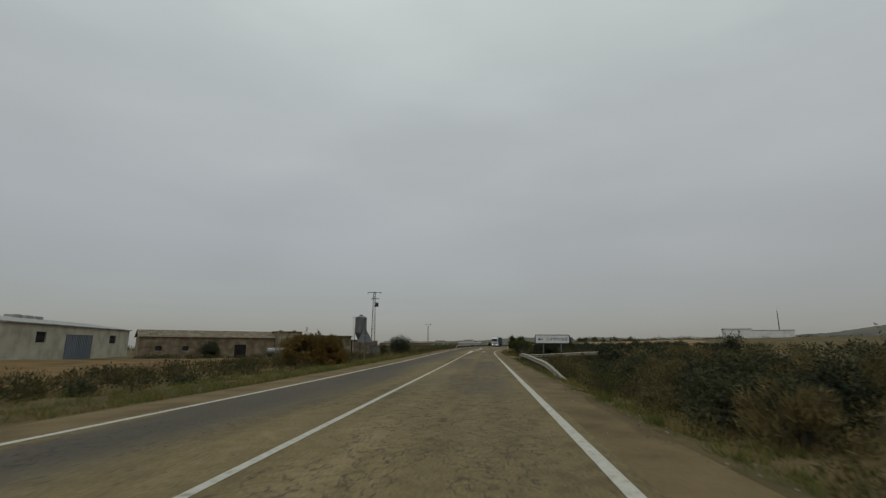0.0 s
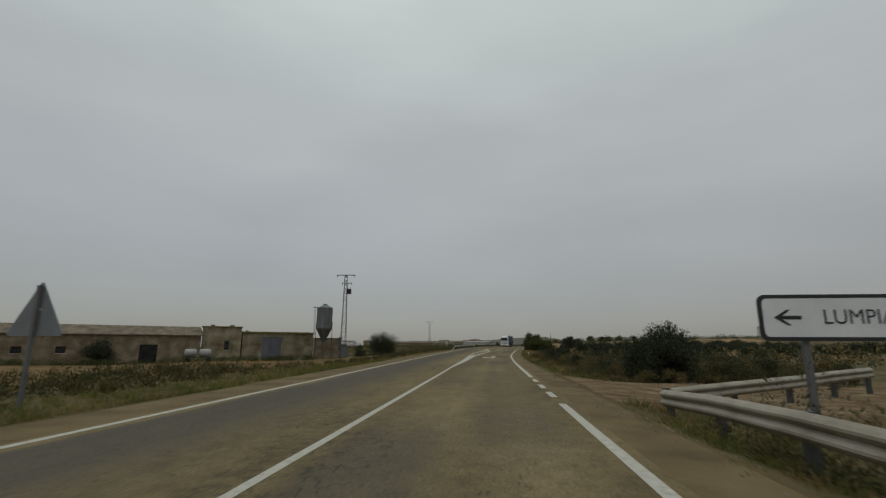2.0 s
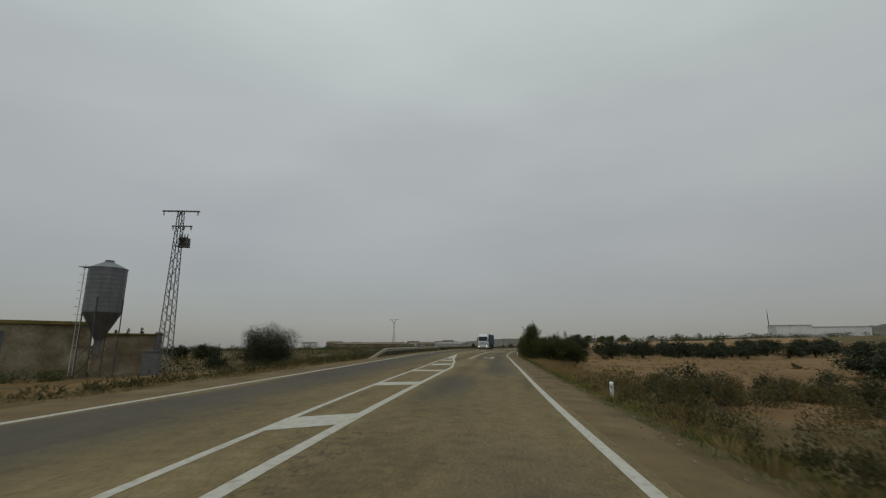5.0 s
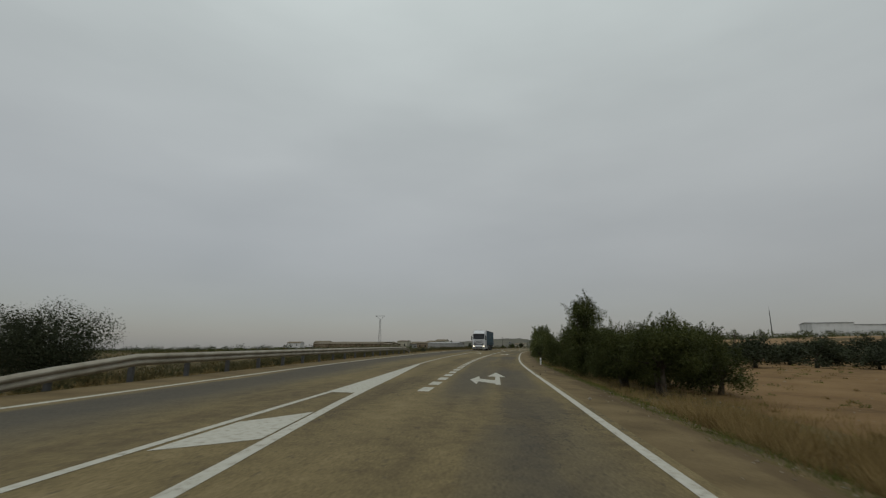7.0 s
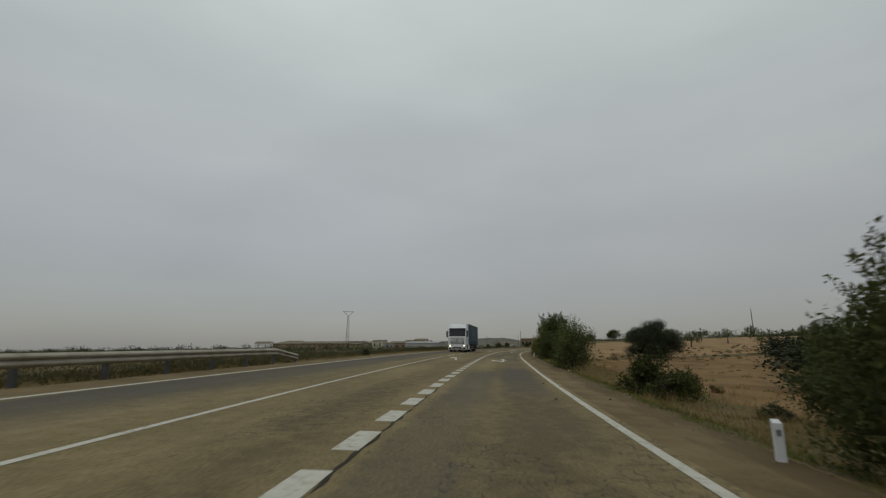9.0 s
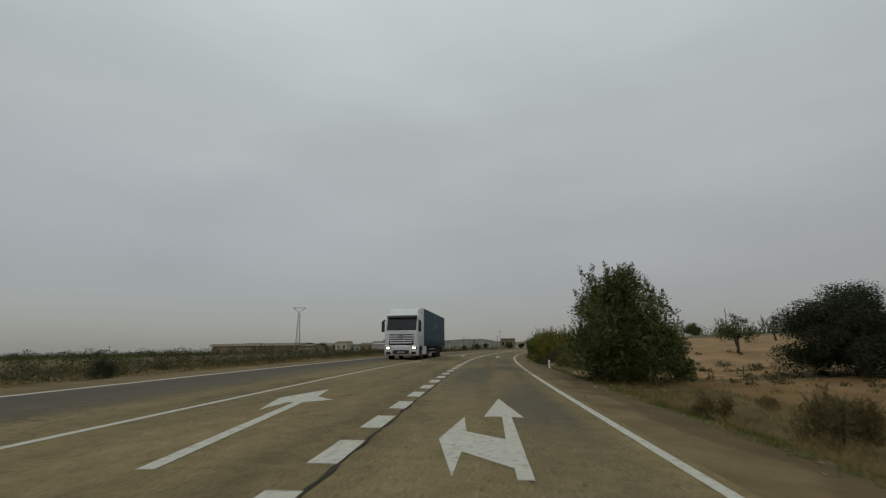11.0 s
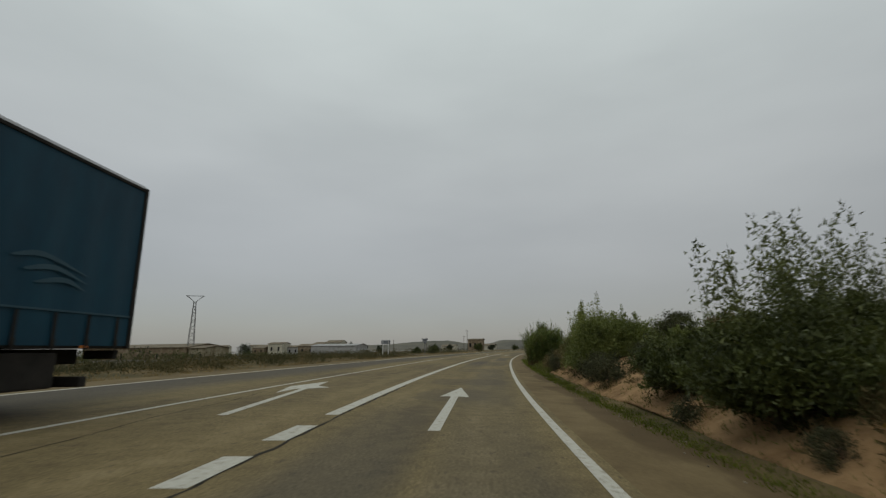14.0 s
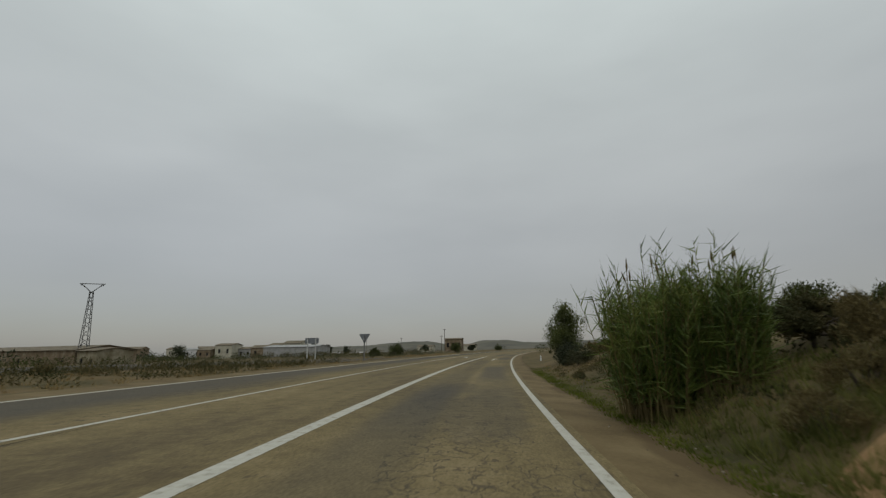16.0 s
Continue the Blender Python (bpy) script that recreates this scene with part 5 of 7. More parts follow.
# ---- fields beside the road ----
SOIL = {
    "left": material("stubble_field_soil", [(0.070, 0.046, 0.018), (0.125, 0.078, 0.029), (0.172, 0.112, 0.046)], 0.25, 5, 1.0, bump=0.8, bump_dist=0.08),
    "grove": material("grove_soil", [(0.093, 0.056, 0.024), (0.154, 0.094, 0.041), (0.201, 0.128, 0.060)], 0.3, 4, 1.0, bump=0.9, bump_dist=0.08),
    "drive": material("stony_track_earth", [(0.050, 0.032, 0.015), (0.112, 0.073, 0.036), (0.150, 0.104, 0.054), (0.215, 0.160, 0.095)], 1.6, 13, 1.0, bump=1.0, bump_dist=0.07),
    "almond": material("ploughed_ochre_soil", [(0.149, 0.095, 0.047), (0.211, 0.138, 0.069), (0.258, 0.172, 0.091)], 0.5, 5, 1.0, bump=0.9, bump_dist=0.08),
    "cut": material("bare_cut_bank_soil", [(0.118, 0.071, 0.033), (0.222, 0.137, 0.066), (0.292, 0.184, 0.093)], 1.3, 9, 1.0, bump=1.0, bump_dist=0.12),
}


def field(name, label, mat, y0, y1, w0, w1, side=1, step=1.5, lift=0.05, ragged=1.0):
    rows = []
    ys = [*np.arange(y0, y1, step), y1]
    ws = [w0 + (w1 - w0) * (k / 30) ** 1.5 for k in range(31)]
    for y in ys:
        row = []
        for k, w in enumerate(ws):
            jag = ragged * noise.noise((y * 0.23, k * 0.0 + (1 if k < 15 else 7), 2)) if k in (0, 30) else 0.0
            ww = max(0.1, w + jag)
            x = float(edge_x(y)) + (float(side_u(y)) + ww if side > 0 else float(far_u(y)) - 1.35 - ww)
            edge = 1.0 if 0 < k < 30 and y not in (ys[0], ys[-1]) else -1.5
            row.append((x, y, ground_z(x, y) + lift * edge))
        rows.append(row)
    return tagged(new(name, grid_mesh(name, rows, mat)), label, "field", kind="structure")


field("field_stubble", "brown stubble field with dry grass", SOIL["left"], -40, 118, 11.5, 55, -1)
field("field_grove", "orange-brown soil between olive trees", SOIL["grove"], 90, 188, 4.0, 70)
field("field_almond", "pale ochre ploughed soil of an almond orchard", SOIL["almond"], 190, 222, 5.6, 75)
field("driveway", "rough reddish brown earth driveway with stones beside the road", SOIL["drive"], 42.4, 51.8, 0.0, 17.0, lift=0.02, step=0.6, ragged=0.5)
field("side_road", "grey asphalt side road joining at the junction", MAT["dark_asphalt"], 279, 299, 0.1, 90, -1, 1.0, 0.03, 0.2)
field("bank_cut", "bare orange earth of a cut bank", SOIL["cut"], 200.8, 240, 0.42, 7.0, lift=0.04, step=0.6, ragged=0.5)
field("bank_cut", "bare orange earth beside the road", SOIL["cut"], 188.5, 194.8, 0.9, 8.0, lift=0.04, step=0.6, ragged=0.6)

# ---- distant ridges ----
HILL = material("distant_ridge", [(0.070, 0.070, 0.060), (0.105, 0.100, 0.080), (0.14, 0.125, 0.10)], 0.01, 0.06, 1.0, bump=0)


def ridge(name, dist, bearings, seed):
    """A long low ridge; bearings: pairs of degrees to the right of straight ahead and height."""
    bs = np.array(bearings, float)
    rows = []
    for b in np.arange(bs[0, 0], bs[-1, 0] + 0.1, 0.35):
        h = float(np.interp(b, bs[:, 0], bs[:, 1])) * (1 + 0.14 * noise.noise((b * 0.5, seed, 0)) + 0.06 * noise.noise((b * 2.2, seed, 5)))
        s, c = math.sin(radians(b)), math.cos(radians(b))
        rows.append([((dist + dr) * s, (dist + dr) * c, z) for dr, z in ((-330, -6), (-190, h * 0.35), (-80, h * 0.8), (0, h), (150, h * 0.8), (420, -8))])
    return tagged(new(name, grid_mesh(name, rows, HILL)), "low grey-brown hills on the horizon", "hills", kind="structure")


ridge("backdrop_hills", 2500, [(-11, 1), (-7, 12), (-3, 18), (0, 22), (3, 35), (6, 38), (8, 25), (10.5, 22), (12, 38), (15, 38), (16.5, 27), (19, 24), (22, 30), (28, 38), (34, 52), (38, 80), (42, 112), (48, 118), (60, 110), (75, 90)], 3)

# ---- buildings ----
WALL = {
    "cream": material("cream_render", [(0.25, 0.235, 0.18), (0.38, 0.36, 0.285), (0.45, 0.43, 0.35)], 0.5, 6, 0.9, bump=0.2),
    "ochre": material("stained_ochre_render", [(0.075, 0.062, 0.038), (0.145, 0.120, 0.075), (0.215, 0.190, 0.130), (0.30, 0.27, 0.20)], 0.55, 4, 0.95, bump=0.4),
    "brick": material("old_brown_masonry", [(0.10, 0.075, 0.05), (0.17, 0.13, 0.085), (0.27, 0.23, 0.17)], 0.7, 5, 0.95, bump=0.5),
    "white": material("white_render", [(0.42, 0.42, 0.41), (0.55, 0.55, 0.54), (0.62, 0.62, 0.61)], 0.3, 3, 0.8, bump=0.1),
    "tile": material("weathered_roof_tile", [(0.085, 0.070, 0.052), (0.145, 0.120, 0.085), (0.20, 0.175, 0.13)], 0.9, 7, 0.95, bump=0.5),
    "moss": material("mossy_parapet", [(0.075, 0.064, 0.022), (0.140, 0.116, 0.038), (0.190, 0.160, 0.064)], 0.8, 7, 0.95, bump=0.4),
    "sheet": material("fibre_cement_roof", [(0.20, 0.20, 0.19), (0.28, 0.28, 0.27), (0.34, 0.34, 0.33)], 0.6, 5, 0.85, bump=0.2),
    "door": material("blue_grey_metal_door", [(0.085, 0.105, 0.125), (0.12, 0.145, 0.17), (0.15, 0.175, 0.20)], 0.8, 8, 0.6, 0.1, bump=0.1, streak=(1, 1, 0.3)),
    "gate": material("grey_metal_gate", [(0.075, 0.080, 0.095), (0.105, 0.112, 0.130), (0.14, 0.145, 0.16)], 0.8, 8, 0.65, 0.1, bump=0.1, streak=(1, 1, 0.3)),
    "dark": material("dark_opening", [(0.012, 0.012, 0.012), (0.03, 0.03, 0.03)], 2, 8, 0.9, bump=0),
    # ironwork's own dark colour; on the guard rail posts it paints their shade
    "iron": material("dark_iron_and_post_shade", [(0.05, 0.05, 0.05), (0.09, 0.09, 0.09)], 3, 20, 0.6, 0.5, bump=0.1),
}


def building(name, label, a, b, depth, z0, z1, wall, openings=(), category="building"):
    """A wall line from a to b on the road's side, with openings cut right through it; the rest is closed behind. Local x runs from a to b, y away from the road.
    openings: (start, end, bottom, top)."""
    a, b = Vector((*a, 0)), Vector((*b, 0))
    ln = (b - a).length
    ob = thing(name, (a.x, a.y, z0), label, category, turn=math.degrees(math.atan2(b.y - a.y, b.x - a.x)))
    h, t = z1 - z0, 0.3
    bm = bmesh.new()
    xs = sorted({0.0, ln, *(o[0] for o in openings), *(o[1] for o in openings)})
    zs = sorted({0.0, h, *(o[2] for o in openings), *(min(o[3], h) for o in openings)})
    corner = {}

    def vert(i, j, back):
        if (i, j, back) not in corner:
            corner[i, j, back] = bm.verts.new((xs[i], t * back, zs[j]))
        return corner[i, j, back]

    def solid(i, j):
        if not (0 <= i < len(xs) - 1 and 0 <= j < len(zs) - 1):
            return False
        cx, cz = (xs[i] + xs[i + 1]) / 2, (zs[j] + zs[j + 1]) / 2
        return not any(o[0] < cx < o[1] and o[2] < cz < o[3] for o in openings)
    for i in range(len(xs) - 1):
        for j in range(len(zs) - 1):
            if not solid(i, j):
                continue
            for back in (0, 1):
                bm.faces.new([vert(i, j, back), vert(i + 1, j, back), vert(i + 1, j + 1, back), vert(i, j + 1, back)])
            for (p, q), (ni, nj) in (((i, j), (i, j + 1)), (i - 1, j)), (((i + 1, j), (i + 1, j + 1)), (i + 1, j)), (((i, j), (i + 1, j)), (i, j - 1)), (((i, j + 1), (i + 1, j + 1)), (i, j + 1)):
                if not solid(ni, nj):
                    bm.faces.new([vert(*p, 0), vert(*q, 0), vert(*q, 1), vert(*p, 1)])
    part("front_wall", bm, wall, ob)
    part("side_wall", boxed(0, t, 0, t, depth, h), wall, ob)
    part("side_wall", boxed(ln - t, t, 0, ln, depth, h), wall, ob)
    part("back_wall", boxed(t, depth - t, 0, ln - t, depth, h), wall, ob)
    return ob, ln, h


def metal_door(ob, x0, x1, z0, z1, mat, leaves=2, name="door"):
    d = part(name, boxed(x0, 0.10, z0, x1, 0.16, z1), mat, ob, "painted sheet metal door")
    w = (x1 - x0) / leaves
    n = max(2, int(w / 0.45))
    for k in range(leaves):
        for j in range(n + 1):
            x = x0 + k * w + w * j / n
            part("rib", boxed(x - 0.025, 0.06, z0, x + 0.025, 0.10, z1), mat, d)
    return d


def window(ob, x0, x1, z0, z1):
    w = part("window", boxed(x0, 0.18, z0, x1, 0.20, z1), WALL["dark"], ob, "dark barred window")
    part("sill", boxed(x0 - 0.1, -0.06, z0 - 0.08, x1 + 0.1, 0.16, z0), WALL["cream"], w)
    for k in range(5):
        x = x0 + (x1 - x0) * (k + 0.5) / 5
        part("bar", boxed(x - 0.02, 0.06, z0, x + 0.02, 0.10, z1), WALL["iron"], w)
    part("bar", boxed(x0, 0.05, (z0 + z1) / 2 - 0.02, x1, 0.06, (z0 + z1) / 2 + 0.02), WALL["iron"], w)


def slope_roof(ob, ln, depth, h, rise, mat, over=0.4, corrugation=0.0, name="roof"):
    """A two-sided roof with its ridge along the wall."""
    bm = bmesh.new()
    n = int(ln / 0.5) if corrugation else 1
    for s in (0, 1):
        y_e, y_r = (-over, depth / 2) if s == 0 else (depth + over, depth / 2)
        for k in range(n):
            x0, x1 = -over + (ln + 2 * over) * k / n, -over + (ln + 2 * over) * (k + 1) / n
            xm = (x0 + x1) / 2
            for xa, xb, za, zb in ((x0, xm, 0, corrugation), (xm, x1, corrugation, 0)):
                top = [bm.verts.new(q) for q in ((xa, y_e, h + za + 0.1), (xb, y_e, h + zb + 0.1), (xb, y_r, h + rise + zb + 0.1), (xa, y_r, h + rise + za + 0.1))]
                low = [bm.verts.new((v.co.x, v.co.y, v.co.z - 0.1 - (za if v.co.x == xa else zb))) for v in top]
                bm.faces.new(top)
                bm.faces.new(list(reversed(low)))
                for i in range(4):
                    bm.faces.new((top[i], low[i], low[(i + 1) % 4], top[(i + 1) % 4]))
    return part(name, bm, mat, ob)


def gable(ob, x, depth, h, rise, mat):
    bm = bmesh.new()
    vs = [bm.verts.new(q) for q in ((x, 0, h), (x, depth, h), (x, depth / 2, h + rise), (x + 0.3, 0, h), (x + 0.3, depth, h), (x + 0.3, depth / 2, h + rise))]
    for f in ((0, 1, 2), (5, 4, 3), (0, 3, 4, 1), (1, 4, 5, 2), (2, 5, 3, 0)):
        bm.faces.new([vs[i] for i in f])
    part("gable", bm, mat, ob)


# cream warehouse
wh, ln, h = building("warehouse", "cream rendered warehouse with a blue-grey metal door and low grey roof", (-47.2, 42.5), (-60.5, 76.0), 13, -1.0, 3.2, WALL["cream"],
                     [(6.4, 8.6, 2.2, 3.4), (13.4, 21.4, 0.0, 3.2), (27.6, 30.2, 2.1, 3.3)])
metal_door(wh, 13.4, 21.4, 0.0, 3.2, WALL["door"], 2)
window(wh, 6.4, 8.6, 2.2, 3.4)
window(wh, 27.6, 30.2, 2.1, 3.3)
slope_roof(wh, ln, 13, h, 1.0, WALL["sheet"], 0.3, 0.04)
gable(wh, ln - 0.31, 13, h, 1.0, WALL["cream"])
gable(wh, 0.01, 13, h, 1.0, WALL["cream"])
for k in range(3):
    part("roof_vent", boxed(14 + 2.6 * k, 5.9, h + 1.0, 15.6 + 2.6 * k, 7.1, h + 1.45, bevel=0.1), WALL["sheet"], wh)

# long tiled barn
barn, ln, h = building("long_barn", "long low brown barn with a weathered tile roof", (-70.5, 91.5), (-50.2, 109.8), 8, -2.0, 2.4, WALL["brick"],
                       [(3, 4.2, 1.6, 2.6), (8, 9.2, 1.6, 2.6), (13, 14.2, 1.6, 2.6), (18.5, 21.0, 0.0, 2.9)])
for o in ((3, 4.2, 1.6, 2.6), (8, 9.2, 1.6, 2.6), (13, 14.2, 1.6, 2.6)):
    window(barn, *o)
metal_door(barn, 18.5, 21.0, 0.0, 2.9, WALL["dark"], 1)
slope_roof(barn, ln, 8, h, 1.5, WALL["tile"], 0.35, 0.05)
gable(barn, ln - 0.31, 8, h, 1.5, WALL["brick"])
gable(barn, 0.01, 8, h, 1.5, WALL["brick"])

# ochre block with a parapet
blk, ln, h = building("farm_block", "stained ochre flat-roofed farm block with a parapet", (-50.2, 110.0), (-44.9, 113.4), 7, -2.0, 3.95, WALL["ochre"], [(3.6, 4.4, 2.0, 3.6)])
window(blk, 3.6, 4.4, 2.0, 3.6)
part("roof", boxed(-0.15, -0.12, h, ln + 0.15, 7.1, h + 0.14), WALL["moss"], blk, "mossy coping and flat roof")
for x in (1.2, 4.4):
    part("chimney", boxed(x, 1.5, h + 0.14, x + 0.7, 2.2, h + 0.45), WALL["brick"], blk)

# long masonry wing with a gate, and a lower wing
wing, ln, h = building("farm_wing", "old stained masonry farm wing with a grey metal gate", (-44.7, 113.5), (-34.8, 121.6), 7, -2.0, 2.95, WALL["ochre"], [(3.4, 6.8, 0.0, 4.3)])
metal_door(wing, 3.4, 6.8, 0.0, 4.3, WALL["gate"], 2, "gate")
part("roof", boxed(-0.1, -0.25, h, ln + 0.1, 7.1, h + 0.30), WALL["moss"], wing, "mossy tile edge and roof")
low, ln, h = building("farm_wing", "low stained masonry farm wing", (-34.6, 121.8), (-30.4, 125.2), 6, -2.0, 2.1, WALL["brick"])
part("roof", boxed(-0.1, -0.2, h, ln + 0.2, 6.1, h + 0.15), WALL["moss"], low, "mossy roof edge")


# feed silo
def silo(x, y, z0):
    gal = material("silo_sheet", [(0.095, 0.10, 0.105), (0.13, 0.138, 0.145), (0.17, 0.175, 0.18)], 1.2, 12, 0.45, 0.6, bump=0.1, streak=(1, 1, 0.2))
    ob = thing("feed_silo", (x, y, z0), "grey galvanised feed silo on legs beside the farm wall", "silo")
    r, zb, zt = 1.45, 5.9, 9.75
    prof = []
    n = 20
    for k in range(n + 1):
        z = zb + (zt - zb) * k / n
        prof.append((r + (0.008 if k % 2 else 0.0), z))
    part("body", lathe(bmesh.new(), prof, 28), gal, ob, smooth_faces=False)
    part("cone_roof", lathe(bmesh.new(), [(r + 0.08, zt), (r * 0.25, zt + 0.62), (r * 0.25, zt + 0.75), (0.02, zt + 0.82)], 28), gal, ob)
    part("hopper", lathe(bmesh.new(), [(0.25, 3.3), (0.27, 3.5), (r, zb)], 28), gal, ob)
    part("chute", lathe(bmesh.new(), [(0.18, 2.4), (0.18, 3.3)], 12), gal, ob)
    for k in range(4):
        a = radians(90 * k + 20)
        bm = bmesh.new()
        tube(bm, [(r * 1.0 * math.cos(a), r * 1.0 * math.sin(a), -0.2), (r * 1.02 * math.cos(a), r * 1.02 * math.sin(a), zb + 1.2)], [0.05, 0.05], 5)
        part("leg", bm, WALL["iron"], ob)
    for z in (1.4, 2.8):
        for k in range(4):
            a, b = radians(90 * k + 20), radians(90 * k + 110)
            bm = bmesh.new()
            tube(bm, [(r * math.cos(a), r * math.sin(a), z - 0.9), (r * math.cos(b), r * math.sin(b), z + 0.4)], [0.025, 0.025], 4)
            part("brace", bm, WALL["iron"], ob)
    lad = part("ladder", tube(tube(bmesh.new(), [(-r - 0.30, -0.55, 0.6), (-r - 0.30, -0.55, zt + 0.3)], [0.03, 0.03], 4), [(-r - 0.30, -0.15, 0.6), (-r - 0.30, -0.15, zt + 0.3)], [0.03, 0.03], 4), MAT["steel"], ob)
    for k in range(20):
        z = 0.9 + k * 0.44
        bm = bmesh.new()
        tube(bm, [(-r - 0.30, -0.55, z), (-r - 0.30, -0.15, z)], [0.018, 0.018], 4)
        part("rung", bm, MAT["steel"], lad)
    for k in range(7):
        z = 5.0 + k * 0.7
        bm = bmesh.new()
        pts = [(-r - 0.30 - 0.45 * math.sin(t), -0.35 - 0.36 * math.cos(t), z) for t in np.linspace(0, math.pi, 9)]
        tube(bm, pts, [0.018] * 9, 4)
        part("cage_hoop", bm, MAT["steel"], lad)
    part("platform", boxed(-r - 0.75, -0.75, zt + 0.1, -r + 0.1, 0.05, zt + 0.16), MAT["steel"], ob)
    return ob


silo(-31.6, 118.6, -2.0)


# lattice poles
POLE = material("dull_dark_steel", [(0.10, 0.10, 0.098), (0.15, 0.15, 0.146)], 2, 15, 0.65, 0.2, bump=0.1)


def lattice(bm, w0, w1, z0, z1, bays, r=0.035):
    """Four corner angles and zigzag bracing, tapering."""
    def corner(k, z):
        t = (z - z0) / (z1 - z0)
        w = (w0 + (w1 - w0) * t) / 2
        return Vector(((-w, w, w, -w)[k], (-w, -w, w, w)[k], z))
    for k in range(4):
        tube(bm, [corner(k, z0), corner(k, z1)], [r * 1.5, r * 1.2], 4)
    for j in range(bays):
        za, zb = z0 + (z1 - z0) * j / bays, z0 + (z1 - z0) * (j + 1) / bays
        for k in range(4):
            p, q = (corner(k, za), corner((k + 1) % 4, zb)) if j % 2 else (corner((k + 1) % 4, za), corner(k, zb))
            tube(bm, [p, q], [r, r], 3)
    return bm


def insulator(ob, x, y, z, up=True):
    s = 1 if up else -1
    prof = [(0.03, z), (0.08, z + 0.06 * s), (0.03, z + 0.12 * s), (0.08, z + 0.18 * s), (0.03, z + 0.24 * s), (0.06, z + 0.32 * s), (0.02, z + 0.4 * s)]
    part("insulator", lathe(bmesh.new(), prof if up else list(reversed(prof)), 10, x, y), WALL["iron"], ob)


def transformer_pole(x, y, z0, height, turn):
    ob = thing("transformer_pole", (x, y, z0), "grey steel lattice power pole with a transformer", "power pole", turn=turn)
    part("mast", lattice(bmesh.new(), 1.15, 0.45, -0.4, height, 22), POLE, ob)
    part("top_arm", boxed(-1.9, -0.08, height - 0.08, 1.9, 0.08, height + 0.06), POLE, ob)
    part("lower_arm", boxed(-0.75, -0.08, height - 1.7, 1.3, 0.08, height - 1.58), POLE, ob)
    for dx in (-1.75, 0, 1.75):
        insulator(ob, dx, 0, height - 0.08, False)
    for dx in (-0.65, 0.5, 1.2):
        insulator(ob, dx, 0, height - 1.7, False)
    for dx in (0.45, 0.75, 1.05):
        insulator(ob, dx, -0.2, height - 2.9, True)
    tr = part("transformer", boxed(0.35, -0.5, height - 3.75, 1.15, 0.35, height - 2.9, bevel=0.06), WALL["iron"], ob, "dark transformer tank")
    for k in range(7):
        part("fin", boxed(0.40 + 0.10 * k, -0.6, height - 3.65, 0.43 + 0.10 * k, -0.5, height - 3.0), WALL["iron"], tr)
    part("bracket", boxed(0.1, -0.45, height - 3.9, 1.2, 0.3, height - 3.78), POLE, ob)
    part("fuse_cabinet", boxed(-0.95, -0.3, 2.2, -0.45, 0.2, 4.6, bevel=0.03), POLE, ob)
    return ob


transformer_pole(-29.9, 125.2, -2.2, 17.2, 6)


def cabinet():
    ob = thing("electric_cabinet", (-28.4, 121.2, ground_z(-28.4, 121.2)), "pale grey electric cabinet beside the power pole", "cabinet", turn=30)
    part("body", boxed(-0.7, -0.4, -0.2, 0.7, 0.4, 2.1, bevel=0.03), POLE, ob)
    d = part("door", boxed(-0.62, -0.44, 0.1, 0.62, -0.40, 2.0), POLE, ob)
    part("handle", boxed(0.4, -0.5, 1.0, 0.46, -0.44, 1.25), WALL["iron"], d)
    part("roof", boxed(-0.8, -0.5, 2.1, 0.8, 0.5, 2.2), POLE, ob)


cabinet()


def y_pole(x, y, z0, height, turn, label):
    ob = thing("power_pylon", (x, y, z0), label, "power pole", turn=turn)
    part("mast", lattice(bmesh.new(), 1.7, 0.55, -0.5, height - 1.5, 18, 0.05), POLE, ob)
    for s in (-1, 1):
        bm = bmesh.new()
        tube(bm, [(0.25 * s, 0, height - 1.6), (1.9 * s, 0, height)], [0.10, 0.07], 4)
        part("arm", bm, POLE, ob)
        bm = bmesh.new()
        tube(bm, [(0.9 * s, 0, height - 0.98), (2.2 * s, 0, height + 0.02)], [0.05, 0.05], 4)
        part("arm_brace", bm, POLE, ob)
        insulator(ob, 2.0 * s, 0, height, False)
    part("cross_bar", boxed(-2.3, -0.07, height - 0.05, 2.3, 0.07, height + 0.1), POLE, ob)
    return ob


y_pole(-41.3, 343.5, -1.2, 16.8, 10, "grey steel lattice power pylon with a Y-shaped head")


def white_tank():
    ob = thing("tank_trailer", (-47.6, 105.4, ground_z(-47.6, 105.4) + 0.25), "white tank trailer parked in front of the farm", "trailer", turn=38)
    ob.scale = (0.88, 0.88, 0.88)
    for x0, x1 in ((-2.3, -0.2), (0.1, 2.2)):
        prof = [(0.05, x0), (0.6, x0 + 0.12), (0.7, x0 + 0.4), (0.7, x1 - 0.4), (0.6, x1 - 0.12), (0.05, x1)]
        b2 = lathe(bmesh.new(), prof, 18)
        for v in b2.verts:
            v.co = (v.co.z, v.co.x, v.co.y + 1.35)
        part("tank", b2, WALL["sheet"], ob, "white horizontal tank", True)
    part("chassis", boxed(-2.5, -0.6, 0.45, 2.5, 0.6, 0.62), WALL["iron"], ob)
    for x in (-1.6, 1.8):
        for s in (-1, 1):
            b2 = lathe(bmesh.new(), [(0.2, -0.12), (0.42, -0.1), (0.42, 0.1), (0.2, 0.12)], 16)
            for v in b2.verts:
                v.co = (x + v.co.x, s * 0.7 + v.co.z, v.co.y + 0.15)
            part("wheel", b2, WALL["dark"], ob)


white_tank()


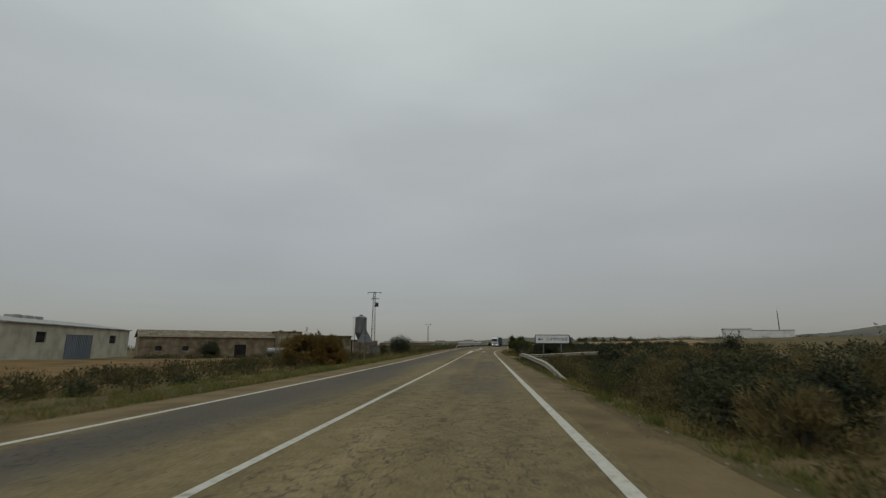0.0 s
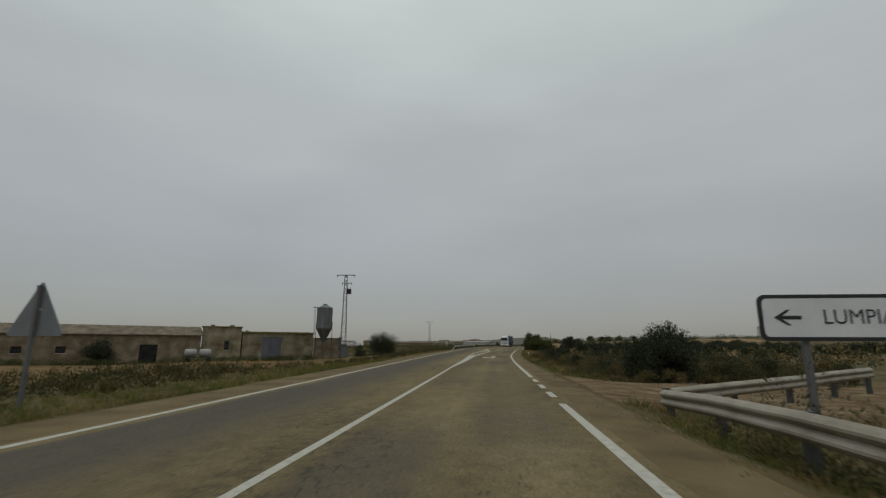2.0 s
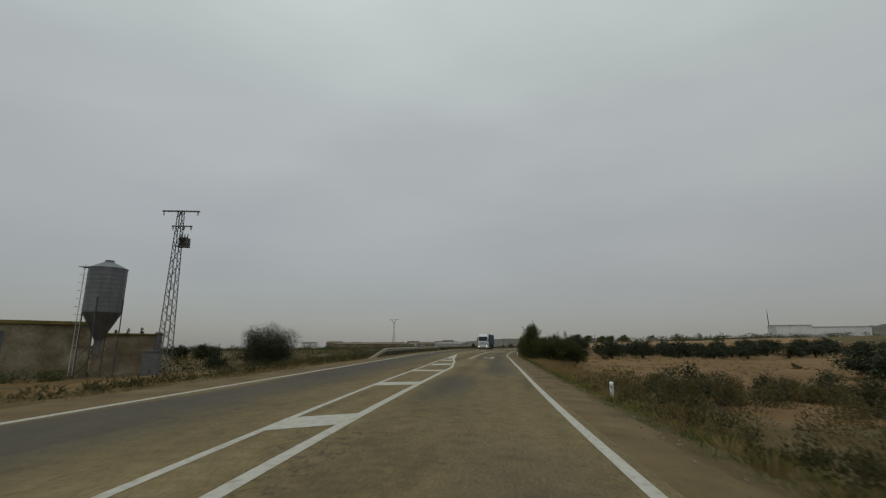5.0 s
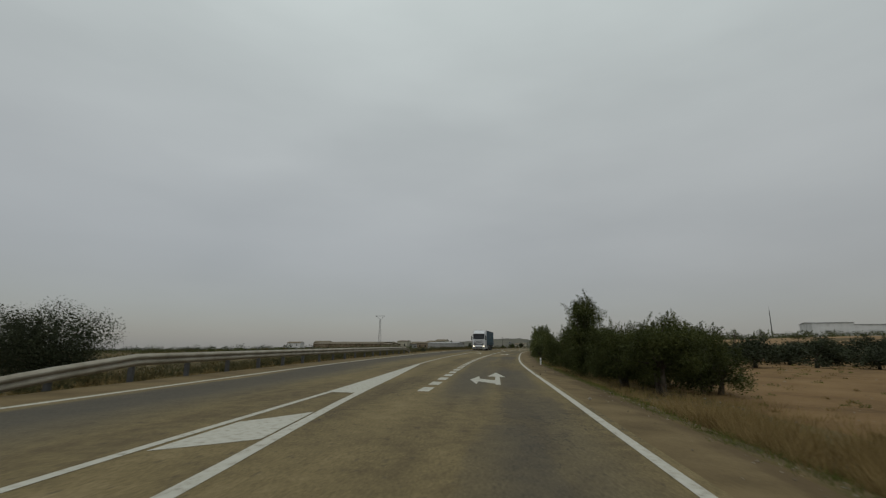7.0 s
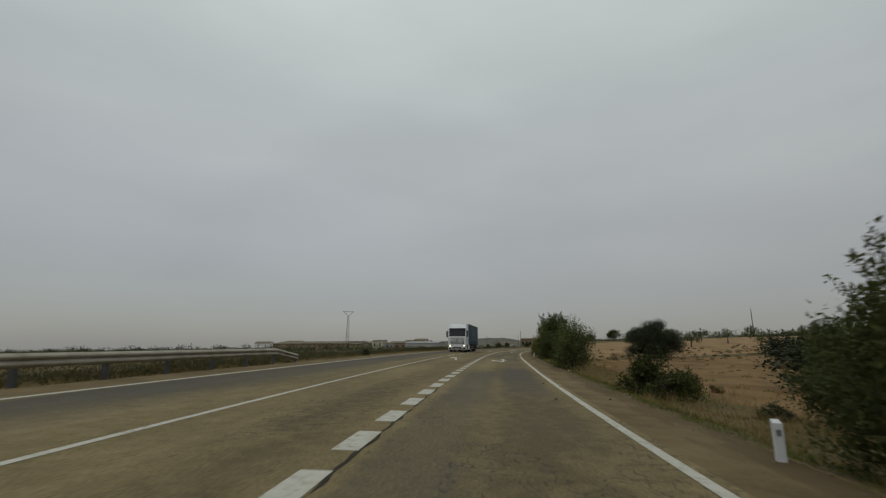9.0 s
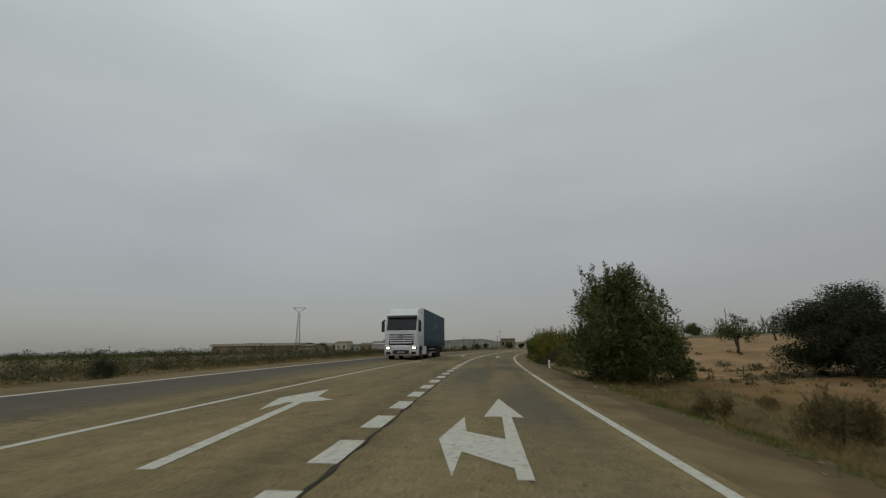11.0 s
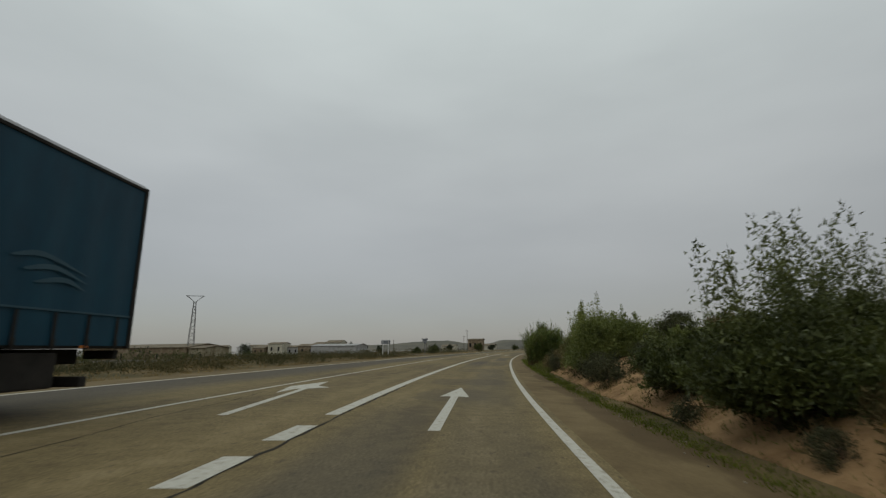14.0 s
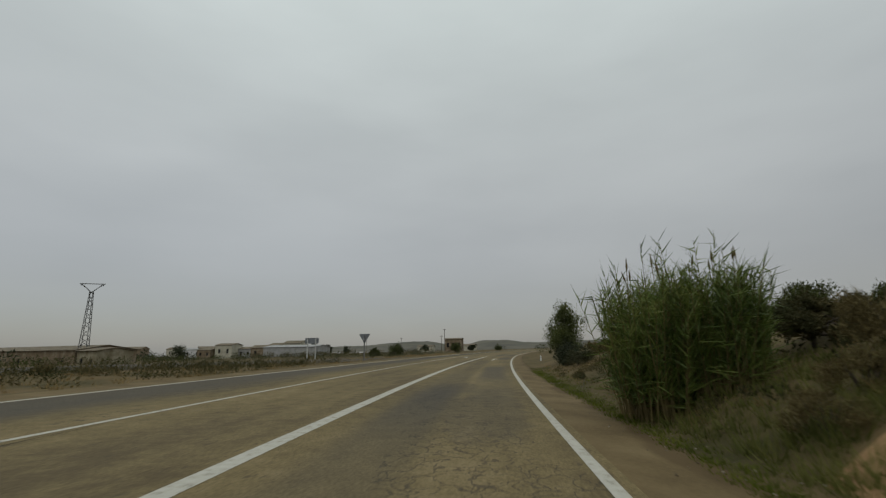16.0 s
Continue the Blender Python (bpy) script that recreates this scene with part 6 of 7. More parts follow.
# ---- far buildings ----
def far_house(name, label, a, b, depth, z0, z1, wall, roof, rise, windows=0, category="building"):
    ops = []
    ln0 = math.dist(a, b)
    hh = z1 - z0
    for k in range(windows):
        x = ln0 * (k + 0.5) / windows
        ops.append((x - 0.5, x + 0.5, hh * 0.45, hh * 0.75))
    ob, ln, h = building(name, label, a, b, depth, z0, z1, wall, ops, category)
    for o in ops:
        part("window", boxed(o[0], 0.15, o[2], o[1], 0.2, o[3]), WALL["dark"], ob)
    slope_roof(ob, ln, depth, h, rise, roof, 0.3)
    gable(ob, ln - 0.31, depth, h, rise, wall)
    gable(ob, 0.01, depth, h, rise, wall)
    return ob


far_house("far_barn", "long low tan barn with a tiled roof far across the fields", (-82.4, 367.4), (-40.5, 339.5), 12, -4.0, 1.9, WALL["brick"], WALL["tile"], 1.0, 6)
far_house("far_house", "small ochre house at the end of the long barn", (-39.8, 339.0), (-34.6, 335.6), 7, -4.0, 1.7, WALL["ochre"], WALL["tile"], 0.6, 2, "house")
far_house("far_house", "small buff house with dark windows", (-62, 470), (-52, 474), 9, -2.0, 3.0, WALL["cream"], WALL["tile"], 0.8, 3, "house")
far_house("far_house", "small white house far across the fields", (-72, 478), (-63, 476), 8, -2.0, 2.4, WALL["white"], WALL["sheet"], 0.6, 2, "house")
far_house("white_hall", "long white hall with a pale roof", (-24, 426), (-4, 419.7), 14, -2.0, 2.6, WALL["sheet"], WALL["sheet"], 0.8, 0)
far_house("hill_hall", "long white industrial hall on a rise", (161.5, 336), (176, 330.5), 20, 1.0, 12.0, WALL["white"], WALL["sheet"], 0.6, 0)
far_house("hill_hall", "lower long white industrial hall on a rise", (176, 330.5), (198, 322.4), 18, 1.0, 11.0, WALL["white"], WALL["sheet"], 0.5, 0)
far_house("far_house", "low buff house beyond the bend", (62, 500), (72, 495), 9, -1.0, 2.6, WALL["cream"], WALL["tile"], 1.0, 2, "house")
far_house("far_house", "pale house beyond the bend", (44, 530), (53, 527), 9, -1.0, 2.6, WALL["cream"], WALL["tile"], 1.0, 2, "house")
far_house("far_house", "tan two-storey block house beyond the junction", (47.0, 432), (53.5, 430), 8, -1.0, 5.0, WALL["brick"], WALL["tile"], 0.5, 3, "house")
for k, (vx, vw, vh, vm, vr) in enumerate(((-47, 7, 4.6, "cream", 0.8), (-39, 6, 3.0, "sheet", 0.9), (-33, 8, 3.4, "brick", 1.1), (-26.5, 6, 4.4, "ochre", 1.0), (-20, 7, 5.0, "cream", 1.2), (-55, 6, 2.8, "brick", 0.9))):
    far_house("far_house", "pale village house beside the long white hall", (vx, 444 + 3 * (k % 2)), (vx + vw, 442 + 3 * (k % 2)), 8, -2.0, -2.0 + vh + 1.2, WALL[vm], WALL["tile"], vr, 2, "house")
vrng = np.random.default_rng(9)
for k in range(7):
    x, y = -40 - 22 * k + vrng.normal() * 4, 640 - 12 * k + vrng.normal() * 10
    far_house("far_house", "pale village house far away", (x, y), (x + vrng.uniform(8, 16), y - 2), 9, -2.0, vrng.uniform(2.0, 4.0), WALL[("white", "cream", "brick")[k % 3]], WALL["tile"], 1.4, 2, "house")


def mast(name, x, y, z0, h, w, label):
    ob = thing(name, (x, y, z0), label, "mast")
    part("pole", lattice(bmesh.new(), w, w * 0.35, -1, h, 14, w * 0.10), WALL["iron"], ob)
    bm = bmesh.new()
    tube(bm, [(0, 0, h), (0, 0, h * 1.12)], [w * 0.12, w * 0.05], 4)
    part("antenna", bm, WALL["iron"], ob)


mast("radio_mast", 985, 1683, 20, 96, 2.4, "tall thin radio mast on the horizon")
for x, y, h in ((52.5, 470, 12), (58, 520, 10), (92, 430, 10), (36, 560, 10), (12, 600, 9)):
    ob = thing("utility_pole", (x, y, -1.0), "thin wooden utility pole far away", "utility pole")
    bm = bmesh.new()
    tube(bm, [(0, 0, -0.5), (0, 0, h)], [0.16, 0.11], 6)
    part("pole", bm, BARK, ob)
    part("cross_arm", boxed(-0.9, -0.06, h - 0.6, 0.9, 0.06, h - 0.46), BARK, ob)


# ---- guard rails ----
WAVE = [(0.0, 0.00), (0.045, 0.03), (0.08, 0.065), (0.08, 0.095), (0.045, 0.13), (0.01, 0.155), (0.045, 0.18), (0.08, 0.215), (0.08, 0.245), (0.045, 0.28), (0.0, 0.31)]


def guard_rail(name, label, pts, face, post_every=1, post_foot=None):
    """A W-beam rail through points of its lower edge; face: +1 if the waves face to the right of its run."""
    ob = thing(name, pts[0], label, "guard rail")
    o = Vector(pts[0])
    ps = [Vector(p) - o for p in pts]

    def ring(i):
        d = (ps[min(i + 1, len(ps) - 1)] - ps[max(i - 1, 0)])
        d.z = 0
        d.normalize()
        n = Vector((d.y, -d.x, 0)) * face
        return [ps[i] + n * a + Vector((0, 0, b)) for a, b in WAVE], [ps[i] + n * (a - 0.006) + Vector((0, 0, b)) for a, b in WAVE], n
    for i in range(len(ps) - 1):
        bm = bmesh.new()
        f0, b0, n0 = ring(i)
        f1, b1, n1 = ring(i + 1)
        va, vb = [bm.verts.new(p) for p in f0 + b0[::-1]], [bm.verts.new(p) for p in f1 + b1[::-1]]
        m = len(va)
        for k in range(m):
            bm.faces.new((va[k], va[(k + 1) % m], vb[(k + 1) % m], vb[k]))
        bm.faces.new(va[::-1])
        bm.faces.new(vb)
        part("beam", bm, MAT["rail"], ob)
        for s in (0.06, 0.25):
            part("bolt", box(bmesh.new(), *(f0[5] + n0 * 0.01 + Vector((-0.015, -0.015, s - 0.17)))[:], *(f0[5] + n0 * 0.03 + Vector((0.015, 0.015, s - 0.14)))[:]), WALL["iron"], ob)
    for i in range(0, len(ps), post_every):
        n = ring(i)[2]
        c = ps[i] - n * 0.10
        wx, wy = o.x + c.x, o.y + c.y
        g = ground_z(wx, wy) - o.z
        if c.z + 0.2 - g > 0.25:
            # steel posts get the dark iron, so their shade sits in the colour
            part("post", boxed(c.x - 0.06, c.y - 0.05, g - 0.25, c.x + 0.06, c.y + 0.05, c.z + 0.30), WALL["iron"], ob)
            part("spacer", boxed(min(c.x, ps[i].x), c.y - 0.08, c.z + 0.06, max(c.x, ps[i].x), c.y + 0.08, c.z + 0.26), MAT["rail"], ob)
    return ob


rail_z = smooth([(14, -0.80), (17, -0.50), (20, -0.24), (23.4, 0.02), (28, 0.09), (36, 0.19), (39.5, 0.16), (42, 0.03)])
pts = [(float(edge_x(y)) + 1.84, float(y), float(rail_z(y))) for y in np.arange(14.0, 42.1, 2.0)]
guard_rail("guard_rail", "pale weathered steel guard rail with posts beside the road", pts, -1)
guard_rail("guard_rail", "grey steel guard rail of a side track", [(3.45, 43.0, -0.02), (5.4, 44.3, 0.04), (7.3, 45.5, 0.10), (9.2, 46.8, 0.18), (11.1, 48.2, 0.22)], 1)
pts = []
for k, y in enumerate(np.arange(114.2, 163, 2.4)):
    drop = max(0.0, 1 - k / 2.8) * 0.75 + (0.3 if y > 161 else 0.0)
    u = float(far_u(y)) - 1.45
    pts.append((float(edge_x(y)) + u, float(y), float(road_z(y, u)) + 0.38 - drop))
guard_rail("guard_rail", "galvanised steel guard rail on the far side of the road", pts, 1)

# ---- signs ----
SIGN = {
    "white": material("sign_white", [(0.52, 0.53, 0.53), (0.62, 0.63, 0.63)], 2, 20, 0.45, bump=0.05),
    "black": material("sign_black", [(0.012, 0.012, 0.012), (0.02, 0.02, 0.02)], 2, 20, 0.5, bump=0),
    "back": material("sign_back_grey", [(0.14, 0.15, 0.16), (0.20, 0.21, 0.22)], 2, 15, 0.5, 0.4, bump=0.05),
}


def rounded_plate(w, h, r, t, seg=6):
    """An upright plate in the xz plane with rounded corners, its front at y=0."""
    out = []
    for cx, cz, a0 in ((w / 2 - r, h / 2 - r, 0), (-w / 2 + r, h / 2 - r, 90), (-w / 2 + r, -h / 2 + r, 180), (w / 2 - r, -h / 2 + r, 270)):
        for k in range(seg + 1):
            a = radians(a0 + 90 * k / seg)
            out.append((cx + r * math.cos(a), cz + r * math.sin(a)))
    bm = bmesh.new()
    f = [bm.verts.new((x, 0, z)) for x, z in out]
    b = [bm.verts.new((x, t, z)) for x, z in out]
    bm.faces.new(f)
    bm.faces.new(b[::-1])
    for k in range(len(f)):
        bm.faces.new((f[k], b[k], b[(k + 1) % len(f)], f[(k + 1) % len(f)]))
    return bm


def lettering(name, text, size, at, mat, parent, width=None):
    cu = bpy.data.curves.new(name, "FONT")
    cu.body, cu.size, cu.extrude, cu.align_x, cu.align_y = text, size, 0.002, "LEFT", "CENTER"
    tmp = bpy.data.objects.new(name, cu)
    me = bpy.data.meshes.new_from_object(tmp)
    bpy.data.objects.remove(tmp)
    xs = [v.co.x for v in me.vertices]
    k = width / (max(xs) - min(xs)) if width else 1.0
    for v in me.vertices:
        v.co = (at[0] + (v.co.x - min(xs)) * k, at[1] - v.co.z, at[2] + v.co.y)
    me.materials.clear()
    me.materials.append(mat)
    ob = new(name, me)
    ob.parent = parent
    return ob


def town_sign():
    x0, x1, y, zc = 4.20, 7.10, 40.75, 1.62
    w, h = x1 - x0, 0.76
    g = ground_z(5.6, y)
    ob = thing("direction_sign", ((x0 + x1) / 2, y, g), "white direction sign with black border, arrow and lettering on two posts", "road sign", turn=-1)
    zc -= g
    pl = part("panel", rounded_plate(w, h, 0.12, 0.03), SIGN["black"], ob, "black-bordered sign panel")
    pl.location = (0, 0, zc)
    fc = part("face", rounded_plate(w - 0.13, h - 0.13, 0.08, 0.006), SIGN["white"], pl)
    fc.location = (0, -0.008, 0)
    lettering("lettering", "LUMPIAQUE", 0.34, (-0.46, -0.012, -0.0), SIGN["black"], pl, 1.72)
    bm = bmesh.new()
    vs = [bm.verts.new((a, -0.012, b)) for a, b in ((-1.23, 0), (-1.02, 0.13), (-0.96, 0.13), (-1.09, 0.03), (-0.80, 0.03), (-0.80, -0.03), (-1.09, -0.03), (-0.96, -0.13), (-1.02, -0.13))]
    bm.faces.new(vs)
    bm.normal_update()
    bmesh.ops.triangulate(bm, faces=bm.faces[:])
    part("arrow", bm, SIGN["black"], pl)
    for dx in (-0.75, 0.72):
        part("post", boxed(dx - 0.05, 0.035, -0.5, dx + 0.05, 0.115, zc + h / 2 - 0.06), POLE, ob)
    for dz in (-0.2, 0.2):
        part("stiffener", boxed(-w / 2 + 0.1, 0.031, zc + dz - 0.02, w / 2 - 0.1, 0.034, zc + dz + 0.02), MAT["steel"], ob)


town_sign()


def triangle_sign(name, x, y, side, z_top, label, inverted=False, turn=0.0):
    g = ground_z(x, y)
    ob = thing(name, (x, y, g), label, "road sign", turn=turn)
    hgt = side * 0.87
    top = z_top - g
    tri = [(0, top), (-side / 2, top - hgt), (side / 2, top - hgt)] if not inverted else [(0, top - hgt), (side / 2, top), (-side / 2, top)]
    bm = bmesh.new()
    f = [bm.verts.new((a, 0, b)) for a, b in tri]
    b = [bm.verts.new((a, 0.025, c)) for a, c in tri]
    bm.faces.new(f)
    bm.faces.new(b[::-1])
    for k in range(3):
        bm.faces.new((f[k], b[k], b[(k + 1) % 3], f[(k + 1) % 3]))
    bmesh.ops.bevel(bm, geom=[e for e in bm.edges if abs(e.verts[0].co.y - e.verts[1].co.y) > 0.01], offset=0.05, segments=3, affect="EDGES")
    part("plate", bm, SIGN["back"], ob, "bare grey back of a triangular plate")
    part("post", boxed(-0.04, -0.09, -0.4, 0.04, -0.01, top - 0.12), POLE, ob)
    part("clamp", boxed(-0.12, -0.012, top - hgt * 0.55, 0.12, -0.002, top - hgt * 0.5), MAT["steel"], ob)


triangle_sign("warning_sign", -10.9, 42.5, 1.5, 2.62, "grey back of a triangular warning sign on a steel post")
triangle_sign("yield_sign", 16.9, 278.2, 1.0, 2.55, "dark grey back of an inverted triangular yield sign", True, -15)


def far_panel(x, y, w, h, z, label, turn=0.0):
    g = ground_z(x, y)
    ob = thing("direction_sign", (x, y, g), label, "road sign", turn=turn)
    pl = part("panel", rounded_plate(w, h, 0.1, 0.04), SIGN["back"], ob)
    pl.location = (0, 0, z - g)
    for dx in (-w * 0.3, w * 0.3):
        part("post", boxed(dx - 0.05, -0.1, -0.3, dx + 0.05, -0.01, z - g + h / 2 - 0.05), MAT["steel"], ob)


far_panel(11.2, 287.9, 1.5, 0.6, 2.2, "grey back of a rectangular direction panel", -15)


def delineator(x, y, turn=0.0):
    g = ground_z(x, y)
    ob = thing("delineator_post", (x, y, g), "white plastic roadside delineator post", "road post", "delineator posts", turn)
    prof = [(-0.052, -0.03), (0.052, -0.03), (0.04, 0.04), (-0.04, 0.04)]
    bm = bmesh.new()
    for (za, zb) in ((-0.2, 0.42),):
        lo, hi = [bm.verts.new((a, b, za)) for a, b in prof], [bm.verts.new((a, b, zb + (0.04 if b > 0 else 0))) for a, b in prof]
        bm.faces.new(lo[::-1])
        bm.faces.new(hi)
        for k in range(4):
            bm.faces.new((lo[k], lo[(k + 1) % 4], hi[(k + 1) % 4], hi[k]))
    part("body", bm, SIGN["white"], ob)
    part("reflector", boxed(-0.025, -0.036, 0.28, 0.025, -0.031, 0.35), SIGN["back"], ob)
    return ob


for x, y in ((4.30, 93.3), (6.80, 143.7), (13.45, 197.4), (32.3, 276.5)):
    delineator(x, y, -8)


# ---- lorry in the oncoming lane ----
def prism(bm, outline, x0, x1):
    """A side outline of (y, z) pairs drawn out from x0 to x1."""
    a, b = [bm.verts.new((x0, y, z)) for y, z in outline], [bm.verts.new((x1, y, z)) for y, z in outline]
    bm.faces.new(a)
    bm.faces.new(b[::-1])
    for k in range(len(a)):
        bm.faces.new((a[k], b[k], b[(k + 1) % len(a)], a[(k + 1) % len(a)]))
    bmesh.ops.recalc_face_normals(bm, faces=bm.faces[:])
    return bm


def rounded_prism(outline, x0, x1, bevel, segments=3):
    bm = prism(bmesh.new(), outline, x0, x1)
    bmesh.ops.bevel(bm, geom=bm.edges[:], offset=bevel, segments=segments, affect="EDGES", profile=0.6)
    return bm


def stroke(pts, thick, x):
    """A tapered brush stroke on the side of the trailer through three or four (y, z) points."""
    ks = np.linspace(0, 1, len(pts))
    fy, fz = smooth(list(zip(ks, [p[0] for p in pts]))), smooth(list(zip(ks, [p[1] for p in pts])))
    bm = bmesh.new()
    ts = np.linspace(0, 1, 19)
    lo, hi = [], []
    for t in ts:
        th = thick * (math.sin(math.pi * min(0.97, 0.03 + t ** 0.8)) ** 0.8) + 0.004
        y, z = float(fy(t)), float(fz(t))
        lo.append(bm.verts.new((x, y, z - th)))
        hi.append(bm.verts.new((x, y, z + th)))
    for i in range(len(ts) - 1):
        bm.faces.new((lo[i], lo[i + 1], hi[i + 1], hi[i]))
    return bm


def curtain(s):
    """One side curtain of the trailer: cloth that hangs in slight vertical waves between its posts."""
    ys = np.linspace(2.80, 16.38, 150)
    zs = np.linspace(1.02, 3.90, 16)
    rows = []
    for y in ys:
        row = []
        for z in zs:
            hang = math.sin(math.pi * (z - 1.02) / 2.88) ** 0.5 if 1.02 < z < 3.90 else 0.0
            x = 1.262 + hang * (0.010 * math.sin(y * 9.2) + 0.012 * noise.noise((y * 1.3, z * 0.9, 5.0 * s)))
            row.append((s * x, y, z))
        rows.append(row)
    bm = bmesh.new()
    vs = [[bm.verts.new(p) for p in row] for row in rows]
    for i in range(len(ys) - 1):
        for j in range(len(zs) - 1):
            bm.faces.new((vs[i][j], vs[i + 1][j], vs[i + 1][j + 1], vs[i][j + 1]))
    return bm


def lorry(x, y, z, turn):
    paint = material("lorry_white_paint", [(0.46, 0.47, 0.48), (0.55, 0.56, 0.57)], 1, 12, 0.3, bump=0.02)
    tarp = material("teal_tarpaulin", [(0.003, 0.026, 0.045), (0.004, 0.036, 0.060), (0.005, 0.048, 0.075)], 0.7, 7, 0.55, bump=0.12, streak=(1, 1, 0.35), gloss=0.22)
    glass = material("dark_windscreen", [(0.010, 0.012, 0.014), (0.02, 0.022, 0.024)], 1, 6, 0.08, bump=0)
    rubber = material("tyre_rubber", [(0.012, 0.012, 0.012), (0.022, 0.022, 0.022)], 5, 30, 0.9, bump=0.3)
    rimm = material("dull_steel_rim", [(0.10, 0.10, 0.10), (0.17, 0.17, 0.17)], 5, 30, 0.5, 0.5, bump=0.1)
    bar = material("side_guard_aluminium", [(0.16, 0.16, 0.155), (0.24, 0.24, 0.23)], 2, 20, 0.5, 0.4, bump=0.1)
    grime = material("road_grimed_black", [(0.014, 0.013, 0.012), (0.030, 0.027, 0.023)], 2, 14, 0.85, bump=0.2)
    ink = material("pale_print", [(0.040, 0.074, 0.084), (0.064, 0.100, 0.108)], 2, 10, 0.55, bump=0)
    faint = material("faded_print", [(0.010, 0.044, 0.064), (0.018, 0.056, 0.076)], 2, 10, 0.55, bump=0)
    amber = material("amber_marker", [(0.55, 0.16, 0.03), (0.70, 0.22, 0.05)], 4, 20, 0.3, bump=0)
    lamp = bpy.data.materials.new("lit_headlight")
    lamp.use_nodes = True
    lamp_node = lamp.node_tree.nodes["Principled BSDF"]
    lamp_node.inputs["Emission Color"].default_value, lamp_node.inputs["Emission Strength"].default_value = (1.0, 0.86, 0.6, 1), 3.0
    ob = thing("lorry", (x, y, z), "white articulated lorry with a teal tarpaulin trailer on the road", "truck", turn=turn)

    # cab
    part("cab", rounded_prism([(0.10, 0.95), (0.04, 1.25), (0.05, 2.02), (0.12, 2.12), (0.42, 3.22), (0.62, 3.42), (2.25, 3.50), (2.25, 0.95)], -1.24, 1.24, 0.075), paint, ob, smooth_faces=True)
    part("roof_fairing", rounded_prism([(0.62, 3.40), (1.15, 3.82), (2.20, 3.94), (2.20, 3.40)], -1.14, 1.14, 0.07), paint, ob, smooth_faces=True)
    slope = (3.16 - 2.16) / 0.28
    part("windscreen", rounded_prism([(0.105, 2.16), (0.135, 2.16), (0.135 + 1.0 / slope, 3.16), (0.105 + 1.0 / slope, 3.16)], -1.12, 1.12, 0.012, 1), glass, ob, "dark glass windscreen")
    part("sun_visor", rounded_prism([(0.18, 3.10), (0.22, 3.24), (0.46, 3.30), (0.46, 3.16)], -1.14, 1.14, 0.02, 2), SIGN["black"], ob, "black visor over the windscreen")
    wiper_bm = bmesh.new()
    for sx in (-0.55, 0.35):
        tube(wiper_bm, [(sx, 0.07, 2.16), (sx + 0.55, 0.12, 2.32)], [0.014, 0.010], 4)
    part("wipers", wiper_bm, SIGN["black"], ob)
    g = part("grille", boxed(-0.92, 0.01, 1.08, 0.92, 0.06, 1.98, bevel=0.02), grime, ob)
    for k in range(5):
        w = 0.96 - 0.03 * k
        part("slat", rounded_prism([(-0.03, 1.86 - 0.165 * k), (-0.015, 1.94 - 0.165 * k), (0.04, 1.95 - 0.165 * k), (0.04, 1.85 - 0.165 * k)], -w, w, 0.012, 2), paint, g)
    part("badge", lathe(bmesh.new(), [(0.17, 0), (0.17, 0.03), (0.13, 0.03), (0.13, 0)], 20), bar, g, "round metal badge").matrix_basis = pose(0, -0.035, 1.66, 90)
    bumper = part("bumper", rounded_prism([(0.06, 0.30), (-0.04, 0.42), (-0.06, 0.98), (0.0, 1.06), (0.62, 1.06), (0.62, 0.30)], -1.25, 1.25, 0.05), paint, ob, smooth_faces=True)
    part("lower_grille", boxed(-0.62, -0.075, 0.44, 0.62, -0.02, 0.72, bevel=0.02), SIGN["black"], bumper)
    part("number_plate", boxed(-0.26, -0.09, 0.50, 0.26, -0.078, 0.60), SIGN["white"], bumper)
    part("plate_bar", boxed(-0.20, -0.094, 0.53, 0.20, -0.091, 0.57), SIGN["black"], bumper)
    for s in (-1, 1):
        hl = part("headlight", boxed(0.98 * s - 0.22, -0.085, 0.76, 0.98 * s + 0.22, 0.05, 0.99, bevel=0.04), grime, ob)
        part("bulb", boxed(0.98 * s - 0.12, -0.10, 0.80, 0.98 * s + 0.12, -0.087, 0.94, bevel=0.005), lamp, hl, "lit warm headlight")
        part("fog_light", boxed(0.95 * s - 0.17, -0.085, 0.42, 0.95 * s + 0.17, 0.0, 0.60, bevel=0.03), grime, bumper)
        part("side_window", rounded_prism([(0.42, 2.20), (0.62, 2.98), (1.25, 2.98), (1.25, 2.20)], min(1.236 * s, 1.252 * s), max(1.236 * s, 1.252 * s), 0.006, 1), glass, ob, "dark glass door window")
        m = part("mirror", boxed(1.40 * s - 0.11, -0.02, 2.05, 1.40 * s + 0.11, 0.16, 2.85, bevel=0.045), SIGN["black"], ob, "black wing mirror")
        part("mirror_arm", boxed(min(1.22 * s, 1.40 * s), 0.08, 2.86, max(1.22 * s, 1.40 * s), 0.16, 2.93), SIGN["black"], m)
        part("door_handle", boxed(min(1.245 * s, 1.27 * s), 1.28, 1.62, max(1.245 * s, 1.27 * s), 1.50, 1.68), SIGN["black"], ob)
        steps = part("cab_step", boxed(min(0.95 * s, 1.245 * s), 0.65, 0.32, max(0.95 * s, 1.245 * s), 0.92, 0.95, bevel=0.02), grime, ob)
        for zz in (0.45, 0.72):
            part("tread", boxed(min(1.0 * s, 1.26 * s), 0.67, zz, max(1.0 * s, 1.26 * s), 0.90, zz + 0.03), bar, steps)
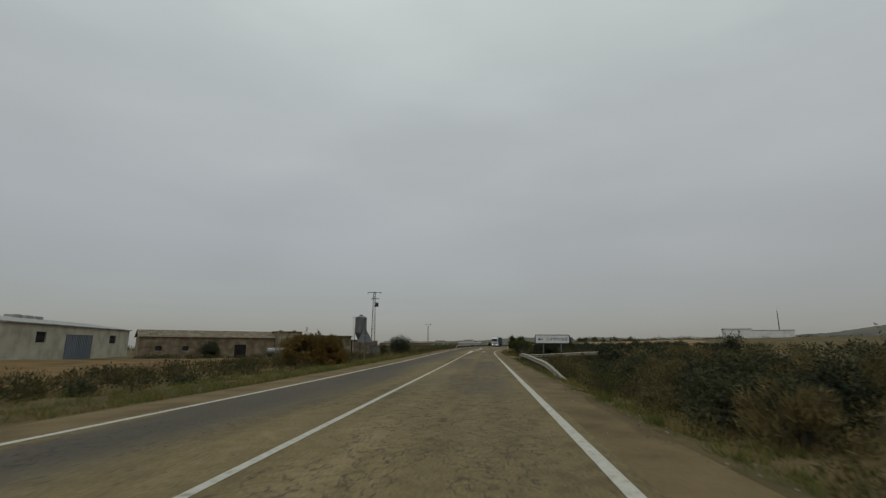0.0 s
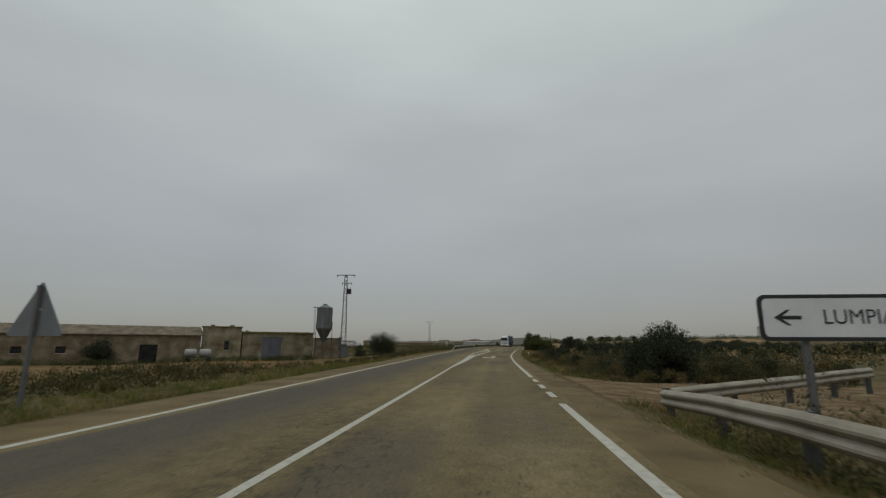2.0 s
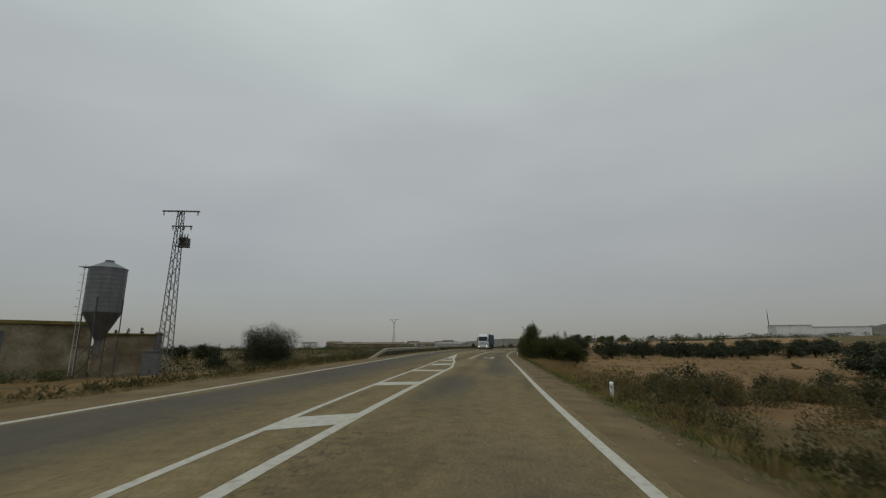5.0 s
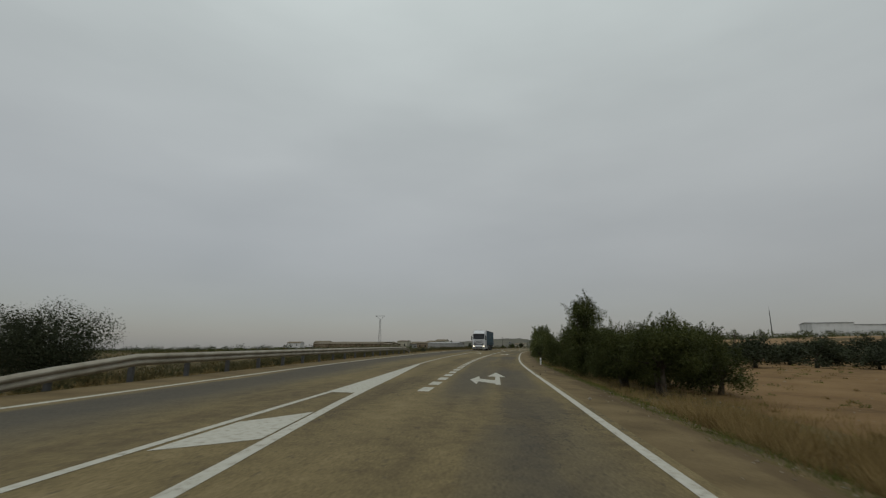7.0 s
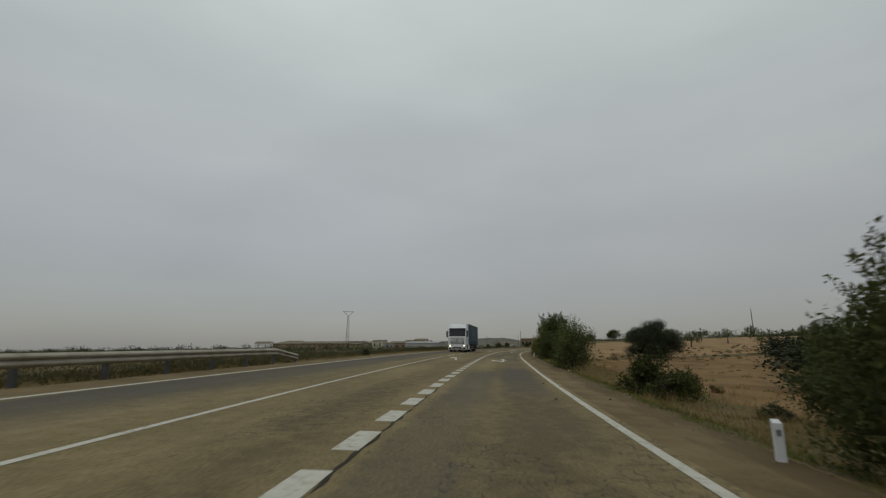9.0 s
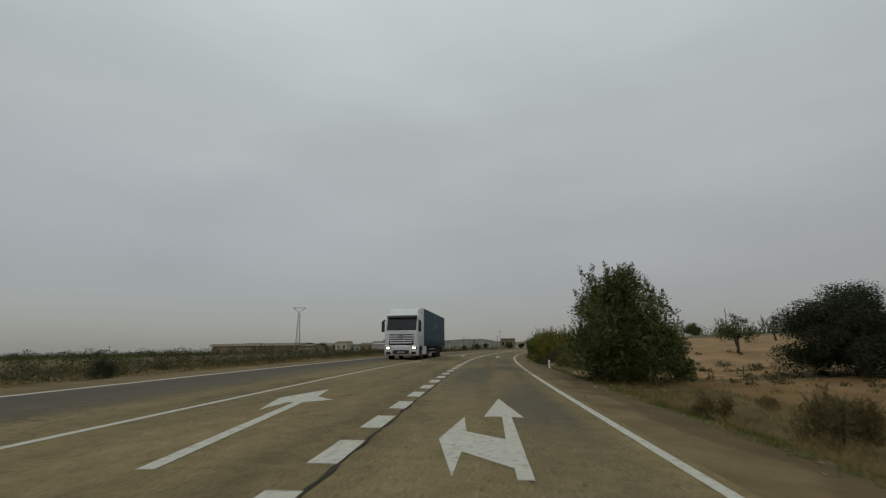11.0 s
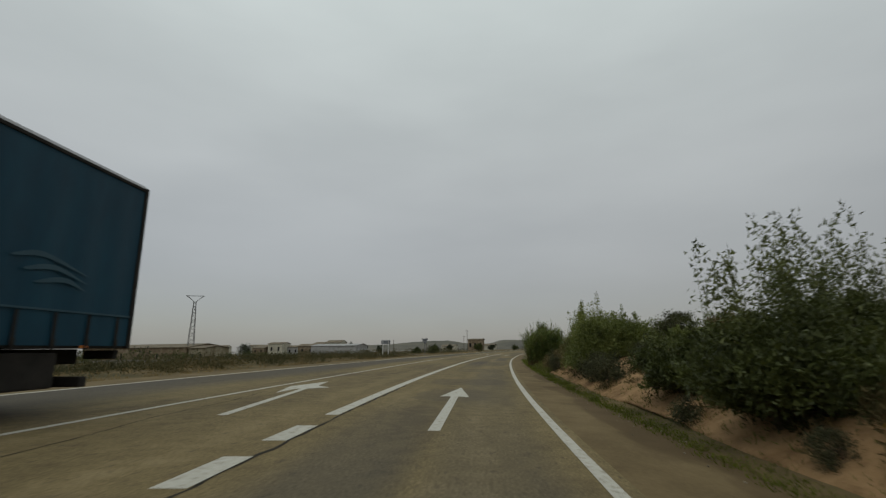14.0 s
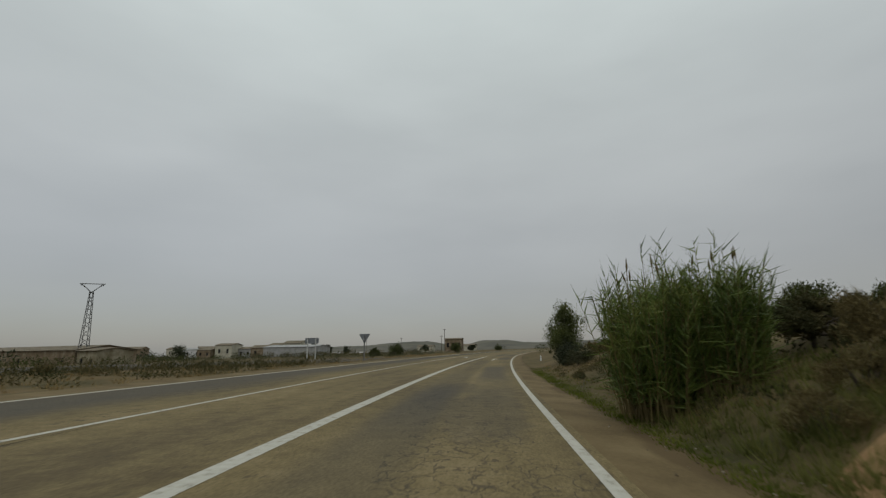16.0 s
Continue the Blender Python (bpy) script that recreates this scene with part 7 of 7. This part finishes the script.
        part("mudguard", rounded_prism([(0.86, 0.70), (1.00, 1.02), (1.90, 1.02), (2.08, 0.70), (2.08, 0.80), (1.95, 1.10), (0.95, 1.10), (0.80, 0.80)], min(0.86 * s, 1.24 * s), max(0.86 * s, 1.24 * s), 0.012, 1), grime, ob)
        part("side_skirt", rounded_prism([(2.28, 0.34), (2.28, 1.14), (4.20, 1.14), (4.20, 0.34)], min(1.10 * s, 1.24 * s), max(1.10 * s, 1.24 * s), 0.03, 2), paint, ob, "white tractor side skirt")
        part("wind_deflector", boxed(min(1.20 * s, 1.24 * s), 2.26, 1.05, max(1.20 * s, 1.24 * s), 2.72, 3.70, bevel=0.012), paint, ob)
    part("tractor_chassis", boxed(-0.5, 1.9, 0.6, 0.5, 6.1, 0.95), grime, ob)

    # trailer
    tr = part("trailer", boxed(-1.24, 2.78, 0.98, 1.24, 16.40, 1.10, bevel=0.015), grime, ob)
    for s in (-1, 1):
        part("tarpaulin", curtain(s), tarp, tr, "teal tarpaulin side curtain", True)
        part("top_rail", boxed(min(1.20 * s, 1.285 * s), 2.78, 3.885, max(1.20 * s, 1.285 * s), 16.42, 3.935), grime, tr)
        part("curtain_seam", boxed(min(1.272 * s, 1.290 * s), 2.80, 1.515, max(1.272 * s, 1.290 * s), 16.36, 1.545), faint, tr, "welded seam along the curtain")
        part("rear_post", boxed(min(1.19 * s, 1.28 * s), 16.385, 0.98, max(1.19 * s, 1.28 * s), 16.47, 3.96), grime, tr)
        for k in range(22):
            yk = 3.05 + k * 0.62
            st = part("strap", boxed(min(1.284 * s, 1.294 * s), yk, 0.96, max(1.284 * s, 1.294 * s), yk + 0.045, 1.50), grime, tr)
            part("buckle", boxed(min(1.286 * s, 1.304 * s), yk - 0.01, 1.02, max(1.286 * s, 1.304 * s), yk + 0.055, 1.12), grime, st)
        for yk in (3.6, 5.9, 8.2, 10.7, 13.2, 15.4):
            part("side_marker", boxed(min(1.24 * s, 1.262 * s), yk, 0.985, max(1.24 * s, 1.262 * s), yk + 0.16, 1.03, bevel=0.006), amber, tr, "amber side marker lamp")
        for zz in (0.42, 0.70):
            part("side_guard", boxed(min(1.19 * s, 1.23 * s), 5.9, zz, max(1.19 * s, 1.23 * s), 9.35, zz + 0.11, bevel=0.012), bar, tr)
        for yk in (6.2, 7.6, 9.0):
            part("guard_post", boxed(min(1.13 * s, 1.19 * s), yk, 0.38, max(1.13 * s, 1.19 * s), yk + 0.08, 0.98), grime, tr)
        part("landing_leg", boxed(min(0.78 * s, 0.92 * s), 5.35, 0.28, max(0.78 * s, 0.92 * s), 5.50, 0.98), grime, tr)
        side_x = 1.297 * s
        for pts, th in (
                ([(7.75, 3.28), (8.45, 3.66), (9.25, 3.62), (10.05, 3.30)], 0.050),
                ([(8.05, 3.16), (8.75, 3.46), (9.45, 3.42), (10.0, 3.24)], 0.040),
                ([(8.60, 3.02), (9.30, 3.12), (10.2, 2.92), (11.05, 2.50)], 0.060),
                ([(7.30, 2.34), (8.10, 2.74), (9.10, 2.86), (10.30, 2.66)], 0.060),
                ([(7.95, 2.32), (8.70, 2.62), (9.70, 2.72), (10.90, 2.48)], 0.085)):
            part("print", stroke(pts, th, side_x), ink, tr, "pale curved brush stripes")
        for y0, y1, zz, hh in ((8.55, 9.50, 2.10, 0.045), (8.25, 9.30, 1.86, 0.06), (9.42, 10.15, 1.88, 0.06), (10.27, 11.20, 1.92, 0.06)):
            part("print", boxed(min(1.290 * s, 1.298 * s), y0, zz - hh, max(1.290 * s, 1.298 * s), y1, zz + hh), faint, tr, "faded unreadable lettering bar")
        for k in range(3):
            part("print", stroke([(14.0 + 0.2 * k, 2.22 - 0.16 * k), (14.5 + 0.2 * k, 2.30 - 0.16 * k), (15.3, 2.10 - 0.12 * k)], 0.035, side_x), faint, tr, "small faded curved print")
    part("front_panel", boxed(-1.25, 2.72, 1.00, 1.25, 2.775, 3.98, bevel=0.01), paint, tr)
    part("trailer_roof", boxed(-1.25, 2.78, 3.94, 1.25, 16.42, 4.00, bevel=0.012), paint, tr)
    for s in (-1, 1):
        d = part("rear_door", boxed(min(0.01 * s, 1.18 * s), 16.41, 1.10, max(0.01 * s, 1.18 * s), 16.46, 3.92, bevel=0.008), paint, tr)
        for xx in (0.35, 0.85):
            bm = bmesh.new()
            tube(bm, [(xx * s, 16.48, 1.05), (xx * s, 16.48, 3.90)], [0.018, 0.018], 5)
            part("lock_rod", bm, bar, d)
        part("rear_light", boxed(0.85 * s - 0.28, 16.30, 0.80, 0.85 * s + 0.28, 16.40, 0.95, bevel=0.01), grime, tr)
    part("underrun_bar", boxed(-1.2, 15.55, 0.38, 1.2, 15.70, 0.54, bevel=0.02), grime, tr)
    part("under_frame", boxed(-0.55, 5.0, 0.72, 0.55, 16.2, 0.97), grime, tr)
    part("tool_box", boxed(-1.18, 14.2, 0.40, 1.18, 15.1, 0.92, bevel=0.03), grime, tr)
    for yy in (1.45, 5.05, 10.05, 11.37, 12.68):
        for s in (-1, 1):
            b2 = lathe(bmesh.new(), [(0.30, -0.17), (0.46, -0.17), (0.50, -0.12), (0.51, 0.0), (0.50, 0.12), (0.46, 0.17), (0.30, 0.17)], 28)
            for v in b2.verts:
                v.co = (s * 1.05 + v.co.z, yy + v.co.x, 0.51 + v.co.y)
            w = part("wheel", b2, rubber, ob)
            b2 = lathe(bmesh.new(), [(0.05, -0.13), (0.11, -0.16), (0.13, -0.10), (0.26, -0.10), (0.305, -0.175), (0.305, 0.175), (0.26, 0.10), (0.13, 0.10), (0.11, 0.16), (0.05, 0.13)], 20)
            for v in b2.verts:
                v.co = (s * 1.05 + v.co.z, yy + v.co.x, 0.51 + v.co.y)
            part("rim", b2, rimm, w)
        if yy > 6:
            for s in (-1, 1):
                part("mud_flap", boxed(s * 1.05 - 0.17, yy + 0.60, 0.30, s * 1.05 + 0.17, yy + 0.62, 0.95), grime, tr)


lorry(4.03, 203.6, 0.235, -8.9)

# ---- distant trees and scrub along the horizon ----


def far_scrub(name, label, seed, count, area, size, mat, k=100, leaf=0.16):
    """Many clumps of leaves too far to tell apart."""
    rng = np.random.default_rng(seed)
    P, D, LN = [], [], []
    for _ in range(count):
        x, y = area(rng)
        s = rng.uniform(*size)
        d = rng.normal(size=(k, 3))
        d /= np.linalg.norm(d, axis=1, keepdims=True)
        q = d * (rng.random((k, 1)) ** 0.4) * np.array([s * 0.75, s * 0.75, s * 0.5])
        z = ground_z(x, y)
        P.append(q + np.array([x, y, z + s * 0.42]))
        D.append(d + rng.normal(size=(k, 3)) * 0.5)
        LN.append(np.full(k, s * leaf) * rng.uniform(0.6, 1.4, k))
    P, D, LN = np.vstack(P), np.vstack(D), np.concatenate(LN)
    keep = np.arange(len(LN)) % 3 < 2
    P, D, LN = P[keep], D[keep], LN[keep] * 1.2
    return tagged(new(name, leaves_mesh(name, P, D, LN, LN * 0.6, mat, rng)), label, "trees", kind="stuff")


far_scrub("far_woods", "dark distant trees along the horizon", 601, 420, lambda r: (r.uniform(-420, -40), r.uniform(330, 640)), (2.2, 4.6), LEAF["olive"], 120, 0.13)
far_scrub("far_woods", "dark distant trees along the horizon", 602, 170, lambda r: (r.uniform(90, 420), r.uniform(280, 560)), (1.6, 3.4), LEAF["olive"], 240, 0.10)
far_scrub("far_scrub", "brown distant scrub on the plain", 603, 900, lambda r: (r.uniform(-170, -22), r.uniform(140, 420)), (0.7, 1.5), LEAF["mixed"], 50, 0.17)
far_scrub("far_scrub", "dark bushes on the plain beyond the road", 615, 620, lambda r: (r.uniform(-150, -16), r.uniform(185, 420)), (0.9, 1.9), LEAF["willow"], 70, 0.14)
far_scrub("far_scrub", "brown scrub on the rising ground", 604, 420, lambda r: (r.uniform(18, 130), r.uniform(-10, 86)), (0.7, 1.7), LEAF["brown"])
far_scrub("far_scrub", "dark scrub on the rising ground", 605, 320, lambda r: (r.uniform(18, 150), r.uniform(-10, 86)), (0.8, 1.9), LEAF["dark"])
far_scrub("far_scrub", "dark scrub on the bank", 606, 160, lambda r: (r.uniform(48, 120), r.uniform(235, 330)), (0.8, 1.6), LEAF["dark"])
far_scrub("far_woods", "almond trees in rows far away", 607, 120, lambda r: (r.uniform(70, 210), r.uniform(240, 340)), (2.2, 3.2), LEAF["willow"])
far_scrub("far_scrub", "dark scrub beyond the junction", 614, 170, lambda r: (r.uniform(-14, 36), r.uniform(345, 430)), (0.8, 1.7), LEAF["mixed"], 90, 0.13)
far_scrub("hedge", "green hedge along the far edge of the orchard field", 613, 120, lambda r: (r.uniform(62, 112), 226 + r.normal() * 2.2 - 0.12 * r.uniform(0, 60)), (0.9, 1.6), LEAF["willow"], 130, 0.11)
far_scrub("far_scrub", "brown scrub beside the farm", 608, 90, lambda r: (r.uniform(-60, -24), r.uniform(128, 200)), (0.8, 1.8), LEAF["brown"])
far_scrub("far_woods", "dark almond trees along the rise", 612, 110, lambda r: (r.uniform(48, 125), r.uniform(245, 335)), (1.4, 2.4), LEAF["willow"], 130, 0.11)
for k, (vx, vy, vw, vh) in enumerate(((-14.5, 452, 4.0, 7.6), (-9.0, 455, 3.4, 6.4), (-2.5, 458, 3.0, 5.6), (-30.0, 455, 4.0, 5.6), (-44.0, 400, 6.0, 5.2), (5.0, 470, 4.0, 5.0), (40.0, 445, 4.5, 3.4), (60.0, 440, 4.0, 3.0))):
    grown(vx, vy, name="village_tree", label="dark tree standing among the village houses", seed=721 + k, width=vw, height=vh, base=0.6, count=20, n=1500, leaf=0.3, mat=LEAF["olive"], trunk_r=0.16, up=0.4, low=0.05, sprigs=0, group="village trees")
for k, (dx, h) in enumerate(((0, 8.5), (3.4, 9.5), (7.2, 9.0), (-5, 7.0))):
    grown(-113 + dx, 226 + dx * 0.3, name="columnar_poplar", label="dark slim columnar poplar across the fields", seed=701 + k, width=2.0, height=h, base=0.1, count=34, n=3200, leaf=0.22, mat=LEAF["olive"], trunk_r=0.12, up=1.0, low=0.02, sprigs=0, cone=0.75, lump=1.1, group="columnar poplars")


def by_farm(r):
    s = r.random()
    return (-69 + 35 * s + r.uniform(0.6, 2.2), 88.5 + 30 * s - r.uniform(0.6, 2.6))


far_scrub("hedge", "dark green scrub along the farm walls", 609, 240, by_farm, (0.6, 1.2), LEAF["willow"], 160, 0.10)
